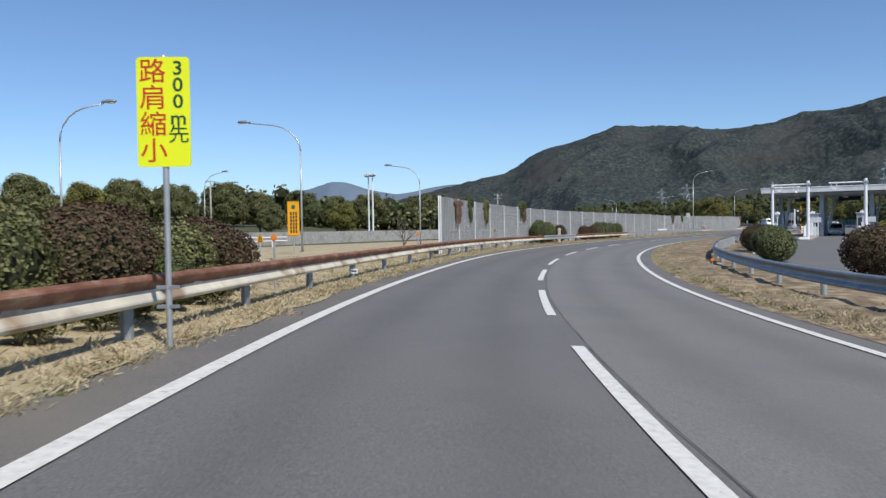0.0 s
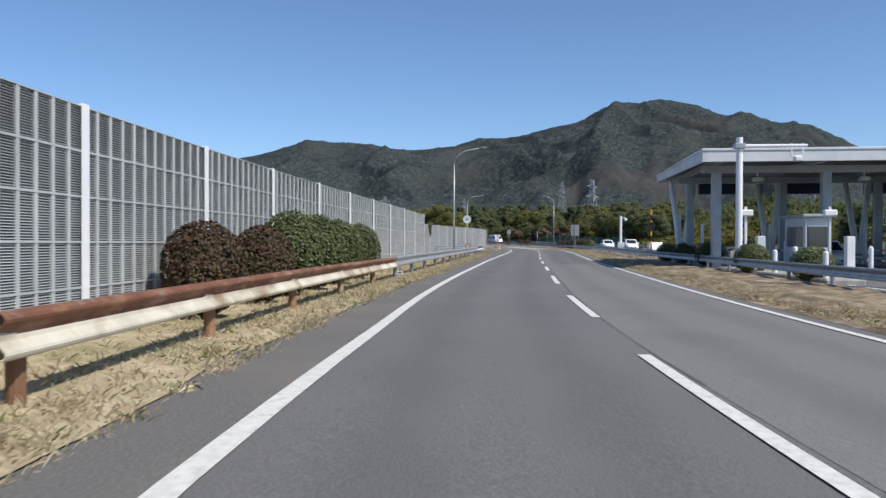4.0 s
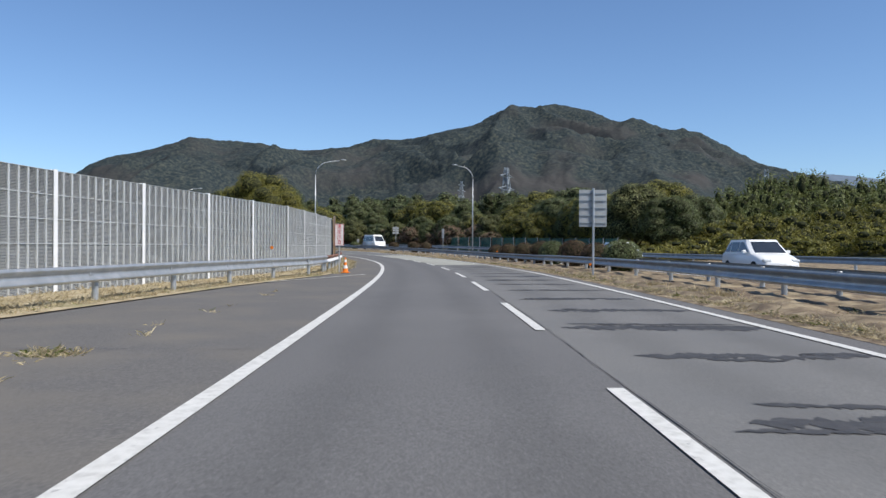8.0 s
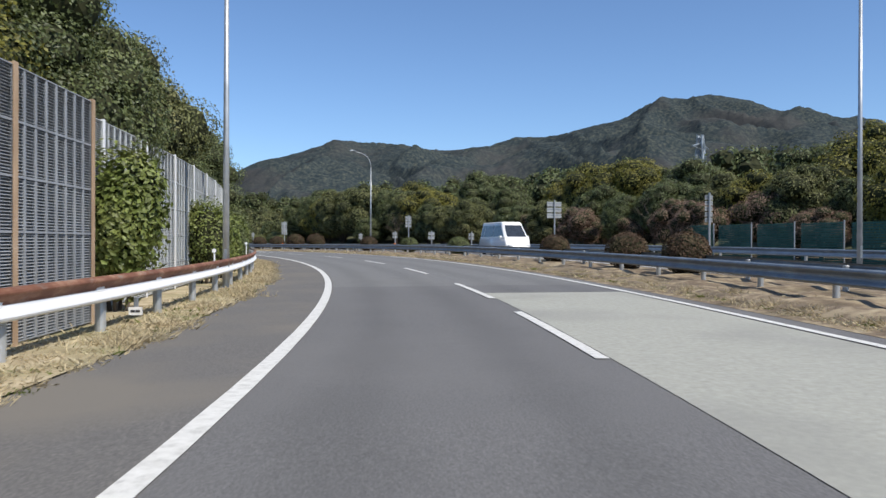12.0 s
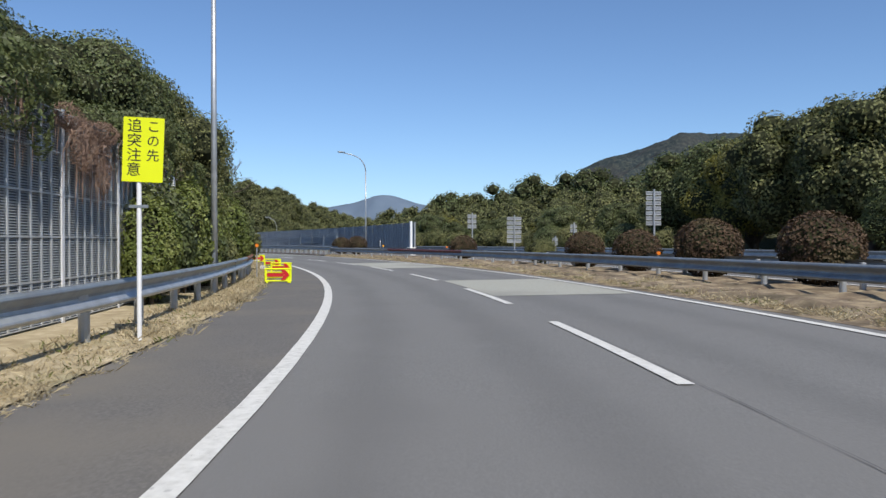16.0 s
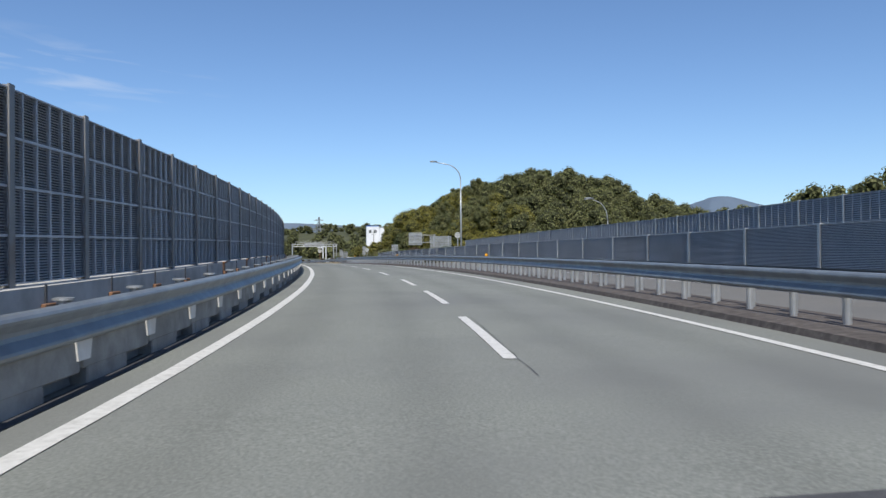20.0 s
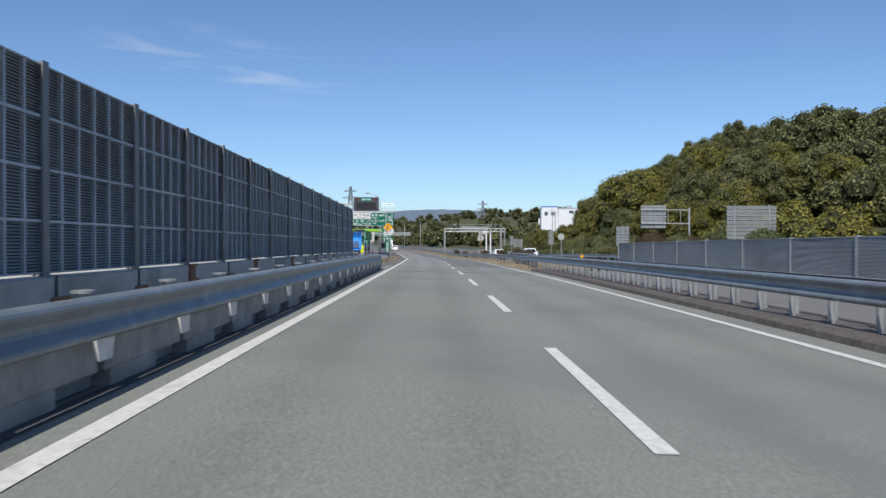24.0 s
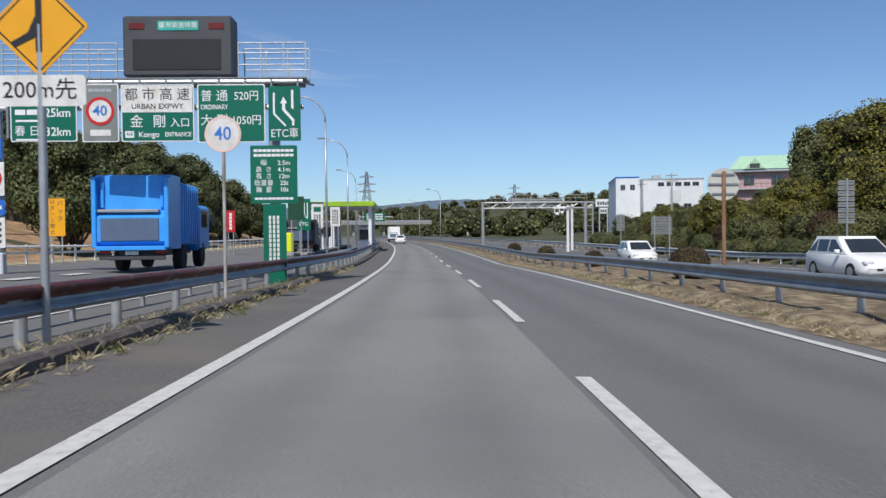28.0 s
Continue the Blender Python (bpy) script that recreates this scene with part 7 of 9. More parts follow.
clamp(ob, 2.86, 0.055)
clamp(ob, 3.5, 0.055)


# ---- lamps ----
def street_lamp(s, l, side, reach, h, label, r=0.09, turn=0.0, z0=0.0):
    """Tapered pole with a curved arm and a cobra head; side +1: arm to the right."""
    ob = holder("street_lamp", facing(s, l, z0, turn), label, "street lamp", "expressway lamps")
    bm = bmesh.new()
    tube(bm, [(0, 0, -0.3), (0, 0, h * 0.4), (0, 0, h - 1.7)], [r, r * 0.8, r * 0.6], 14)
    part("pole", bm, M_GALV, ob, smooth=True)
    arc = [(side * reach * 0.6 * (1 - math.cos(a)) if a < 1.4 else 0, 0, h - 1.7 + 1.5 * math.sin(a)) for a in (0, 0.25, 0.5, 0.8, 1.1, 1.35)]
    arc.append((side * (reach - 0.35), 0, h - 0.06))
    bm = bmesh.new()
    tube(bm, arc, [r * 0.58] * 3 + [r * 0.52] * 3 + [r * 0.42], 12)
    part("arm", bm, M_GALV, ob, smooth=True)
    bm = bmesh.new()
    n = 9
    prev = None
    for i in range(n):
        t = i / (n - 1)
        x = side * (reach - 0.45 + 0.75 * t)
        w = 0.05 + 0.11 * math.sin(math.pi * min(1, t * 1.02)) ** 0.6
        hh = 0.04 + 0.06 * math.sin(math.pi * t) ** 0.7
        row = [bm.verts.new((x, w * math.cos(q), h + 0.02 * t + hh * math.sin(q) * (1 if math.sin(q) > 0 else 0.6))) for q in [2 * math.pi * k / 10 for k in range(10)]]
        if prev:
            for k in range(10):
                bm.faces.new((prev[k], prev[(k + 1) % 10], row[(k + 1) % 10], row[k]))
        else:
            bm.faces.new(row)
        prev = row
    bm.faces.new(prev[::-1])
    bmesh.ops.recalc_face_normals(bm, faces=bm.faces)
    hd = part("lamp_head", bm, M_GALV_D, ob, smooth=True)
    part("lens", boxes((side * (reach + 0.02) - 0.2, side * (reach + 0.02) + 0.2, -0.1, 0.1, h - 0.065, h - 0.035), bevel=0.012), M_LAMPG, hd, "pale glass lens")
    part("base_flange", boxes((-r * 2, r * 2, -r * 2, r * 2, 0.0, 0.03), bevel=0.006), M_GALV_D, ob)
    part("hatch", boxes((-r * 0.5, r * 0.5, -r * 1.02, -r * 0.9, 0.6, 1.0), bevel=0.006), M_GALV_D, ob)
    return ob


LL = "tall galvanised street lamp with a curved arm behind the barrier"
LR = "tall galvanised street lamp beside the opposite carriageway"
for s, l, side, reach, h, lab in ((147, -8.8, 1, 3.0, 10.7, LL), (233, -6.15, 1, 3.2, 10.7, LL), (297.5, -6.3, 1, 3.0, 10.9, LL), (235.6, 13.6, -1, 2.4, 10.8, LR), (297.5, 16.4, -1, 2.4, 11.3, LR), (351, 11.2, -1, 2.6, 9.8, LR), (415, 12.4, -1, 2.8, 10.2, LR),
                                  (539, -7.2, -1, 2.2, 10.3, "street lamp over the toll ramp"), (562, -7.6, -1, 2.4, 10.3, "street lamp over the toll ramp"), (599, -8.6, -1, 2.4, 10.3, "street lamp over the toll ramp"), (634, -9.4, 1, 2.4, 10.3, "far street lamp past the toll booths"),
                                  (174, 23.9, -1, 1.9, 11.7, "tall street lamp beyond the opposite lanes"), (190, -33.5, -1, 2.6, 7.7, "street lamp rising behind the noise barrier"), (396, 19.5, -1, 1.6, 5.2, "low lamp behind the bridge screen"),
                                  (40.5, -14.4, -1, 3.4, 7.15, "slender lamp with its arm over the side road"), (64, -16.6, -1, 3.0, 6.8, "slender lamp with its arm over the side road"), (65.5, -40.3, 1, 2.6, 7.1, "slender lamp across the side road"), (40, -39, 1, 2.6, 7.2, "slender lamp across the side road")):
    street_lamp(s, l, side, reach, h, lab, 0.09 if h > 9 else 0.065)

ws, wl = near_road(np.array([-17.1]), np.array([36.2]))
street_lamp(float(ws[0]), float(wl[0]), 1, 2.6, 7.0, "slender lamp across the side road", 0.065)
# sports-ground floodlight and far utility poles
ob = holder("floodlight", facing(108, -51, 0, -20), "twin-pole floodlight with a bank of lamps", "floodlight")
for x in (-0.55, 0.55):
    bm = bmesh.new()
    tube(bm, [(x, 0, -1), (x, 0, 10)], [0.16, 0.1], 12)
    part("pole", bm, M_WHITE, ob)
part("crossbar", boxes((-1.4, 1.4, -0.06, 0.06, 9.7, 9.85)), M_GALV_D, ob)
for i in range(5):
    part("lamp_head", boxes((-1.4 + i * 0.6, -1.02 + i * 0.6, -0.3, 0.1, 9.86, 10.15), bevel=0.04), M_LAMPG, ob)


def utility_pole(s, l, h, label="concrete utility pole with crossarms and insulators", turn=0.0):
    ob = holder("utility_pole", Matrix.Translation(ground_at(s, l)) @ Matrix.Rotation(radians(turn), 4, "Z"), label, "utility pole", "utility poles")
    bm = bmesh.new()
    tube(bm, [(0, 0, -1), (0, 0, h)], [0.18, 0.11], 12)
    part("shaft", bm, M_CONC, ob, smooth=True)
    for z in (h - 0.4, h - 1.2):
        part("crossarm", boxes((-0.9, 0.9, -0.05, 0.05, z, z + 0.09)), M_GALV_D, ob)
        for x in (-0.8, -0.4, 0.4, 0.8):
            part("insulator", boxes((x - 0.04, x + 0.04, -0.04, 0.04, z + 0.09, z + 0.25), bevel=0.015), M_WHITE, ob)


for s, l, h in ((95, -72, 9), (180, -60, 9.5), (571, -40, 10), (610, -42, 9), (556, -36, 7), (600, 36, 9), (640, 46, 10), (30, -72, 9)):
    utility_pole(s, l, h)


def pylon(x, y, z, h, label):
    """Lattice power pylon: four legs, bracing and three crossarms."""
    ob = holder("power_pylon", Matrix.Translation((x, y, z)) @ Matrix.Rotation(0.5, 4, "Z"), label, "pylon", "power pylons")
    w = lambda t: (0.11 * (1 - t) ** 1.3 + 0.016) * h
    legs = bmesh.new()
    brace = bmesh.new()
    n = 9
    for sx, sy in ((1, 1), (1, -1), (-1, 1), (-1, -1)):
        tube(legs, [(sx * w(i / n), sy * w(i / n), h * i / n) for i in range(n + 1)], h * 0.007, 5)
    for i in range(n):
        a, b, z0, z1 = w(i / n), w((i + 1) / n), h * i / n, h * (i + 1) / n
        for p, q in (((-a, -a), (b, -b)), ((a, -a), (-b, -b)), ((-a, a), (b, b)), ((a, a), (-b, b)), ((a, -a), (b, b)), ((-a, -a), (-b, b))):
            tube(brace, [(*p, z0), (*q, z1)], h * 0.004, 4)
    part("leg_frame", legs, M_GALV_D, ob)
    part("bracing", brace, M_GALV_D, ob)
    for t, k in ((0.62, 0.17), (0.76, 0.19), (0.9, 0.15)):
        bm = bmesh.new()
        tube(bm, [(-k * h, 0, h * t), (0, 0, h * t + h * 0.03), (k * h, 0, h * t)], h * 0.008, 5)
        tube(bm, [(-k * h, 0, h * t), (0, 0, h * t - h * 0.015), (k * h, 0, h * t)], h * 0.006, 5)
        part("crossarm", bm, M_GALV_D, ob)


p0 = road(113, -1.9)
for d, a, e0, e1 in ((290, 34.3, 0.6, 5.2), (420, 17.5, 0.6, 3.7), (520, 15.5, 0.6, 3.2), (330, 50.5, 0.8, 4.9), (760, 31.5, 2.2, 4.6), (640, 24, 1.5, 3.4)):
    base = p0.z + 1.2 + d * math.tan(radians(e0))
    pylon(p0.x + d * math.sin(radians(a)), p0.y + d * math.cos(radians(a)), base - 6, d * (math.tan(radians(e1)) - math.tan(radians(e0))) + 6, "grey lattice power pylon at the foot of the mountain")
p0 = road(373, -1.9)
for d, a, e0, e1 in ((900, -46.2, 1.2, 3.95), (700, -37.05, 1.2, 3.0)):
    pylon(p0.x + d * math.sin(radians(a)), p0.y + d * math.cos(radians(a)), d * math.tan(radians(e0)) - 8, d * (math.tan(radians(e1)) - math.tan(radians(e0))) + 8, "hazy lattice pylon on the horizon")


# ---- vehicles ----
def half_ring(y, w, zb, zs, zt, n=3):
    """Section of a body: flat floor, rounded flank, crowned top."""
    h = [(0, zb), (w * 0.9, zb), (w, zb + 0.12), (w, (zb + zs) / 2), (w * 0.985, zs - 0.05), (w * 0.93, zs + (zt - zs) * 0.5), (w * 0.6, zt), (0, zt + 0.015)]
    pts = [(x, y, z) for x, z in h]
    return pts + [(-x, y, z) for x, z in reversed(h[1:-1])] + [pts[0]]


def vehicle(name, m, label, paint, length, width, height, hood, shoulder, roof0, roof1, boot, group="cars", category="car"):
    """y runs from the nose (negative) to the tail; hood and boot are the ends of the glazed house."""
    ob = holder(name, m, label, category, group)
    w, y0, y1 = width / 2, -length / 2, length / 2
    bm = bmesh.new()
    rings = [half_ring(y0, w * 0.72, 0.32, 0.52, 0.56), half_ring(y0 + 0.08, w * 0.86, 0.22, 0.58, 0.66), half_ring(y0 + 0.35, w * 0.96, 0.2, 0.68, 0.78), half_ring(hood, w, 0.2, shoulder - 0.06, shoulder), half_ring(0, w, 0.2, shoulder - 0.04, shoulder + 0.02), half_ring(boot, w * 0.99, 0.2, shoulder - 0.04, shoulder + 0.02), half_ring(y1 - 0.1, w * 0.93, 0.24, shoulder - 0.08, shoulder), half_ring(y1, w * 0.84, 0.34, shoulder - 0.2, shoulder - 0.12)]
    loft(bm, rings)
    part("body", bm, paint, ob, smooth=True)
    wt, sh = w * 0.78, shoulder - 0.02
    corner = lambda x, y, z: (x, y, z)
    bm = bmesh.new()
    secs = []
    for t, k in ((0, 0.0), (0.35, 0.4), (0.8, 0.86), (1, 1.0)):
        z = sh + (height - sh) * t
        ww = w * 0.95 + (wt - w * 0.95) * t ** 1.2
        ya, yb = hood + (roof0 - hood) * k, boot + (roof1 - boot) * k
        secs.append([(-ww * 0.86, ya, z), (ww * 0.86, ya, z), (ww, ya + 0.12, z), (ww, yb - 0.12, z), (ww * 0.86, yb, z), (-ww * 0.86, yb, z), (-ww, yb - 0.12, z), (-ww, ya + 0.12, z), (-ww * 0.86, ya, z)])
    loft(bm, secs)
    part("cabin", bm, paint, ob, smooth=False)
    g = M_GLASS
    def on(t, k, side_y):
        z = sh + (height - sh) * t
        return w * 0.95 + (wt - w * 0.95) * t ** 1.2, hood + (roof0 - hood) * k, boot + (roof1 - boot) * k, z
    a, b = on(0.1, 0.1, 0), on(0.86, 0.9, 0)
    part("windscreen", quad(bmesh.new(), (-a[0] * 0.82, a[1] - 0.012, a[3]), (a[0] * 0.82, a[1] - 0.012, a[3]), (b[0] * 0.82, b[1] - 0.012, b[3]), (-b[0] * 0.82, b[1] - 0.012, b[3])), g, ob)
    part("rear_window", quad(bmesh.new(), (a[0] * 0.78, a[2] + 0.012, a[3] + 0.08), (-a[0] * 0.78, a[2] + 0.012, a[3] + 0.08), (-b[0] * 0.78, b[2] + 0.012, b[3]), (b[0] * 0.78, b[2] + 0.012, b[3])), g, ob)
    for sx in (-1, 1):
        ys = [hood + 0.32, (hood + boot) * 0.5 - 0.1, boot - 0.75, boot - 0.18]
        yt = [roof0 + 0.2, (hood + boot) * 0.5 - 0.1, boot - 0.75, roof1 - 0.22]
        for i in range(3):
            p, q = ys[i] + 0.03, ys[i + 1] - 0.03
            r, s_ = yt[i] + 0.03, yt[i + 1] - 0.03
            if q - p < 0.15:
                continue
            e = 0.012
            part("side_window", quad(bmesh.new(), (sx * (a[0] + e), p, a[3] + 0.02), (sx * (a[0] + e), q, a[3] + 0.02), (sx * (b[0] + e), s_, b[3] - 0.02), (sx * (b[0] + e), r, b[3] - 0.02)), g, ob)
        part("mirror", boxes((sx * (w + 0.09) - 0.09, sx * (w + 0.09) + 0.09, hood + 0.42, hood + 0.54, sh + 0.02, sh + 0.16), bevel=0.03), paint, ob)
        part("headlight", boxes((sx * w * 0.68 - 0.17, sx * w * 0.68 + 0.17, y0 + 0.03, y0 + 0.3, 0.56, 0.70), bevel=0.04), M_LAMPG, ob, "clear headlight")
        part("tail_light", boxes((sx * w * 0.76 - 0.1, sx * w * 0.76 + 0.1, y1 - 0.14, y1 + 0.005, shoulder - 0.22, shoulder - 0.02), bevel=0.02), M_TAIL, ob, "red tail light")
        for yw in (y0 + 0.78, y1 - 0.72):
            bm = bmesh.new()
            tube(bm, [(sx * (w - 0.2), yw, 0.31), (sx * (w - 0.18), yw, 0.31), (sx * (w - 0.02), yw, 0.31), (sx * (w + 0.005), yw, 0.31)], [0.29, 0.31, 0.31, 0.29], 22)
            wh = part("wheel", bm, M_RUBBER, ob)
            bm = bmesh.new()
            tube(bm, [(sx * (w - 0.01), yw, 0.31), (sx * (w + 0.012), yw, 0.31)], [0.2, 0.18], 16)
            part("rim", bm, M_GALV, wh, "silver wheel rim")
    part("grille", boxes((-w * 0.45, w * 0.45, y0 - 0.008, y0 + 0.05, 0.36, 0.46), bevel=0.015), M_BLACK, ob)
    part("bumper_lip", boxes((-w * 0.8, w * 0.8, y1 - 0.06, y1 + 0.02, 0.36, 0.5), bevel=0.02), paint, ob)
    part("number_plate", boxes((-0.165, 0.165, y1 + 0.02, y1 + 0.03, 0.55, 0.72)), M_FADED, ob, "white plate with plain bars")
    part("number_plate", boxes((-0.165, 0.165, y0 - 0.02, y0 - 0.008, 0.34, 0.5)), M_FADED, ob, "white plate with plain bars")
    return ob


def hatch(s, l, turn, label, paint, z=0.03):
    return vehicle("car", facing(s, l, z, turn), label, paint, 4.0, 1.7, 1.5, -1.05, 0.92, -0.25, 1.45, 1.85)


hatch(517.6, 13.6, 0, "white compact hatchback driving on the opposite carriageway", M_CARW)
hatch(193, 12.2, 0, "white compact car on the opposite carriageway", M_CARW)
hatch(175.4, 12.6, 0, "white hatchback passing on the opposite carriageway", M_CARW)
hatch(541, 12.6, 0, "white compact car far along the opposite carriageway", M_CARW)
hatch(630, -1.75, 180, "white car driving ahead in the near lane", M_CARW)
hatch(113, 15.3, 0, "white car passing through the toll lane", M_CARW)
v = vehicle("passenger_van", facing(264.0, 12.1, 0.03), "white high-roof passenger van with dark windows", M_CARW, 4.9, 1.88, 2.2, -2.0, 1.15, -1.2, 2.3, 2.42, "vans", "van")
part("roof_cap", boxes((-0.72, 0.72, -1.0, 2.2, 2.17, 2.27), bevel=0.05), M_CARW, v)
bars(v, -0.001, 0.001, 0.6, 0.8, 1, M_BLUEFILM)


def lorry(m, label, rear, cab, h, length, w=2.3, ribs=True):
    """Compactor lorry seen from behind: hopper, ribbed body, chassis, cab and wheels. y ahead."""
    ob = holder("lorry", m, label, "lorry")
    hw = w / 2
    part("body", boxes((-hw + 0.05, hw - 0.05, 1.5, length - 2.2, 0.85, h - 0.15), bevel=0.05), rear, ob)
    if ribs:
        for i in range(9):
            y = 1.6 + (length - 4.0) * i / 8
            for sx in (-1, 1):
                part("rib", boxes((sx * (hw - 0.02) - 0.035, sx * (hw - 0.02) + 0.035, y - 0.06, y + 0.06, 0.9, h - 0.2), bevel=0.01), rear, ob)
    bm = bmesh.new()
    prof = [(0.35, 0.75), (0.0, 1.0), (0.0, 1.75), (0.25, 1.95), (0.3, h - 0.05), (0.5, h), (1.6, h), (1.6, 0.75)]
    loft(bm, [[(x, y, z) for y, z in prof + prof[:1]] for x in (-hw, hw)])
    part("hopper", bm, rear, ob)
    part("hopper_door", boxes((-hw + 0.25, hw - 0.3, -0.035, -0.004, 1.02, 1.72), bevel=0.012), M_CHARB, ob, "grey-blue tailgate panel")
    part("tail_bar", boxes((-hw + 0.15, hw - 0.3, 0.0, 0.24, 1.9, 2.0), bevel=0.02), M_SIGNBACK, ob, "bright metal bar")
    for sx in (-1, 1):
        part("side_frame", boxes((sx * (hw - 0.06) - 0.07, sx * (hw - 0.06) + 0.07, -0.05, 0.4, 0.8, h - 0.1), bevel=0.02), rear, ob)
        part("tail_light", boxes((sx * (hw - 0.3) - 0.16, sx * (hw - 0.3) + 0.16, 0.2, 0.26, 0.62, 0.72), bevel=0.01), M_TAIL, ob)
        part("upper_frame", boxes((sx * (hw - 0.25) - 0.05, sx * (hw - 0.25) + 0.05, 0.18, 0.3, 2.05, h - 0.25), bevel=0.015), rear, ob)
        for y in (2.3, length - 1.3):
            bm = bmesh.new()
            tube(bm, [(sx * (hw - 0.36), y, 0.45), (sx * (hw - 0.34), y, 0.45), (sx * (hw - 0.1), y, 0.45), (sx * (hw - 0.06), y, 0.45)], [0.42, 0.45, 0.45, 0.42], 22)
            part("wheel", bm, M_RUBBER, ob)
    part("tail_step", boxes((-hw + 0.1, hw - 0.1, -0.06, 0.25, 0.72, 0.86), bevel=0.02), rear, ob)
    part("bumper", boxes((-hw + 0.15, hw - 0.15, 0.1, 0.2, 0.42, 0.56), bevel=0.02), M_CHAR, ob)
    part("number_plate", boxes((-0.2, 0.2, 0.08, 0.1, 0.58, 0.7)), M_FADED, ob, "plate with plain bars")
    part("chassis", boxes((-0.45, 0.45, 0.3, length - 0.3, 0.5, 0.8), bevel=0.03), M_CHAR, ob)
    cb = part("cab", boxes((-hw + 0.06, hw - 0.06, length - 1.95, length, 0.6, 2.3), bevel=0.12), cab, ob)
    for sx in (-1, 1):
        part("cab_window", boxes((sx * (hw - 0.06) - 0.01, sx * (hw - 0.06) + 0.01, length - 1.5, length - 0.4, 1.45, 2.1), bevel=0.004), M_GLASS, cb)
        part("mirror", boxes((sx * (hw + 0.12) - 0.08, sx * (hw + 0.12) + 0.08, length - 0.25, length - 0.15, 1.5, 2.0), bevel=0.03), M_BLACK, ob)
    return ob


M_CHARB = plain("slate_blue_panel", (0.10, 0.14, 0.22), 0.45)
lorry(facing(515, -10.6, 0.0, 4), "bright blue refuse lorry with a ribbed body queueing on the ramp", M_BLUE, M_BLUE, 3.1, 6.6)
lorry(facing(549, -10.2, 0.0, 2), "dark grey tipper lorry stopped at the toll booth", M_CHAR, M_CARB, 2.6, 6.0, 2.2, False)
lorry(facing(655, -1.75, 0.0, 0), "white tanker lorry far ahead in the near lane", M_CARW, M_CARW, 3.2, 8.0)


# ---- toll plaza right ----
structure("plaza_paving", ribbon("plaza_paving", 10, 150, [(19.4, 0.036), (46, 0.036)], M_ASPH_L), "pale asphalt apron of the toll plaza", "pavement")
ob = holder("toll_canopy", facing(106.2, 7.4), "pale grey toll plaza canopy with steel beams on white columns", "canopy")
W, D, ZT = 35.0, 15.0, 5.85
part("roof_slab", boxes((0.05, W - 0.05, 0.05, D - 0.05, ZT - 0.32, ZT - 0.12)), M_CHAR, ob)
part("fascia", boxes((0, W, -0.06, 0.05, ZT - 0.62, ZT), bevel=0.015), M_FASCIA, ob)
part("fascia", boxes((0, W, D - 0.05, D + 0.06, ZT - 0.45, ZT), bevel=0.015), M_FASCIA, ob)
for x in (0, W):
    bm = bmesh.new()
    loft(bm, [[(x + dx, -0.06, ZT - 0.62), (x + dx, D, ZT - 0.45), (x + dx, D, ZT), (x + dx, -0.06, ZT), (x + dx, -0.06, ZT - 0.62)] for dx in (-0.06, 0.04)])
    part("fascia", bm, M_FASCIA, ob)
part("coping", boxes((-0.1, W + 0.1, -0.1, D + 0.1, ZT - 0.1, ZT + 0.02), bevel=0.02), M_FASCIA, ob)
for i in range(8):
    x = 0.9 + i * 4.74
    part("beam", boxes((x - 0.1, x + 0.1, 0.3, D - 0.3, ZT - 0.62, ZT - 0.3)), M_GREYP, ob)
for y in (2.4, 9.6):
    part("cross_beam", boxes((0.4, W - 0.4, y - 0.14, y + 0.14, ZT - 0.95, ZT - 0.6)), M_GREYP, ob)
for i in range(7):
    x = 1.1 + i * 5.3
    part("column", boxes((x - 0.22, x + 0.22, 2.2, 2.64, 0, ZT - 0.9), bevel=0.02), M_GREYP, ob)
    part("column", boxes((x - 0.2, x + 0.2, 9.4, 9.8, 0, ZT - 0.9), bevel=0.02), M_GREYP, ob)
    for a, b in ((0.0, -0.55), (0.15, 0.75)):
        bm = bmesh.new()
        tube(bm, [(x + a, 12.6, 0), (x + a + b * 0.3, 12.7, 2.0), (x + a + b, 13.2, ZT - 0.5)], [0.16, 0.2, 0.15], 12)
        part("slanted_column", bm, M_WHITE, ob, "white slanted column")
    part("lane_signal", boxes((x + 1.3, x + 3.9, D - 1.3, D - 0.9, ZT - 1.35, ZT - 0.6), bevel=0.02), M_NAVY, ob, "dark blue lane signal box")
    part("signal_frame", boxes((x + 0.75, x + 0.82, D - 1.3, D - 1.22, ZT - 1.4, ZT - 0.6), (x + 1.12, x + 1.19, D - 1.3, D - 1.22, ZT - 1.4, ZT - 0.6), (x + 0.75, x + 1.19, D - 1.3, D - 1.22, ZT - 1.45, ZT - 1.38)), M_WHITE, ob)
    hang = part("flood_lamp", boxes((x + 2.2, x + 2.75, 4.0, 4.35, ZT - 1.25, ZT - 1.02), bevel=0.05), M_LAMPG, ob)
    part("lamp_bracket", boxes((x + 2.42, x + 2.5, 4.12, 4.2, ZT - 1.02, ZT - 0.6)), M_WHITE, hang)


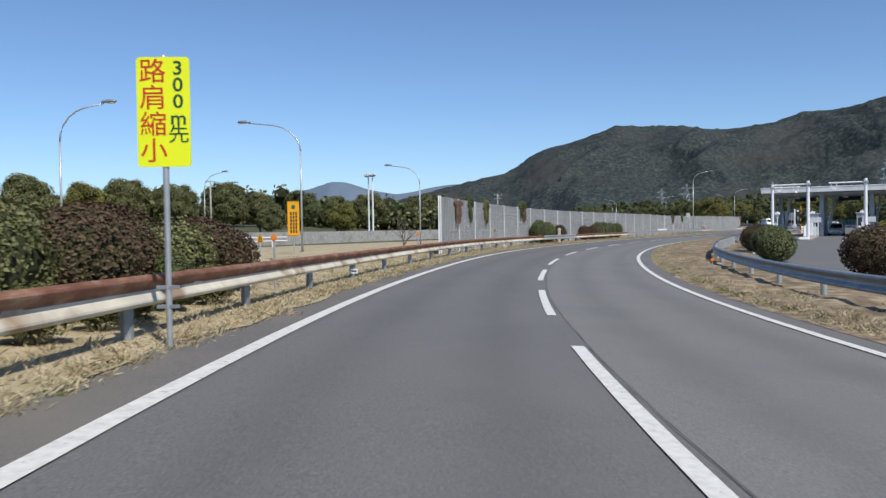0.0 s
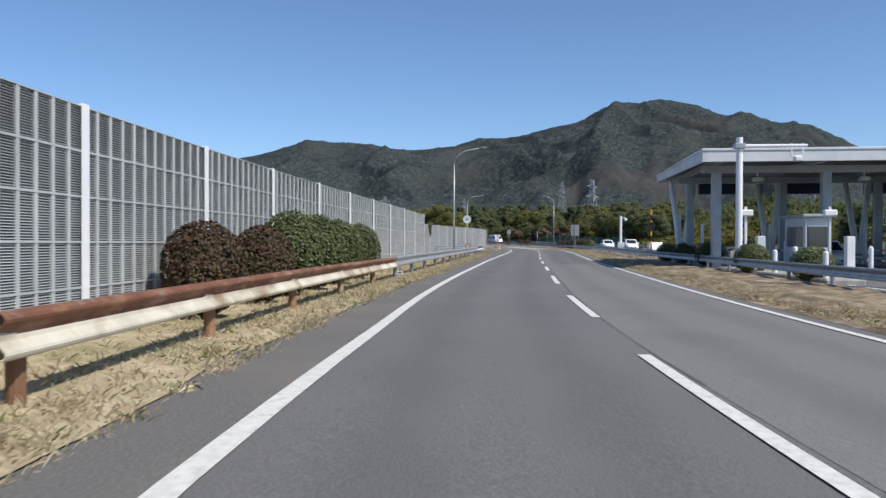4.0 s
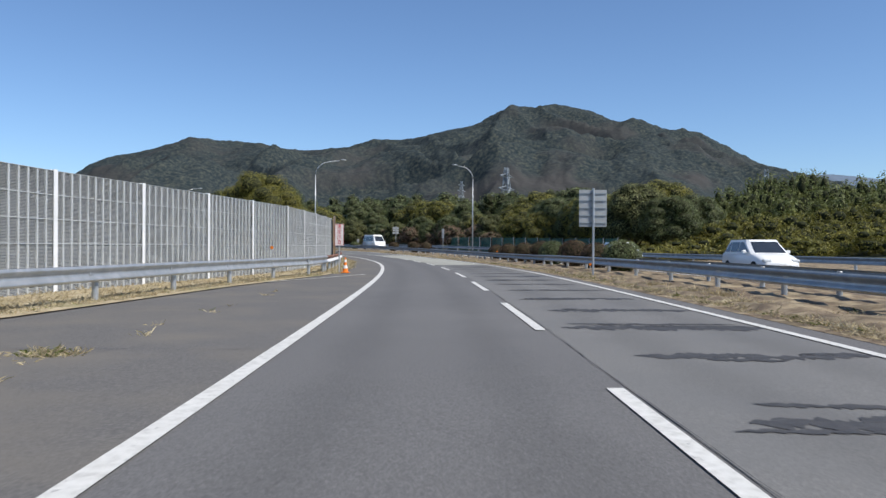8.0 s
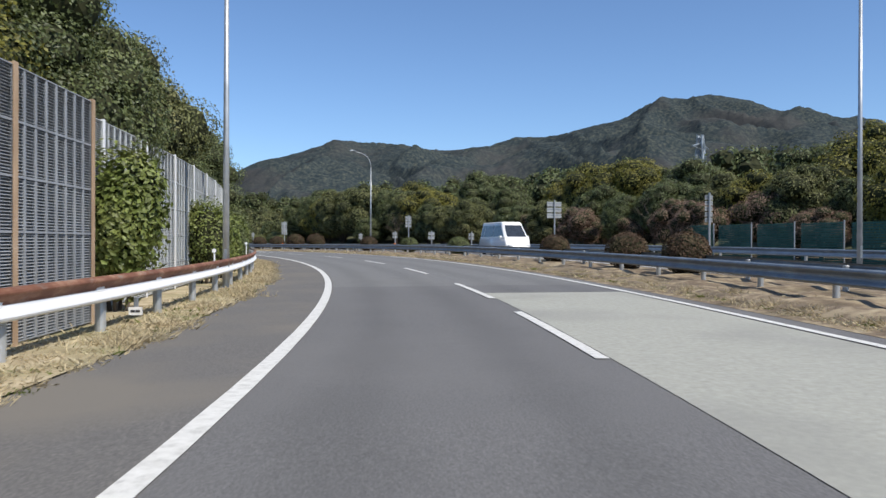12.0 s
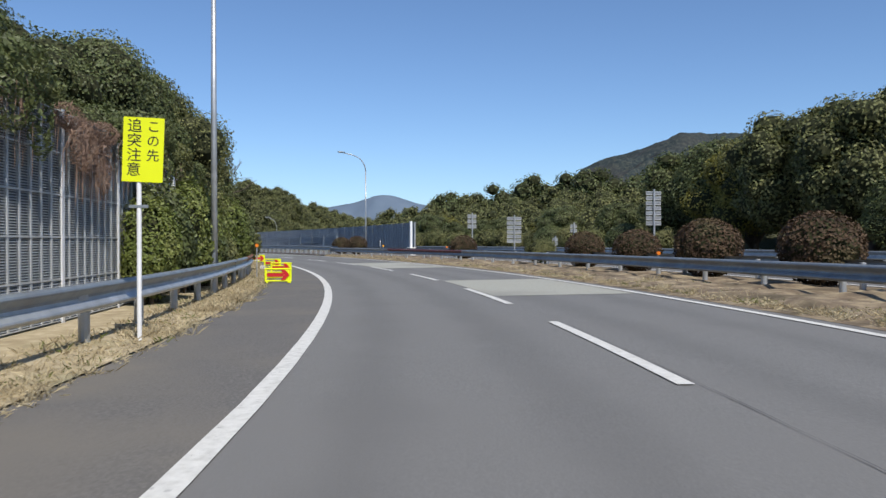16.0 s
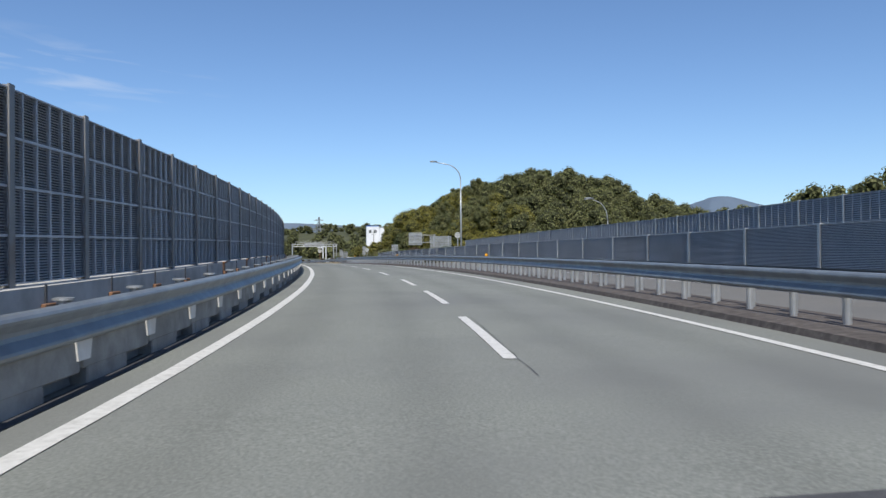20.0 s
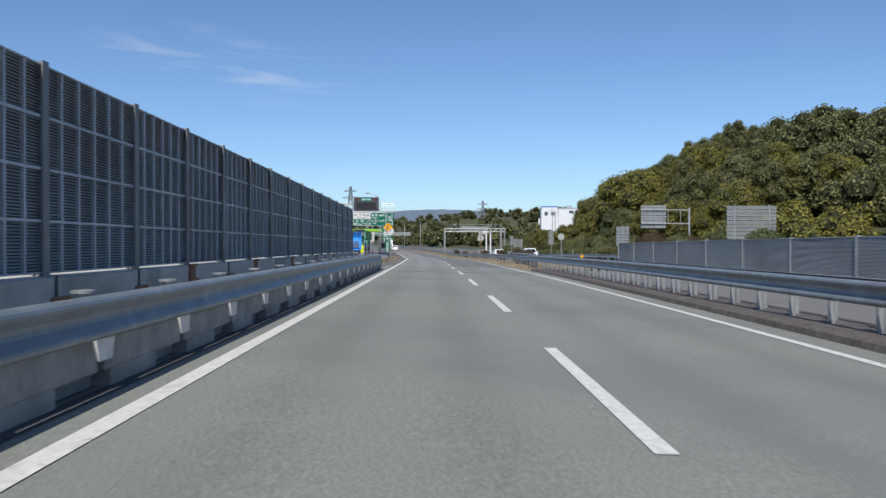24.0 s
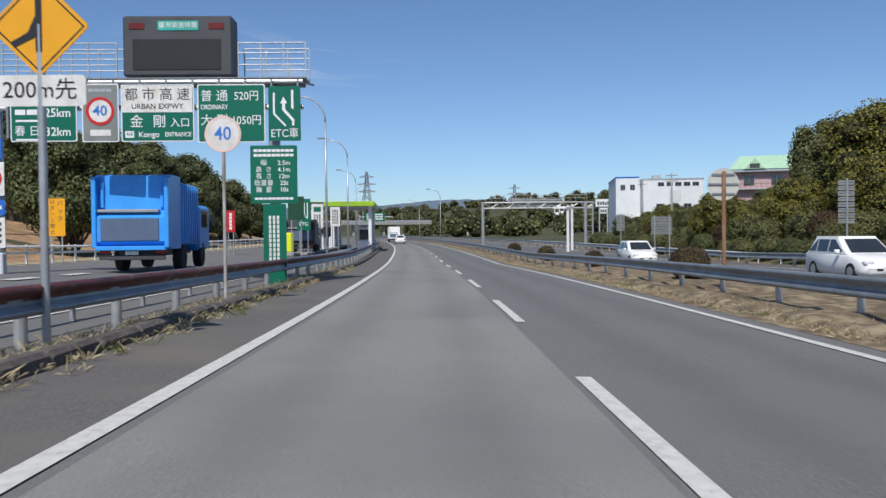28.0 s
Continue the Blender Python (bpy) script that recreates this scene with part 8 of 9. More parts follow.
def camera_mast(s, l, h, arm, z, label):
    ob = holder("camera_mast", facing(s, l), label, "camera mast", "toll camera masts")
    bm = bmesh.new()
    tube(bm, [(0, 0, 0), (0, 0, h)], [0.16, 0.15], 16)
    part("mast", bm, M_WHITE, ob, smooth=False)
    bm = bmesh.new()
    tube(bm, [(0.0, 0, z), (arm, 0, z)], [0.085, 0.07], 12)
    part("arm", bm, M_WHITE, ob)
    part("collar", boxes((-0.24, 0.24, -0.24, 0.24, z - 0.12, z + 0.12), bevel=0.03), M_GALV, ob)
    e = arm - 0.45 * (1 if arm > 0 else -1)
    part("bracket", boxes((e - 0.28, e - 0.22, -0.05, 0.05, z - 0.45, z + 0.1), (e + 0.22, e + 0.28, -0.05, 0.05, z - 0.45, z + 0.1), (e - 0.28, e + 0.28, -0.05, 0.05, z - 0.5, z - 0.44)), M_WHITE, ob)
    part("camera_unit", boxes((e - 0.16, e + 0.16, -0.28, 0.14, z - 0.72, z - 0.5), bevel=0.04), M_WHITE, ob)
    part("base_plate", boxes((-0.3, 0.3, -0.3, 0.3, 0, 0.06), bevel=0.01), M_CONC, ob)


camera_mast(105, 8.75, 6.25, 3.0, 5.85, "white camera mast with an arm over the first toll lane")
camera_mast(90.8, 13.5, 5.9, -3.2, 5.55, "white camera mast on a traffic island")
camera_mast(89.8, 18.6, 5.9, -3.2, 5.55, "white camera mast on a traffic island")
camera_mast(89.4, 23.8, 5.9, -3.2, 5.55, "white camera mast on a traffic island")
rng = random.Random(31)
for i, l in enumerate((9.6, 13.4, 18.6, 23.8, 29.0)):
    ob = holder("toll_island", facing(86, l), "raised concrete toll island with white equipment and bollards", "toll island", "toll islands")
    bm = boxes((-0.65, 0.65, 0 if i else 8, 42, 0.0, 0.24), bevel=0.05)
    part("kerb_slab", bm, M_CONC, ob)
    if i:
        part("nose", boxes((-0.5, 0.5, -1.2, 0.0, 0.0, 0.3), bevel=0.1), M_FADED, ob)
    for y in (9, 11.5, 14, 30, 32.5, 35, 38):
        y += rng.uniform(-0.5, 0.5)
        bm = bmesh.new()
        hh = rng.uniform(0.9, 1.15)
        tube(bm, [(-0.45, y, 0.24), (-0.45, y, 0.24 + hh - 0.05), (-0.45, y, 0.24 + hh)], [0.09, 0.09, 0.05], 12)
        part("bollard", bm, M_WHITE, ob)
    for y, hh, ww in ((17, 1.5, 0.35), (19.2, 2.9, 0.12), (24.5, 1.3, 0.45), (33.6, 3.1, 0.11), (27.6, 2.3, 0.16)):
        part("equipment_post", boxes((-ww / 2, ww / 2, y - ww / 2, y + ww / 2, 0.24, 0.24 + hh), bevel=0.02), rng.choice((M_WHITE, M_FASCIA)), ob)
    part("antenna_head", boxes((-0.3, 0.3, 19.0, 19.3, 2.7, 3.0), bevel=0.05), M_WHITE, ob)
    if i:
        part("sign_box", boxes((-0.1, 1.1, 12.1, 12.2, 1.7, 2.25), bevel=0.02), M_FASCIA, ob)
        part("sign_post", boxes((0.45, 0.55, 12.2, 12.3, 0.24, 2.0)), M_WHITE, ob)
    if i > 0:
        bt = part("booth", boxes((-0.6, 0.6, 20.6, 23.4, 0.24, 2.7), bevel=0.03), M_FASCIA, ob, "pale toll booth")
        for x in (-0.605, 0.605):
            part("booth_window", boxes((x - 0.008, x + 0.008, 20.9, 23.1, 1.25, 2.25)), M_GLASS, bt)
        part("booth_window", boxes((-0.5, 0.5, 20.585, 20.6, 1.25, 2.25)), M_GLASS, bt)
        part("booth_roof", boxes((-0.75, 0.75, 20.4, 23.6, 2.7, 2.85), bevel=0.03), M_GREYP, bt)
    gate = part("gate_arm", boxes((0.1, 2.5, 28.0, 28.05, 1.0, 1.08)), M_WHITE, ob, "white gate arm with red bands")
    for k in range(4):
        part("red_band", boxes((0.45 + k * 0.55, 0.7 + k * 0.55, 27.992, 28.058, 0.995, 1.085)), M_RED, gate)

# marker pole, camera pole and white blocks at the end of the toll islands
ob = holder("striped_marker", facing(136.8, 9.35), "black and yellow striped pole with a black wheel marker", "marker pole")
for i in range(9):
    bm = bmesh.new()
    tube(bm, [(0, 0, 0.45 * i), (0, 0, 0.45 * (i + 1))], 0.07, 10)
    part("stripe", bm, M_BLACK if i % 2 else M_AMBER, ob)
part("wheel_marker", ring(0.16, 0.34, 0.06), M_BLACK, ob, m=Matrix.Translation((0, -0.1, 2.65)))
for a in (0, 60, 120):
    part("spoke", boxes((-0.3, 0.3, -0.12, -0.08, -0.03, 0.03)), M_BLACK, ob, m=Matrix.Translation((0, 0, 2.65)) @ Matrix.Rotation(radians(a), 4, "Y"))
ob = holder("camera_pole", facing(145.7, 7.69), "white surveillance pole with a dome camera and cabinet", "camera pole")
bm = bmesh.new()
tube(bm, [(0, 0, -0.1), (0, 0, 3.7), (0, 0, 3.75)], [0.125, 0.125, 0.08], 14)
part("mast", bm, M_WHITE, ob)
part("cabinet", boxes((-0.3, 0.3, -0.34, -0.1, 0.72, 1.2), bevel=0.02), M_FASCIA, ob)
part("lower_cabinet", boxes((-0.28, 0.28, -0.32, -0.1, 0.2, 0.7), bevel=0.02), M_FASCIA, ob)
for z in (1.7, 2.3, 2.9):
    part("step_bolt", boxes((-0.22, 0.22, -0.012, 0.012, z, z + 0.02)), M_GALV_D, ob)
bm = bmesh.new()
tube(bm, [(0.1, 0, 3.55), (0.35, 0, 3.62), (0.48, 0, 3.55)], [0.03, 0.03, 0.03], 8)
part("bracket", bm, M_WHITE, ob)
dome = part("camera_dome", tube(bmesh.new(), [(0.48, 0, 3.56), (0.48, 0, 3.46), (0.48, 0, 3.36), (0.48, 0, 3.28)], [0.08, 0.15, 0.14, 0.05], 14), M_WHITE, ob)
for s, l, hh in ((138.3, 9.9, 1.0), (141.0, 10.3, 1.25)):
    ob = holder("crash_cushion", facing(s, l), "whitish concrete end block with a sloping nose", "crash cushion", "concrete end blocks")
    bm = bmesh.new()
    prof = [(-1.4, 0), (-1.2, hh * 0.5), (-0.5, hh), (1.3, hh), (1.3, 0)]
    loft(bm, [[(x, y, z) for y, z in prof + prof[:1]] for x in (-0.55, 0.55)])
    part("block", bm, M_FADED, ob)
    part("chevron_plate", boxes((-0.45, 0.45, -1.32, -1.28, 0.05, hh * 0.4)), M_AMBER, ob)
# green mesh fence beyond the opposite lanes
ob = holder("mesh_fence", Matrix.Identity(4), "dull green mesh fence beyond the opposite carriageway", "fence")
fl = knots((214, 20.6), (231, 20.4), (256, 20.3))
for k in range(15):
    s = 214 + 3 * k
    bm = bmesh.new()
    tube(bm, [(0, 0, -0.2), (0, 0, 2.1)], 0.035, 8)
    part("post", bm, M_GALV, ob, m=facing(s, fl(s)))
    if k < 14:
        bm = bmesh.new()
        for j in range(16):
            box(bm, 0.0, 0.012, 0, 3.0, 0.12 + j * 0.12, 0.2 + j * 0.12)
        for j in range(20):
            box(bm, -0.012, 0.0, j * 0.15, j * 0.15 + 0.04, 0.1, 2.04)
        a, b = road(s, fl(s)), road(s + 3, fl(s + 3))
        part("mesh_panel", bm, M_GFENCE, ob, m=Matrix.Translation(a) @ Matrix.Rotation(math.atan2(-(b - a).x, (b - a).y), 4, "Z"))
# low concrete wall behind the dry field
ob = holder("field_wall", Matrix.Identity(4), "stained low concrete wall at the edge of the dry field", "concrete wall")
put("wall_body", ribbon("wall_body", -30, 130, [(-36.2, -0.6), (-36.2, 1.1), (-35.8, 1.15), (-35.8, -0.6)], M_CONC, 4, True), ob)
ob = holder("side_road_rail", Matrix.Identity(4), "white pipe rail along the side road", "guardrail")
for z in (0.35, 0.65):
    put("rail", ribbon("rail", -20, 60, [(-27.0, z), (-26.92, z + 0.05), (-27.0, z + 0.1), (-27.08, z + 0.05)], M_WHITE, 4, True), ob)
for k in range(20):
    put("post", post_of(M_WHITE, 0.75, 0.05), ob, Matrix.Translation(road(-18 + 4 * k, -27.0)))


# ---- end of the drive: entrance ramp and its gantry ----
structure("ramp_road", ribbon("ramp_road", 452.5, 760, [(-20, -0.01), (-12, -0.01), (-9.4, -0.01), (-6.9, -0.01), (lambda s: rail_l(s) - 0.55, -0.01)], M_ASPH_L), "grey asphalt entrance ramp beside the expressway", "road")
ramp = structure("ramp_edge_line", ribbon("ramp_edge_line", 455, 640, [(-7.6, 0.006), (-7.45, 0.006)], M_PAINT), "white edge line of the ramp", "road marking")
put("edge_line", ribbon("edge_line", 455, 640, [(-18.7, 0.006), (-18.55, 0.006)], M_PAINT), ramp)
for k in range(16):
    s = 466 + 3.1 * k
    put("lane_block", ribbon("lane_block", s, s + 1.5, [(-14.6, 0.006), (-14.25, 0.006)], M_PAINT, 0.8), ramp)
    put("lane_block", ribbon("lane_block", s, s + 1.5, [(-11.7, 0.006), (-11.4, 0.006)], M_PAINT, 0.8), ramp)
# dry cut slope above the ramp
sv, sf = [], []
for i in range(36):
    for j in range(14):
        q = ground_at(500 + 5 * i, -62 + 2.9 * j, 0.2 + 0.5 * noise.noise((i * 0.7, j * 0.6, 3.3)))
        sv.append(tuple(q))
        if i < 35 and j < 13:
            k = i * 14 + j
            sf.append((k, k + 14, k + 15, k + 1))
structure("cut_slope", mesh_of("cut_slope", sv, sf, M_SLOPE, True), "bare dry earth slope with brown grass", "slope")
# precast kerb stones under the red rail
kerb = holder("kerb", Matrix.Identity(4), "row of dark weathered precast kerb stones", "kerb")
bm = bmesh.new()
loft(bm, [[(-0.13, y, -0.05), (-0.13, y, h * 0.75), (-0.08, y, h), (0.06, y, h), (0.12, y, h * 0.7), (0.14, y, -0.05), (-0.13, y, -0.05)] for y, h in ((-0.56, 0.12), (-0.5, 0.165), (0.5, 0.165), (0.56, 0.12))])
stone = bpy.data.meshes.new("kerb_stone")
bm.to_mesh(stone)
bm.free()
stone.materials.append(M_KERB)
rng = random.Random(44)
for k in range(120):
    s = 455.2 + 1.17 * k
    if k in (9, 10, 21, 22, 35):
        continue
    put("kerb_stone", stone, kerb, facing(s, min(-4.95, rail_l(s) + 0.55) + rng.uniform(-0.02, 0.02), rng.uniform(-0.02, 0.01), rng.uniform(-1.5, 1.5)))
ramp_rail = holder("ramp_rail", Matrix.Identity(4), "white pipe rail on the far side of the ramp", "guardrail")
for z in (0.45, 0.75):
    put("rail", ribbon("rail", 503, 640, [(-20.0, z), (-19.93, z + 0.06), (-20.0, z + 0.12), (-20.07, z + 0.06)], M_WHITE, 3, True), ramp_rail)
for k in range(50):
    put("post", post_of(M_WHITE, 0.9, 0.055), ramp_rail, Matrix.Translation(road(503.5 + 2.7 * k, -20.0)))
near_rail = holder("ramp_rail", Matrix.Identity(4), "pale low rail between the ramp and the expressway", "guardrail")
put("rail", ribbon("rail", 454, 560, [(-6.9, 0.5), (-6.84, 0.55), (-6.9, 0.62), (-6.96, 0.55)], M_GALV, 3, True), near_rail)
for k in range(35):
    put("post", post_of(M_GALV, 0.58, 0.045), near_rail, Matrix.Translation(road(454.5 + 3 * k, -6.9)))
far_rail = holder("far_rail", Matrix.Identity(4), "low white rail on short posts beyond the opposite lanes", "guardrail")
put("rail", ribbon("rail", 470, 620, [(19.9, 0.55), (19.97, 0.62), (19.9, 0.72), (19.83, 0.62)], M_WHITE, 3, True), far_rail)
for k in range(50):
    put("post", post_of(M_WHITE, 0.7, 0.06), far_rail, Matrix.Translation(road(470.5 + 3 * k, 19.95)))

noise_barrier([(452.5, -20.9), (495, -20.9)], 3.0, 1.5, 2, M_DWALL, M_GALV_D, "low dark louvred barrier on the far side of the ramp", 0.0, 6, 10, 0.05)


def wooden_pole(x, y, h):
    ws, wl = near_road(np.array([float(x)]), np.array([float(y)]))
    ob = holder("utility_pole", Matrix.Translation(ground_at(float(ws[0]), float(wl[0]))), "plain brown wooden pole on the cut slope", "utility pole", "wooden poles")
    bm = bmesh.new()
    tube(bm, [(0, 0, -1), (0, 0, h * 0.5), (0.03, 0, h)], [0.16, 0.13, 0.1], 10)
    part("shaft", bm, M_BARK, ob, smooth=True)
    part("band", tube(bmesh.new(), [(0.02, 0, h - 0.7), (0.02, 0, h - 0.55)], 0.125, 10), M_GALV_D, ob)


for x, y, h in ((-75.5, 448.7, 8.2), (-97.3, 470.4, 7.6), (-84.0, 455.0, 4.4)):
    wooden_pole(x, y, h)
for i, (x, y, h) in enumerate(((-85.5, 439.4, 7.5), (-98, 446, 8.5), (-82, 434, 7.0), (-102, 455, 8.0), (-90, 443, 6.5), (-110, 452, 9.0))):
    ws, wl = near_road(np.array([float(x)]), np.array([float(y)]))
    bare_tree(float(ws[0]), float(wl[0]), h, 330 + i)

SG = 514.0
g0 = holder("sign_gantry", facing(SG, 0), "grey steel sign gantry with a catwalk over the entrance ramp", "sign gantry")
for l in (-14.3, -6.0):
    bm = bmesh.new()
    tube(bm, [(l, 0.35, -0.2), (l, 0.35, 6.3)], [0.19, 0.17], 16)
    part("leg", bm, M_GALV, g0, smooth=True)
for z, y in ((6.15, 0.15), (6.15, 0.75), (5.4, 0.2)):
    bm = bmesh.new()
    tube(bm, [(-14.8, y, z), (-5.1, y, z)], 0.08, 10)
    part("beam", bm, M_GALV, g0)
for i in range(13):
    x = -14.6 + i * 0.78
    part("strut", tube(bmesh.new(), [(x, 0.15, 6.15), (x + 0.39, 0.75, 6.15)], 0.035, 6), M_GALV, g0)
    part("hanger", boxes((x - 0.03, x + 0.03, 0.04, 0.1, 4.5, 6.2)), M_GALV_D, g0)
part("catwalk", boxes((-14.8, -5.0, 0.1, 0.95, 6.24, 6.28)), M_GALV_D, g0)
for a, b in ((-14.8, -10.6), (-7.0, -5.0)):
    for z in (6.65, 7.0, 7.3):
        for y in (0.12, 0.93):
            part("handrail", tube(bmesh.new(), [(a, y, z), (b, y, z)], 0.02, 6), M_GALV, g0)
    n = int((b - a) / 0.9) + 1
    for k in range(n + 1):
        x = a + (b - a) * k / n
        for y in (0.12, 0.93):
            part("baluster", boxes((x - 0.018, x + 0.018, y - 0.018, y + 0.018, 6.28, 7.32)), M_GALV, g0)
# LED board
led = part("message_board", boxes((-10.4, -7.15, 0.05, 0.75, 6.3, 8.1), bevel=0.06), M_CHAR, g0, "charcoal electronic message board, dark")
part("screen", boxes((-10.1, -7.5, 0.03, 0.045, 6.5, 7.4)), M_BLACK, led)
hd = part("header", boxes((-9.35, -8.15, 0.03, 0.045, 7.66, 7.94)), M_TEAL, led, "teal header strip")
lettering("都市高速情報", 0.19, M_WHITE, hd, -8.75, 7.8, 0.022)
for x in (-10.1, -7.75):
    part("warning_lamp", boxes((x - 0.1, x + 0.35, 0.03, 0.045, 7.7, 7.88)), M_DKRED, led)


def green_board(x0, x1, z0, z1, label, face=None, white=0.035):
    bd = part("sign_board", plate(x1 - x0, z1 - z0, 0.03, 0.05), M_WHITE, g0, label, Matrix.Translation(((x0 + x1) / 2, 0, (z0 + z1) / 2)))
    part("field", plate(x1 - x0 - 2 * white, z1 - z0 - 2 * white, 0.006, 0.04), face or M_GREEN, bd, m=Matrix.Translation((0, -0.02, 0)))
    return bd


Y = -0.028
b1 = green_board(-13.7, -11.75, 4.38, 6.08, "green distance board with white figures")
for i, d in enumerate(("22km", "25km", "32km")):
    lettering(d, 0.36, M_WHITE, b1, 0.42, 0.55 - 0.56 * i, Y, 0.95)
    bars(b1, -0.85, -0.1, 0.27 - 0.56 * i, 0.38 - 0.56 * i, 1, M_WHITE, Y)
bars(b1, -0.85, -0.1, 0.44, 0.72, 1, M_WHITE, Y, cols=4)
bars(b1, -0.85, -0.15, -0.12, 0.16, 1, M_WHITE, Y, cols=2)
lettering("春 日", 0.33, M_WHITE, b1, -0.48, -0.55, Y)
b2 = green_board(-11.6, -10.52, 4.36, 6.08, "white electronic speed limit board", M_CHARG)
part("disc", ring(0, 0.42, 0.008), M_FADED, b2, m=Matrix.Translation((0, Y, 0.05)))
part("rim", ring(0.33, 0.42, 0.006), M_RED, b2, m=Matrix.Translation((0, Y - 0.008, 0.05)))
lettering("40", 0.42, M_BLUETXT, b2, 0, 0.05, Y - 0.01)
part("caption_bar", boxes((-0.3, 0.3, Y - 0.003, Y + 0.003, -0.68, -0.5)), M_FADED, b2)
bars(b2, -0.35, 0.35, 0.58, 0.75, 1, M_GREYP, Y, cols=4)
b3 = green_board(-10.45, -8.3, 4.36, 6.05, "white and green expressway entrance board")
part("white_field", boxes((-1.03, 1.03, Y - 0.002, Y + 0.002, 0.02, 0.80)), M_FADED, b3)
lettering("都 市 高 速", 0.40, M_CHAR, b3, 0, 0.53, Y - 0.006)
lettering("URBAN EXPWY", 0.22, M_CHAR, b3, 0, 0.19, Y - 0.006)
lettering("金", 0.40, M_WHITE, b3, -0.62, -0.27, Y)
lettering("剛", 0.40, M_WHITE, b3, 0.05, -0.27, Y)
lettering("入口", 0.30, M_WHITE, b3, 0.66, -0.3, Y)
lettering("Kongo", 0.23, M_WHITE, b3, -0.26, -0.64, Y)
lettering("ENTRANCE", 0.19, M_WHITE, b3, 0.6, -0.64, Y, 0.8)
part("number_patch", boxes((-0.96, -0.7, Y - 0.003, Y + 0.003, -0.73, -0.53)), M_WHITE, b3)
lettering("414", 0.15, M_GREEN, b3, -0.83, -0.63, Y - 0.007, 0.8)
b4 = green_board(-8.2, -6.2, 4.32, 6.05, "green toll price board")
for z, k, p, e in ((0.5, "普 通", "520円", "ORDINARY"), (-0.22, "大 型", "1050円", "LARGE")):
    lettering(k, 0.36, M_WHITE, b4, -0.5, z, Y)
    lettering(p, 0.33, M_WHITE, b4, 0.45, z, Y, 0.9)
    lettering(e, 0.2, M_WHITE, b4, -0.5, z - 0.32, Y, 0.8)
b5 = green_board(-6.1, -5.15, 4.36, 5.98, "green lane board with a white lane symbol", white=0.0)
lettering("ETC車", 0.33, M_WHITE, b5, 0, -0.6, Y, 0.9)
for pts in ([(-0.28, 0.62), (-0.28, 0.0), (0.05, -0.35), (0.05, -0.38), (0.0, -0.38), (-0.34, -0.02), (-0.34, 0.62)], [(-0.07, 0.3), (-0.07, 0.1), (0.22, -0.22), (0.22, -0.36), (0.29, -0.36), (0.29, -0.18), (0.02, 0.13), (0.02, 0.3)], [(0.2, 0.7), (0.2, 0.16), (0.27, 0.12), (0.27, 0.7)], [(-0.13, 0.3), (0.08, 0.3), (-0.025, 0.5)]):
    bm = bmesh.new()
    bm.faces.new([bm.verts.new((x, Y - 0.003, z)) for x, z in pts])
    bmesh.ops.triangulate(bm, faces=bm.faces[:])
    part("lane_symbol", bm, M_WHITE, b5)
b6 = green_board(-6.66, -5.27, 2.5, 4.22, "green vehicle size limit board", white=0.0)
for i, (a, b) in enumerate((("幅", "2.5m"), ("高  さ", "4.1m"), ("長  さ", "12m"), ("総重量", "25t"), ("軸  重", "10t"))):
    lettering(a, 0.19, M_WHITE, b6, -0.3, 0.34 - 0.2 * i, Y)
    lettering(b, 0.19, M_WHITE, b6, 0.3, 0.34 - 0.2 * i, Y)
bars(b6, -0.6, 0.6, 0.5, 0.78, 2, M_WHITE, Y, cols=9)
bars(b6, -0.58, 0.58, -0.78, -0.66, 1, M_WHITE, Y, cols=9)
b7 = green_board(-6.3, -5.62, 0.0, 2.48, "green column board", white=0.0)
bars(b7, -0.2, 0.16, -0.6, 0.9, 3, M_FADED, Y, vertical=True, cols=11)
# small signs on the left leg
p = part("leg_sign", plate(0.62, 0.62, 0.014, 0.03), M_BLUEFILM, g0, "blue arrow plate", Matrix.Translation((-14.35, 0.1, 4.2)))
bm = bmesh.new()
bm.faces.new([bm.verts.new((x, -0.012, z)) for x, z in ((-0.05, -0.24), (0.05, -0.24), (0.05, 0.05), (0.15, 0.05), (0, 0.25), (-0.15, 0.05), (-0.05, 0.05))])
bmesh.ops.triangulate(bm, faces=bm.faces[:])
part("arrow", bm, M_WHITE, p)
p = part("leg_sign", plate(0.75, 1.0, 0.014, 0.03), M_FADED, g0, "white plate with a round limit", Matrix.Translation((-14.35, 0.1, 3.3)))
part("rim", ring(0.24, 0.31, 0.006), M_RED, p, m=Matrix.Translation((0, -0.012, 0.02)))
lettering("40", 0.3, M_BLUETXT, p, 0, 0.02, -0.01)
p = part("leg_sign", plate(0.75, 0.45, 0.014, 0.03), M_BLUEFILM, g0, "blue notice plate", Matrix.Translation((-14.35, 0.1, 2.45)))
bars(p, -0.3, 0.3, -0.1, 0.1, 1, M_WHITE, cols=4)
p = part("leg_sign", plate(0.75, 0.9, 0.014, 0.03), M_FADED, g0, "white notice plate", Matrix.Translation((-14.35, 0.1, 1.7)))
bars(p, -0.28, 0.28, -0.35, 0.35, 4, M_CHAR, cols=3)
part("control_box", boxes((-14.6, -14.0, -0.05, 0.2, 0.4, 1.1), bevel=0.03), M_FASCIA, g0)

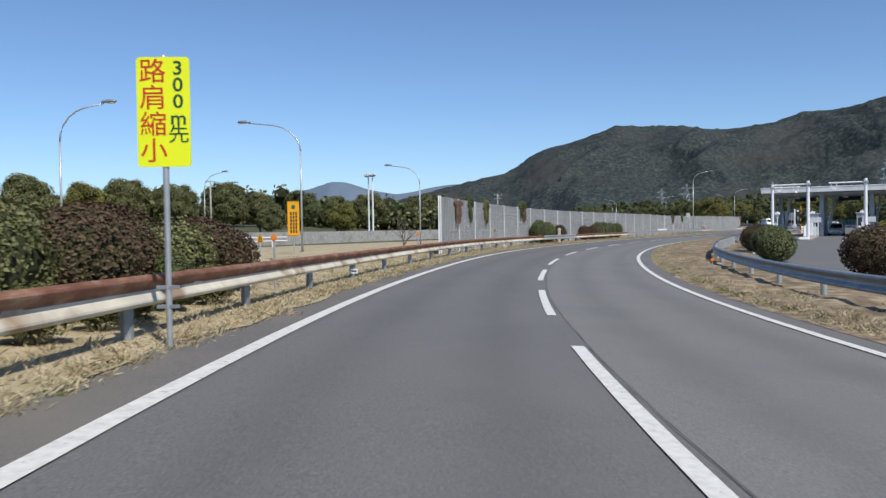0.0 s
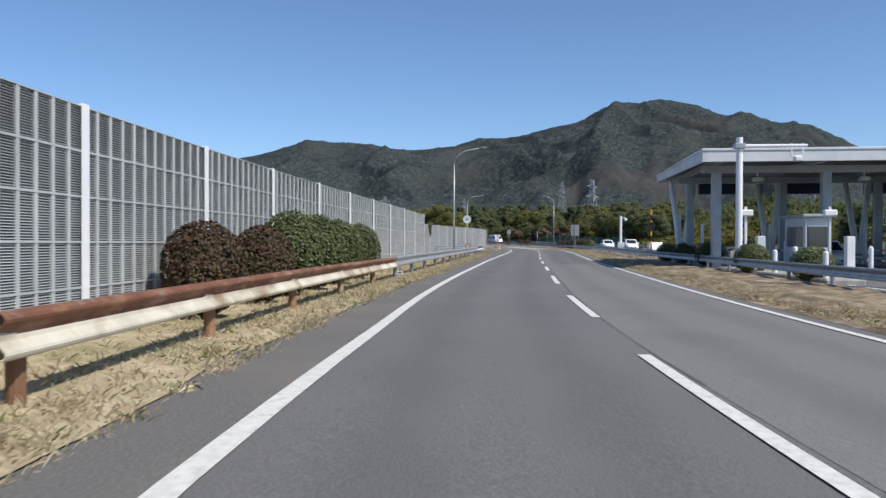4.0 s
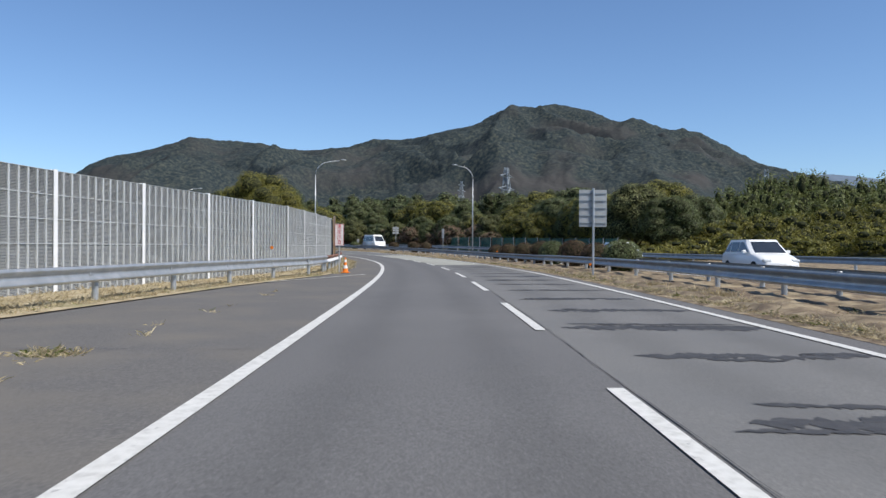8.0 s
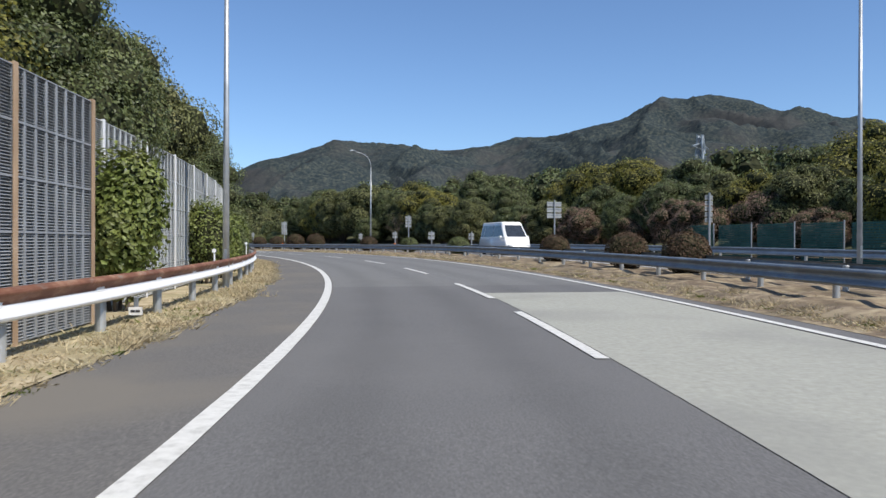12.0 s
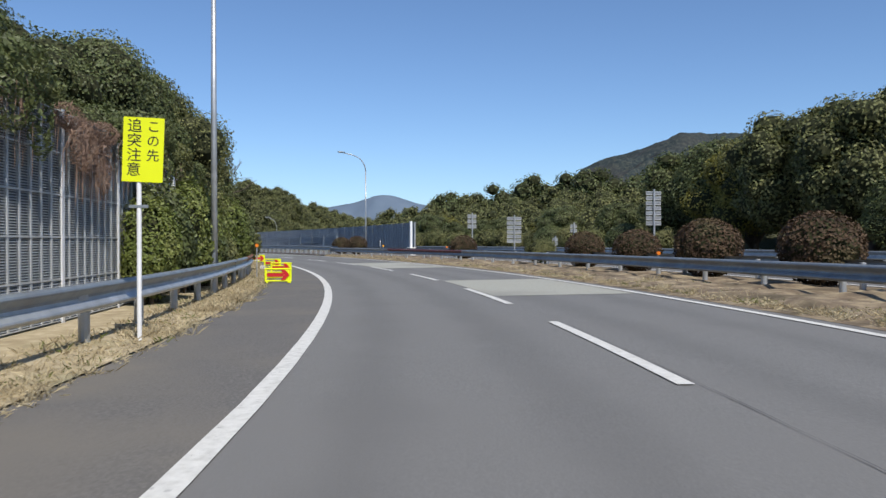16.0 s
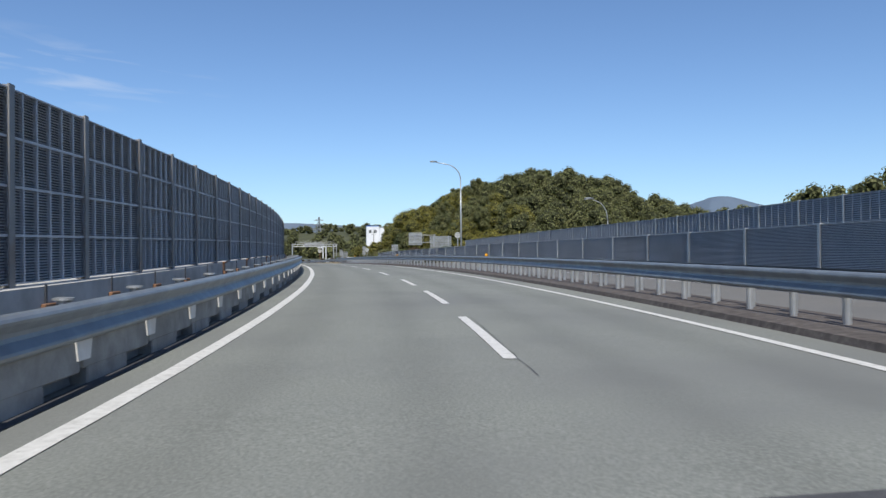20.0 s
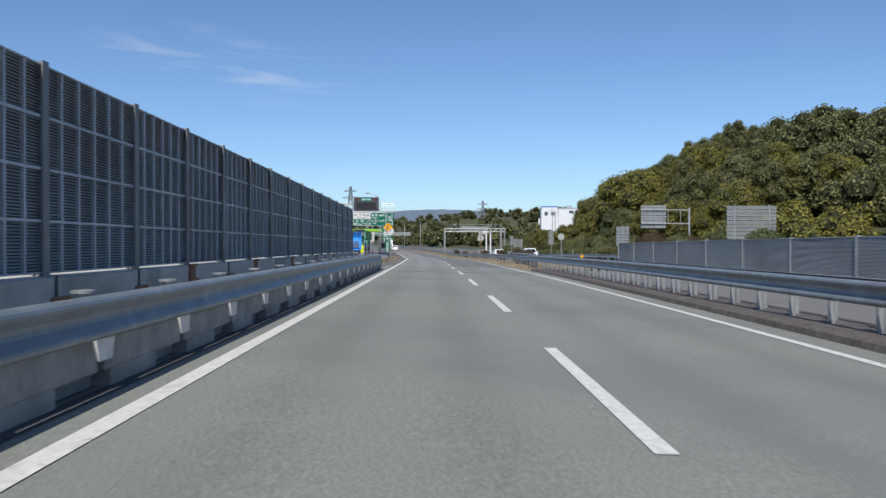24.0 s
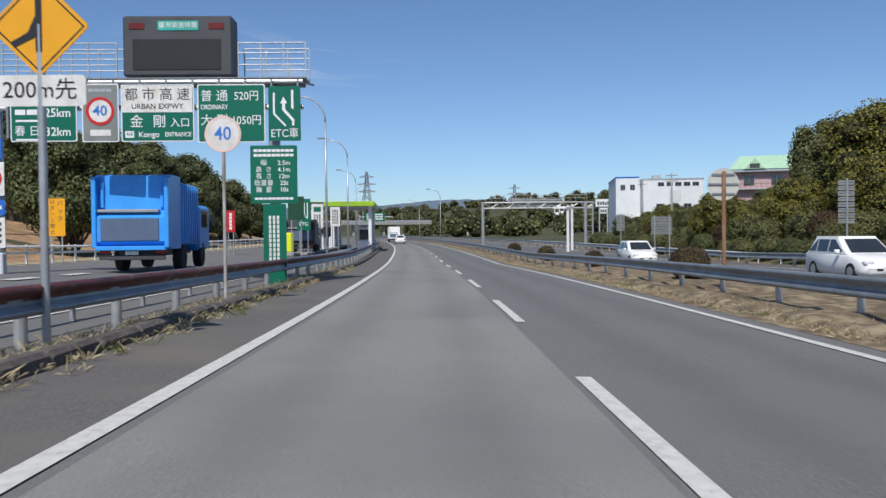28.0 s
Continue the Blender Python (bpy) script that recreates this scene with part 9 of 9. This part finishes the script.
# toll booths past the gantry
ob = holder("booth_canopy", facing(568, -13.8), "lime green canopy over the toll booths", "canopy")
part("roof", boxes((0, 8.4, 0, 12, 4.05, 4.55), bevel=0.05), M_LIME, ob)
part("soffit", boxes((0.1, 8.3, 0.1, 11.9, 4.02, 4.045)), M_FASCIA, ob)
for x in (0.6, 4.2, 7.9):
    for y in (1.2, 10.6):
        part("pillar", boxes((x - 0.16, x + 0.16, y - 0.16, y + 0.16, 0, 4.04), bevel=0.02), M_WHITE, ob)
part("canopy_sign", boxes((1.2, 3.4, -0.06, 0.0, 4.1, 4.48)), M_NAVY, ob)
for x in (3.6, 7.2):
    bt = holder("toll_booth", facing(572, -13.8 + x), "white toll booth with glazed sides", "toll booth", "toll booths")
    part("base", boxes((-0.7, 0.7, -0.3, 3.0, 0, 1.0), bevel=0.03), M_WHITE, bt)
    part("cabin", boxes((-0.6, 0.6, 0, 2.6, 1.0, 2.5), bevel=0.02), M_FASCIA, bt)
    part("window", boxes((-0.5, 0.5, -0.012, -0.002, 1.15, 2.2)), M_GLASS, bt)
    part("window", boxes((-0.612, -0.602, 0.2, 2.4, 1.15, 2.2)), M_GLASS, bt)
    part("roof", boxes((-0.75, 0.75, -0.2, 2.8, 2.5, 2.65), bevel=0.03), M_GREYP, bt)


def board_post(s, l, w, z0, z1, face, label, fill=None, name="notice_board"):
    ob = holder(name, facing(s, l), label, "sign board")
    for x in (-w * 0.3, w * 0.3):
        pole(ob, z1 - 0.1, 0.04, x, 0.05)
    bd = part("board", plate(w, z1 - z0, 0.02, 0.03), face, ob, m=Matrix.Translation((0, 0, (z0 + z1) / 2)))
    if fill:
        fill(bd, w, z1 - z0)
    return ob


def etc_fill(bd, w, h):
    lettering("ETC", 0.36, M_WHITE, bd, 0, -h * 0.3, -0.014)
    for x, k in ((-0.26, -0.2), (0.02, -0.2), (0.24, 0.0)):
        bm = bmesh.new()
        bm.faces.new([bm.verts.new((x + dx, -0.014, z)) for dx, z in ((0, h * 0.38), (0.07, h * 0.38), (0.07, 0.0), (0.07 - k, -h * 0.12), (-k, -h * 0.12), (0, 0.02))])
        part("lane_symbol", bm, M_WHITE, bd)


board_post(548, -9.8, 0.98, 1.8, 4.1, M_GREEN, "green lane board with white letters", etc_fill)
board_post(540, -9.2, 1.0, 2.5, 3.95, M_DKGREEN, "dark green back of a signal box")
board_post(555, -9.6, 0.95, 1.9, 4.0, M_FADED, "white notice board with a green panel and plain bars", lambda b, w, h: (part("panel", boxes((-0.3, 0.3, -0.015, -0.011, 0.4, 0.8)), M_GREEN, b), bars(b, -0.3, 0.3, -0.8, 0.2, 3, M_CHAR, -0.013, vertical=True, cols=6)))
board_post(565, -9.0, 0.9, 2.3, 4.1, M_FADED, "white hanging notice with plain bars", lambda b, w, h: bars(b, -0.3, 0.3, -0.7, 0.7, 4, M_CHAR, -0.013, vertical=True, cols=5))
board_post(546, -14.6, 0.6, 1.6, 3.1, M_RED, "red upright banner with white bars", lambda b, w, h: bars(b, -0.15, 0.15, -0.6, 0.6, 1, M_WHITE, -0.013, vertical=True, cols=5))


def uturn(b, w, h):
    for i, c in enumerate("バック"):
        lettering(c, 0.33, M_CHAR, b, 0.22, h * 0.36 - 0.4 * i, -0.014)
    for i, c in enumerate("Uターン禁止"):
        lettering(c, 0.27, M_CHAR, b, -0.18, h * 0.4 - 0.32 * i, -0.014)


board_post(533, -20.9, 0.95, 1.35, 3.35, M_AMBER, "amber upright board forbidding reversing and turning", uturn)
ob = holder("yellow_bollard", facing(545, -10.4), "bright yellow padded bollard on the toll island", "bollard")
part("pad", boxes((-0.28, 0.28, -0.2, 0.2, 0.24, 1.6), bevel=0.08), M_YELLOW, ob)
part("base", boxes((-0.34, 0.34, -0.26, 0.26, 0, 0.26), bevel=0.04), M_CONC, ob)
ob = holder("toll_island", facing(540, -10.0), "long concrete toll island on the ramp", "toll island")
part("kerb_slab", boxes((-0.7, 0.7, 6, 46, 0, 0.22), bevel=0.05), M_CONC, ob)
for y in (9.5, 12, 18, 21, 24):
    bm = bmesh.new()
    tube(bm, [(0.4, y, 0.2), (0.4, y, 1.25)], 0.1, 12)
    part("bollard", bm, M_WHITE, ob)
hg = holder("clipped_hedge", facing(590, -6.6), "low clipped olive hedge past the toll booths", "hedge")
g = random.Random(52)
v, f = leaf_cloud(g, [((0, 4 * i - 6, 0.6), (0.75, 2.6, 0.65)) for i in range(4)], 3500, 0.08, 0.9)
put("foliage", mesh_of("foliage", v, f, M_LEAF_O), hg)

# gantry over the opposite lanes, seen from behind
ob = holder("sign_gantry", facing(587, 0), "grey truss gantry over the opposite carriageway with sign backs", "sign gantry")
for l in (7.4, 20.2):
    part("leg", tube(bmesh.new(), [(l, 0, -0.2), (l, 0, 5.6)], 0.2, 12), M_GALV, ob)
    if l > 10:
        part("leg", tube(bmesh.new(), [(l + 0.9, 0, -0.2), (l + 0.9, 0, 5.6)], 0.12, 12), M_GALV, ob)
        for k in range(7):
            part("ladder_rung", boxes((l, l + 0.9, -0.03, 0.03, 0.7 * k + 0.5, 0.7 * k + 0.56)), M_GALV, ob)
for z in (4.85, 5.55):
    part("chord", tube(bmesh.new(), [(7.2, 0, z), (21.2, 0, z)], 0.09, 8), M_GALV, ob)
for k in range(14):
    part("lattice", tube(bmesh.new(), [(7.4 + k, 0, 4.85 if k % 2 else 5.55), (8.4 + k, 0, 5.55 if k % 2 else 4.85)], 0.05, 6), M_GALV, ob)
for i in range(5):
    part("blade", boxes((11.0, 17.2, 0.12, 0.15, 4.75 + i * 0.26, 4.95 + i * 0.26)), M_SIGNBACK, ob)
for z in (6.1, 6.5):
    part("handrail", tube(bmesh.new(), [(8.5, 0.4, z), (20.5, 0.4, z)], 0.025, 6), M_GALV, ob)
for k in range(9):
    part("baluster", boxes((8.48 + 1.5 * k, 8.52 + 1.5 * k, 0.38, 0.42, 5.55, 6.5)), M_GALV, ob)
for s, l, h in ((572, 14.6, 4.9), (578, 16.4, 5.2)):
    camera_mast(s, l, h, -1.6, h - 0.3, "white camera mast beside the far carriageway")
# far gantry with a green board over the near lanes
ob = holder("sign_gantry", facing(700, 0), "distant green direction board on a gantry", "sign gantry")
part("leg", tube(bmesh.new(), [(-8.2, 0, -0.2), (-8.2, 0, 6.8)], 0.22, 12), M_GALV, ob)
part("beam", tube(bmesh.new(), [(-8.3, 0, 6.2), (0.5, 0, 6.2)], 0.14, 10), M_GALV, ob)
bd = part("sign_board", plate(5.2, 2.4, 0.06, 0.1), M_GREEN, ob, m=Matrix.Translation((-4.2, -0.2, 6.2)))
bars(bd, -2.2, 2.2, -0.9, 0.9, 3, M_WHITE, -0.034, cols=4)
ob = holder("overbridge", facing(900, 0), "pale concrete overbridge crossing the distant carriageways", "bridge")
part("deck", boxes((-40, 48, 0, 9, 6.2, 7.6), bevel=0.05), M_CONC, ob)
for x in (-9, 7, 23):
    part("pier", boxes((x - 0.6, x + 0.6, 3, 6, -1, 6.2), bevel=0.05), M_CONC, ob)
part("parapet", boxes((-40, 48, -0.05, 0.15, 7.6, 8.5)), M_GALV, ob)
for s, l in ((640, 6.4), (690, 6.6), (740, 6.8), (655, -8.2), (720, -8.0), (780, -8.0)):
    street_lamp(s, l, -1 if l > 0 else 1, 2.4, 10.3, "far street lamp along the straight road")


# ---- buildings ----
def window_unit(parent, x, z, w, h, y, frame_m=None):
    wn = part("window", boxes((x - w / 2 - 0.06, x + w / 2 + 0.06, y - 0.05, y - 0.005, z - h / 2 - 0.06, z + h / 2 + 0.06), bevel=0.01), frame_m or M_SIGNBACK, parent)
    part("pane", boxes((x - w / 2, x - 0.03, y - 0.065, y - 0.052, z - h / 2, z + h / 2)), M_GLASS, wn)
    part("pane", boxes((x + 0.03, x + w / 2, y - 0.065, y - 0.052, z - h / 2, z + h / 2)), M_GLASS, wn)


ob = holder("office_building", facing(664, 55, 0, -14), "large white industrial building with a row of small top windows", "building")
part("wall", boxes((0, 13.5, 0, 26, -2, 13.6), bevel=0.04), M_WHITEWALL, ob)
part("wall", boxes((-5.5, 0.0, 4, 26, -2, 14.4), bevel=0.04), M_WHITEWALL, ob)
part("parapet", boxes((-0.1, 13.6, -0.1, 26.1, 13.6, 13.95), bevel=0.03), M_GREYP, ob)
part("parapet", boxes((-5.6, -0.1, 3.9, 26.1, 14.4, 14.7), bevel=0.03), M_BLUEFILM, ob, "blue roof edge")
for i in range(5):
    window_unit(ob, 4.2 + i * 1.9, 12.6, 1.3, 0.8, 0)
for i in range(2):
    window_unit(ob, 4 + i * 6.0, 7.5, 1.6, 1.3, 0)
for i in range(2):
    window_unit(ob, -3.9 + i * 2.2, 12.2, 1.0, 1.2, 4)
part("sign_panel", boxes((6.0, 8.6, -0.06, -0.01, 8.6, 11.2)), M_FASCIA, ob)
part("roof_plant", boxes((2.8, 4.6, 3, 5, 13.95, 14.9), bevel=0.05), M_GREYP, ob)

ob = holder("roadside_sign", facing(754, 79, 0, -10), "white shop board with dark plain shapes on two posts", "sign board")
for x in (-1.4, 1.4):
    part("post", boxes((x - 0.2, x + 0.2, -0.2, 0.2, -3, 10.4)), M_GREYP, ob)
part("board", boxes((-2.7, 2.7, -0.3, 0.3, 10.6, 13.2), bevel=0.05), M_WHITE, ob)
for i in range(5):
    part("mark", boxes((-2.1 + i * 0.86, -1.5 + i * 0.86, -0.33, -0.3, 11.2, 12.4 - 0.2 * (i % 2))), M_CHAR, ob)
part("lower_board", boxes((-1.3, 1.3, -0.2, 0.2, 8.2, 10.2), bevel=0.04), M_WHITE, ob)
for i in range(3):
    part("mark", boxes((-1.0 + i * 0.75, -0.45 + i * 0.75, -0.23, -0.2, 8.6, 9.6)), M_CHAR, ob)

p = ground_at(637, 70)
hb = holder("hill_house", Matrix.Translation(p) @ Matrix.Rotation(float(at(HH, 637)) + radians(-25), 4, "Z"), "hillside house with pink walls and pale green gabled roof", "house")
e = 13.0 - p.z
part("wall", boxes((-6, 16, 0, 10, -3, e), bevel=0.03), M_PINK, hb)
part("eaves", boxes((-7.2, 17.2, -1.2, 11.2, e, e + 0.55), bevel=0.05), M_GREYP, hb)
bm = bmesh.new()
loft(bm, [[(x0, y0, e + 0.55), (x0, y1, e + 0.55), (x1, ym, e + hh), (x0, y0, e + 0.55)] for x0, y0, y1, x1, ym, hh in ((-7.3, -1.3, 11.3, -5.0, 5, 3.6), (17.3, -1.3, 11.3, 17.3, 5, 3.6))])
part("roof", bm, M_ROOFG, hb)
bm = bmesh.new()
loft(bm, [[(x - 1.9 * k, y, e + 0.6), (x + 1.9 * k, y, e + 0.6), (x, y, e + 0.6 + 2.0 * k), (x - 1.9 * k, y, e + 0.6)] for x, y, k in ((-2.5, -1.5, 1.0), (-2.5, 3.4, 1.0))])
part("dormer", bm, M_ROOFG, hb)
part("dormer_louvre", boxes((-3.4, -1.6, -1.56, -1.51, e + 0.75, e + 1.6)), M_CHAR, hb)
for x in (-3.5, 1.5, 6.5, 11.5):
    window_unit(hb, x, e - 1.6, 1.9, 1.9, 0)
part("balcony", boxes((-6.3, 16.3, -1.3, -0.02, e - 3.4, e - 3.2), bevel=0.02), M_GREYP, hb)
for k in range(24):
    part("baluster", boxes((-6.2 + k * 0.97, -6.14 + k * 0.97, -1.28, -1.22, e - 3.2, e - 2.3)), M_CHAR, hb)
part("handrail", boxes((-6.3, 16.3, -1.3, -1.2, e - 2.3, e - 2.22)), M_CHAR, hb)

ob = holder("roadside_shed", facing(598, 33, 0, -8), "low grey shed with a teal awning behind the hedge", "shed")
part("wall", boxes((-4, 4, 0, 6, -1, 2.8), bevel=0.03), M_GREYP, ob)
part("roof", boxes((-4.2, 4.2, -0.2, 6.2, 2.8, 3.0), bevel=0.03), M_GALV_D, ob)
part("awning", boxes((1.6, 5.2, -0.6, 2.0, 1.9, 3.1), bevel=0.05), M_TEAL, ob)
for i, (s, l, w, h, m_) in enumerate(((860, 62, 12, 5, M_FASCIA), (1010, -40, 12, 9, M_CREAM), (1030, 44, 14, 10, M_FASCIA))):
    ob = holder("far_building", facing(s, l, 0, rng.uniform(-20, 20)), "small pale building in the distance", "building", "far buildings")
    part("wall", boxes((-w / 2, w / 2, 0, w * 0.7, -3, h)), m_, ob)
    part("roof", boxes((-w / 2 - 0.3, w / 2 + 0.3, -0.3, w * 0.7 + 0.3, h, h + 0.4)), M_GREYP, ob)
    for k in range(4):
        window_unit(ob, (k - 1.5) * w / 4.4, h * 0.65, w / 8, h * 0.2, 0)

# white end post of the bridge barrier and gate in the far screen
ob = holder("barrier_end_post", facing(333.9, -5.32), "broad white steel end post of the bridge barrier", "post")
part("shaft", boxes((-0.07, 0.07, -0.1, 0.1, -0.1, 2.9), bevel=0.02), M_WHITE, ob)
part("cap", boxes((-0.09, 0.09, -0.12, 0.12, 2.9, 2.93), bevel=0.01), M_WHITE, ob)
ob = holder("barrier_end_post", facing(341.5, 11.35), "white end post of the far noise barrier", "post")
part("shaft", boxes((-0.1, 0.1, -0.1, 0.1, -0.1, 2.95), bevel=0.02), M_WHITE, ob)
part("foot", boxes((-0.25, 0.25, -0.5, 0.3, -0.1, 0.7), bevel=0.03), M_FADED, ob)
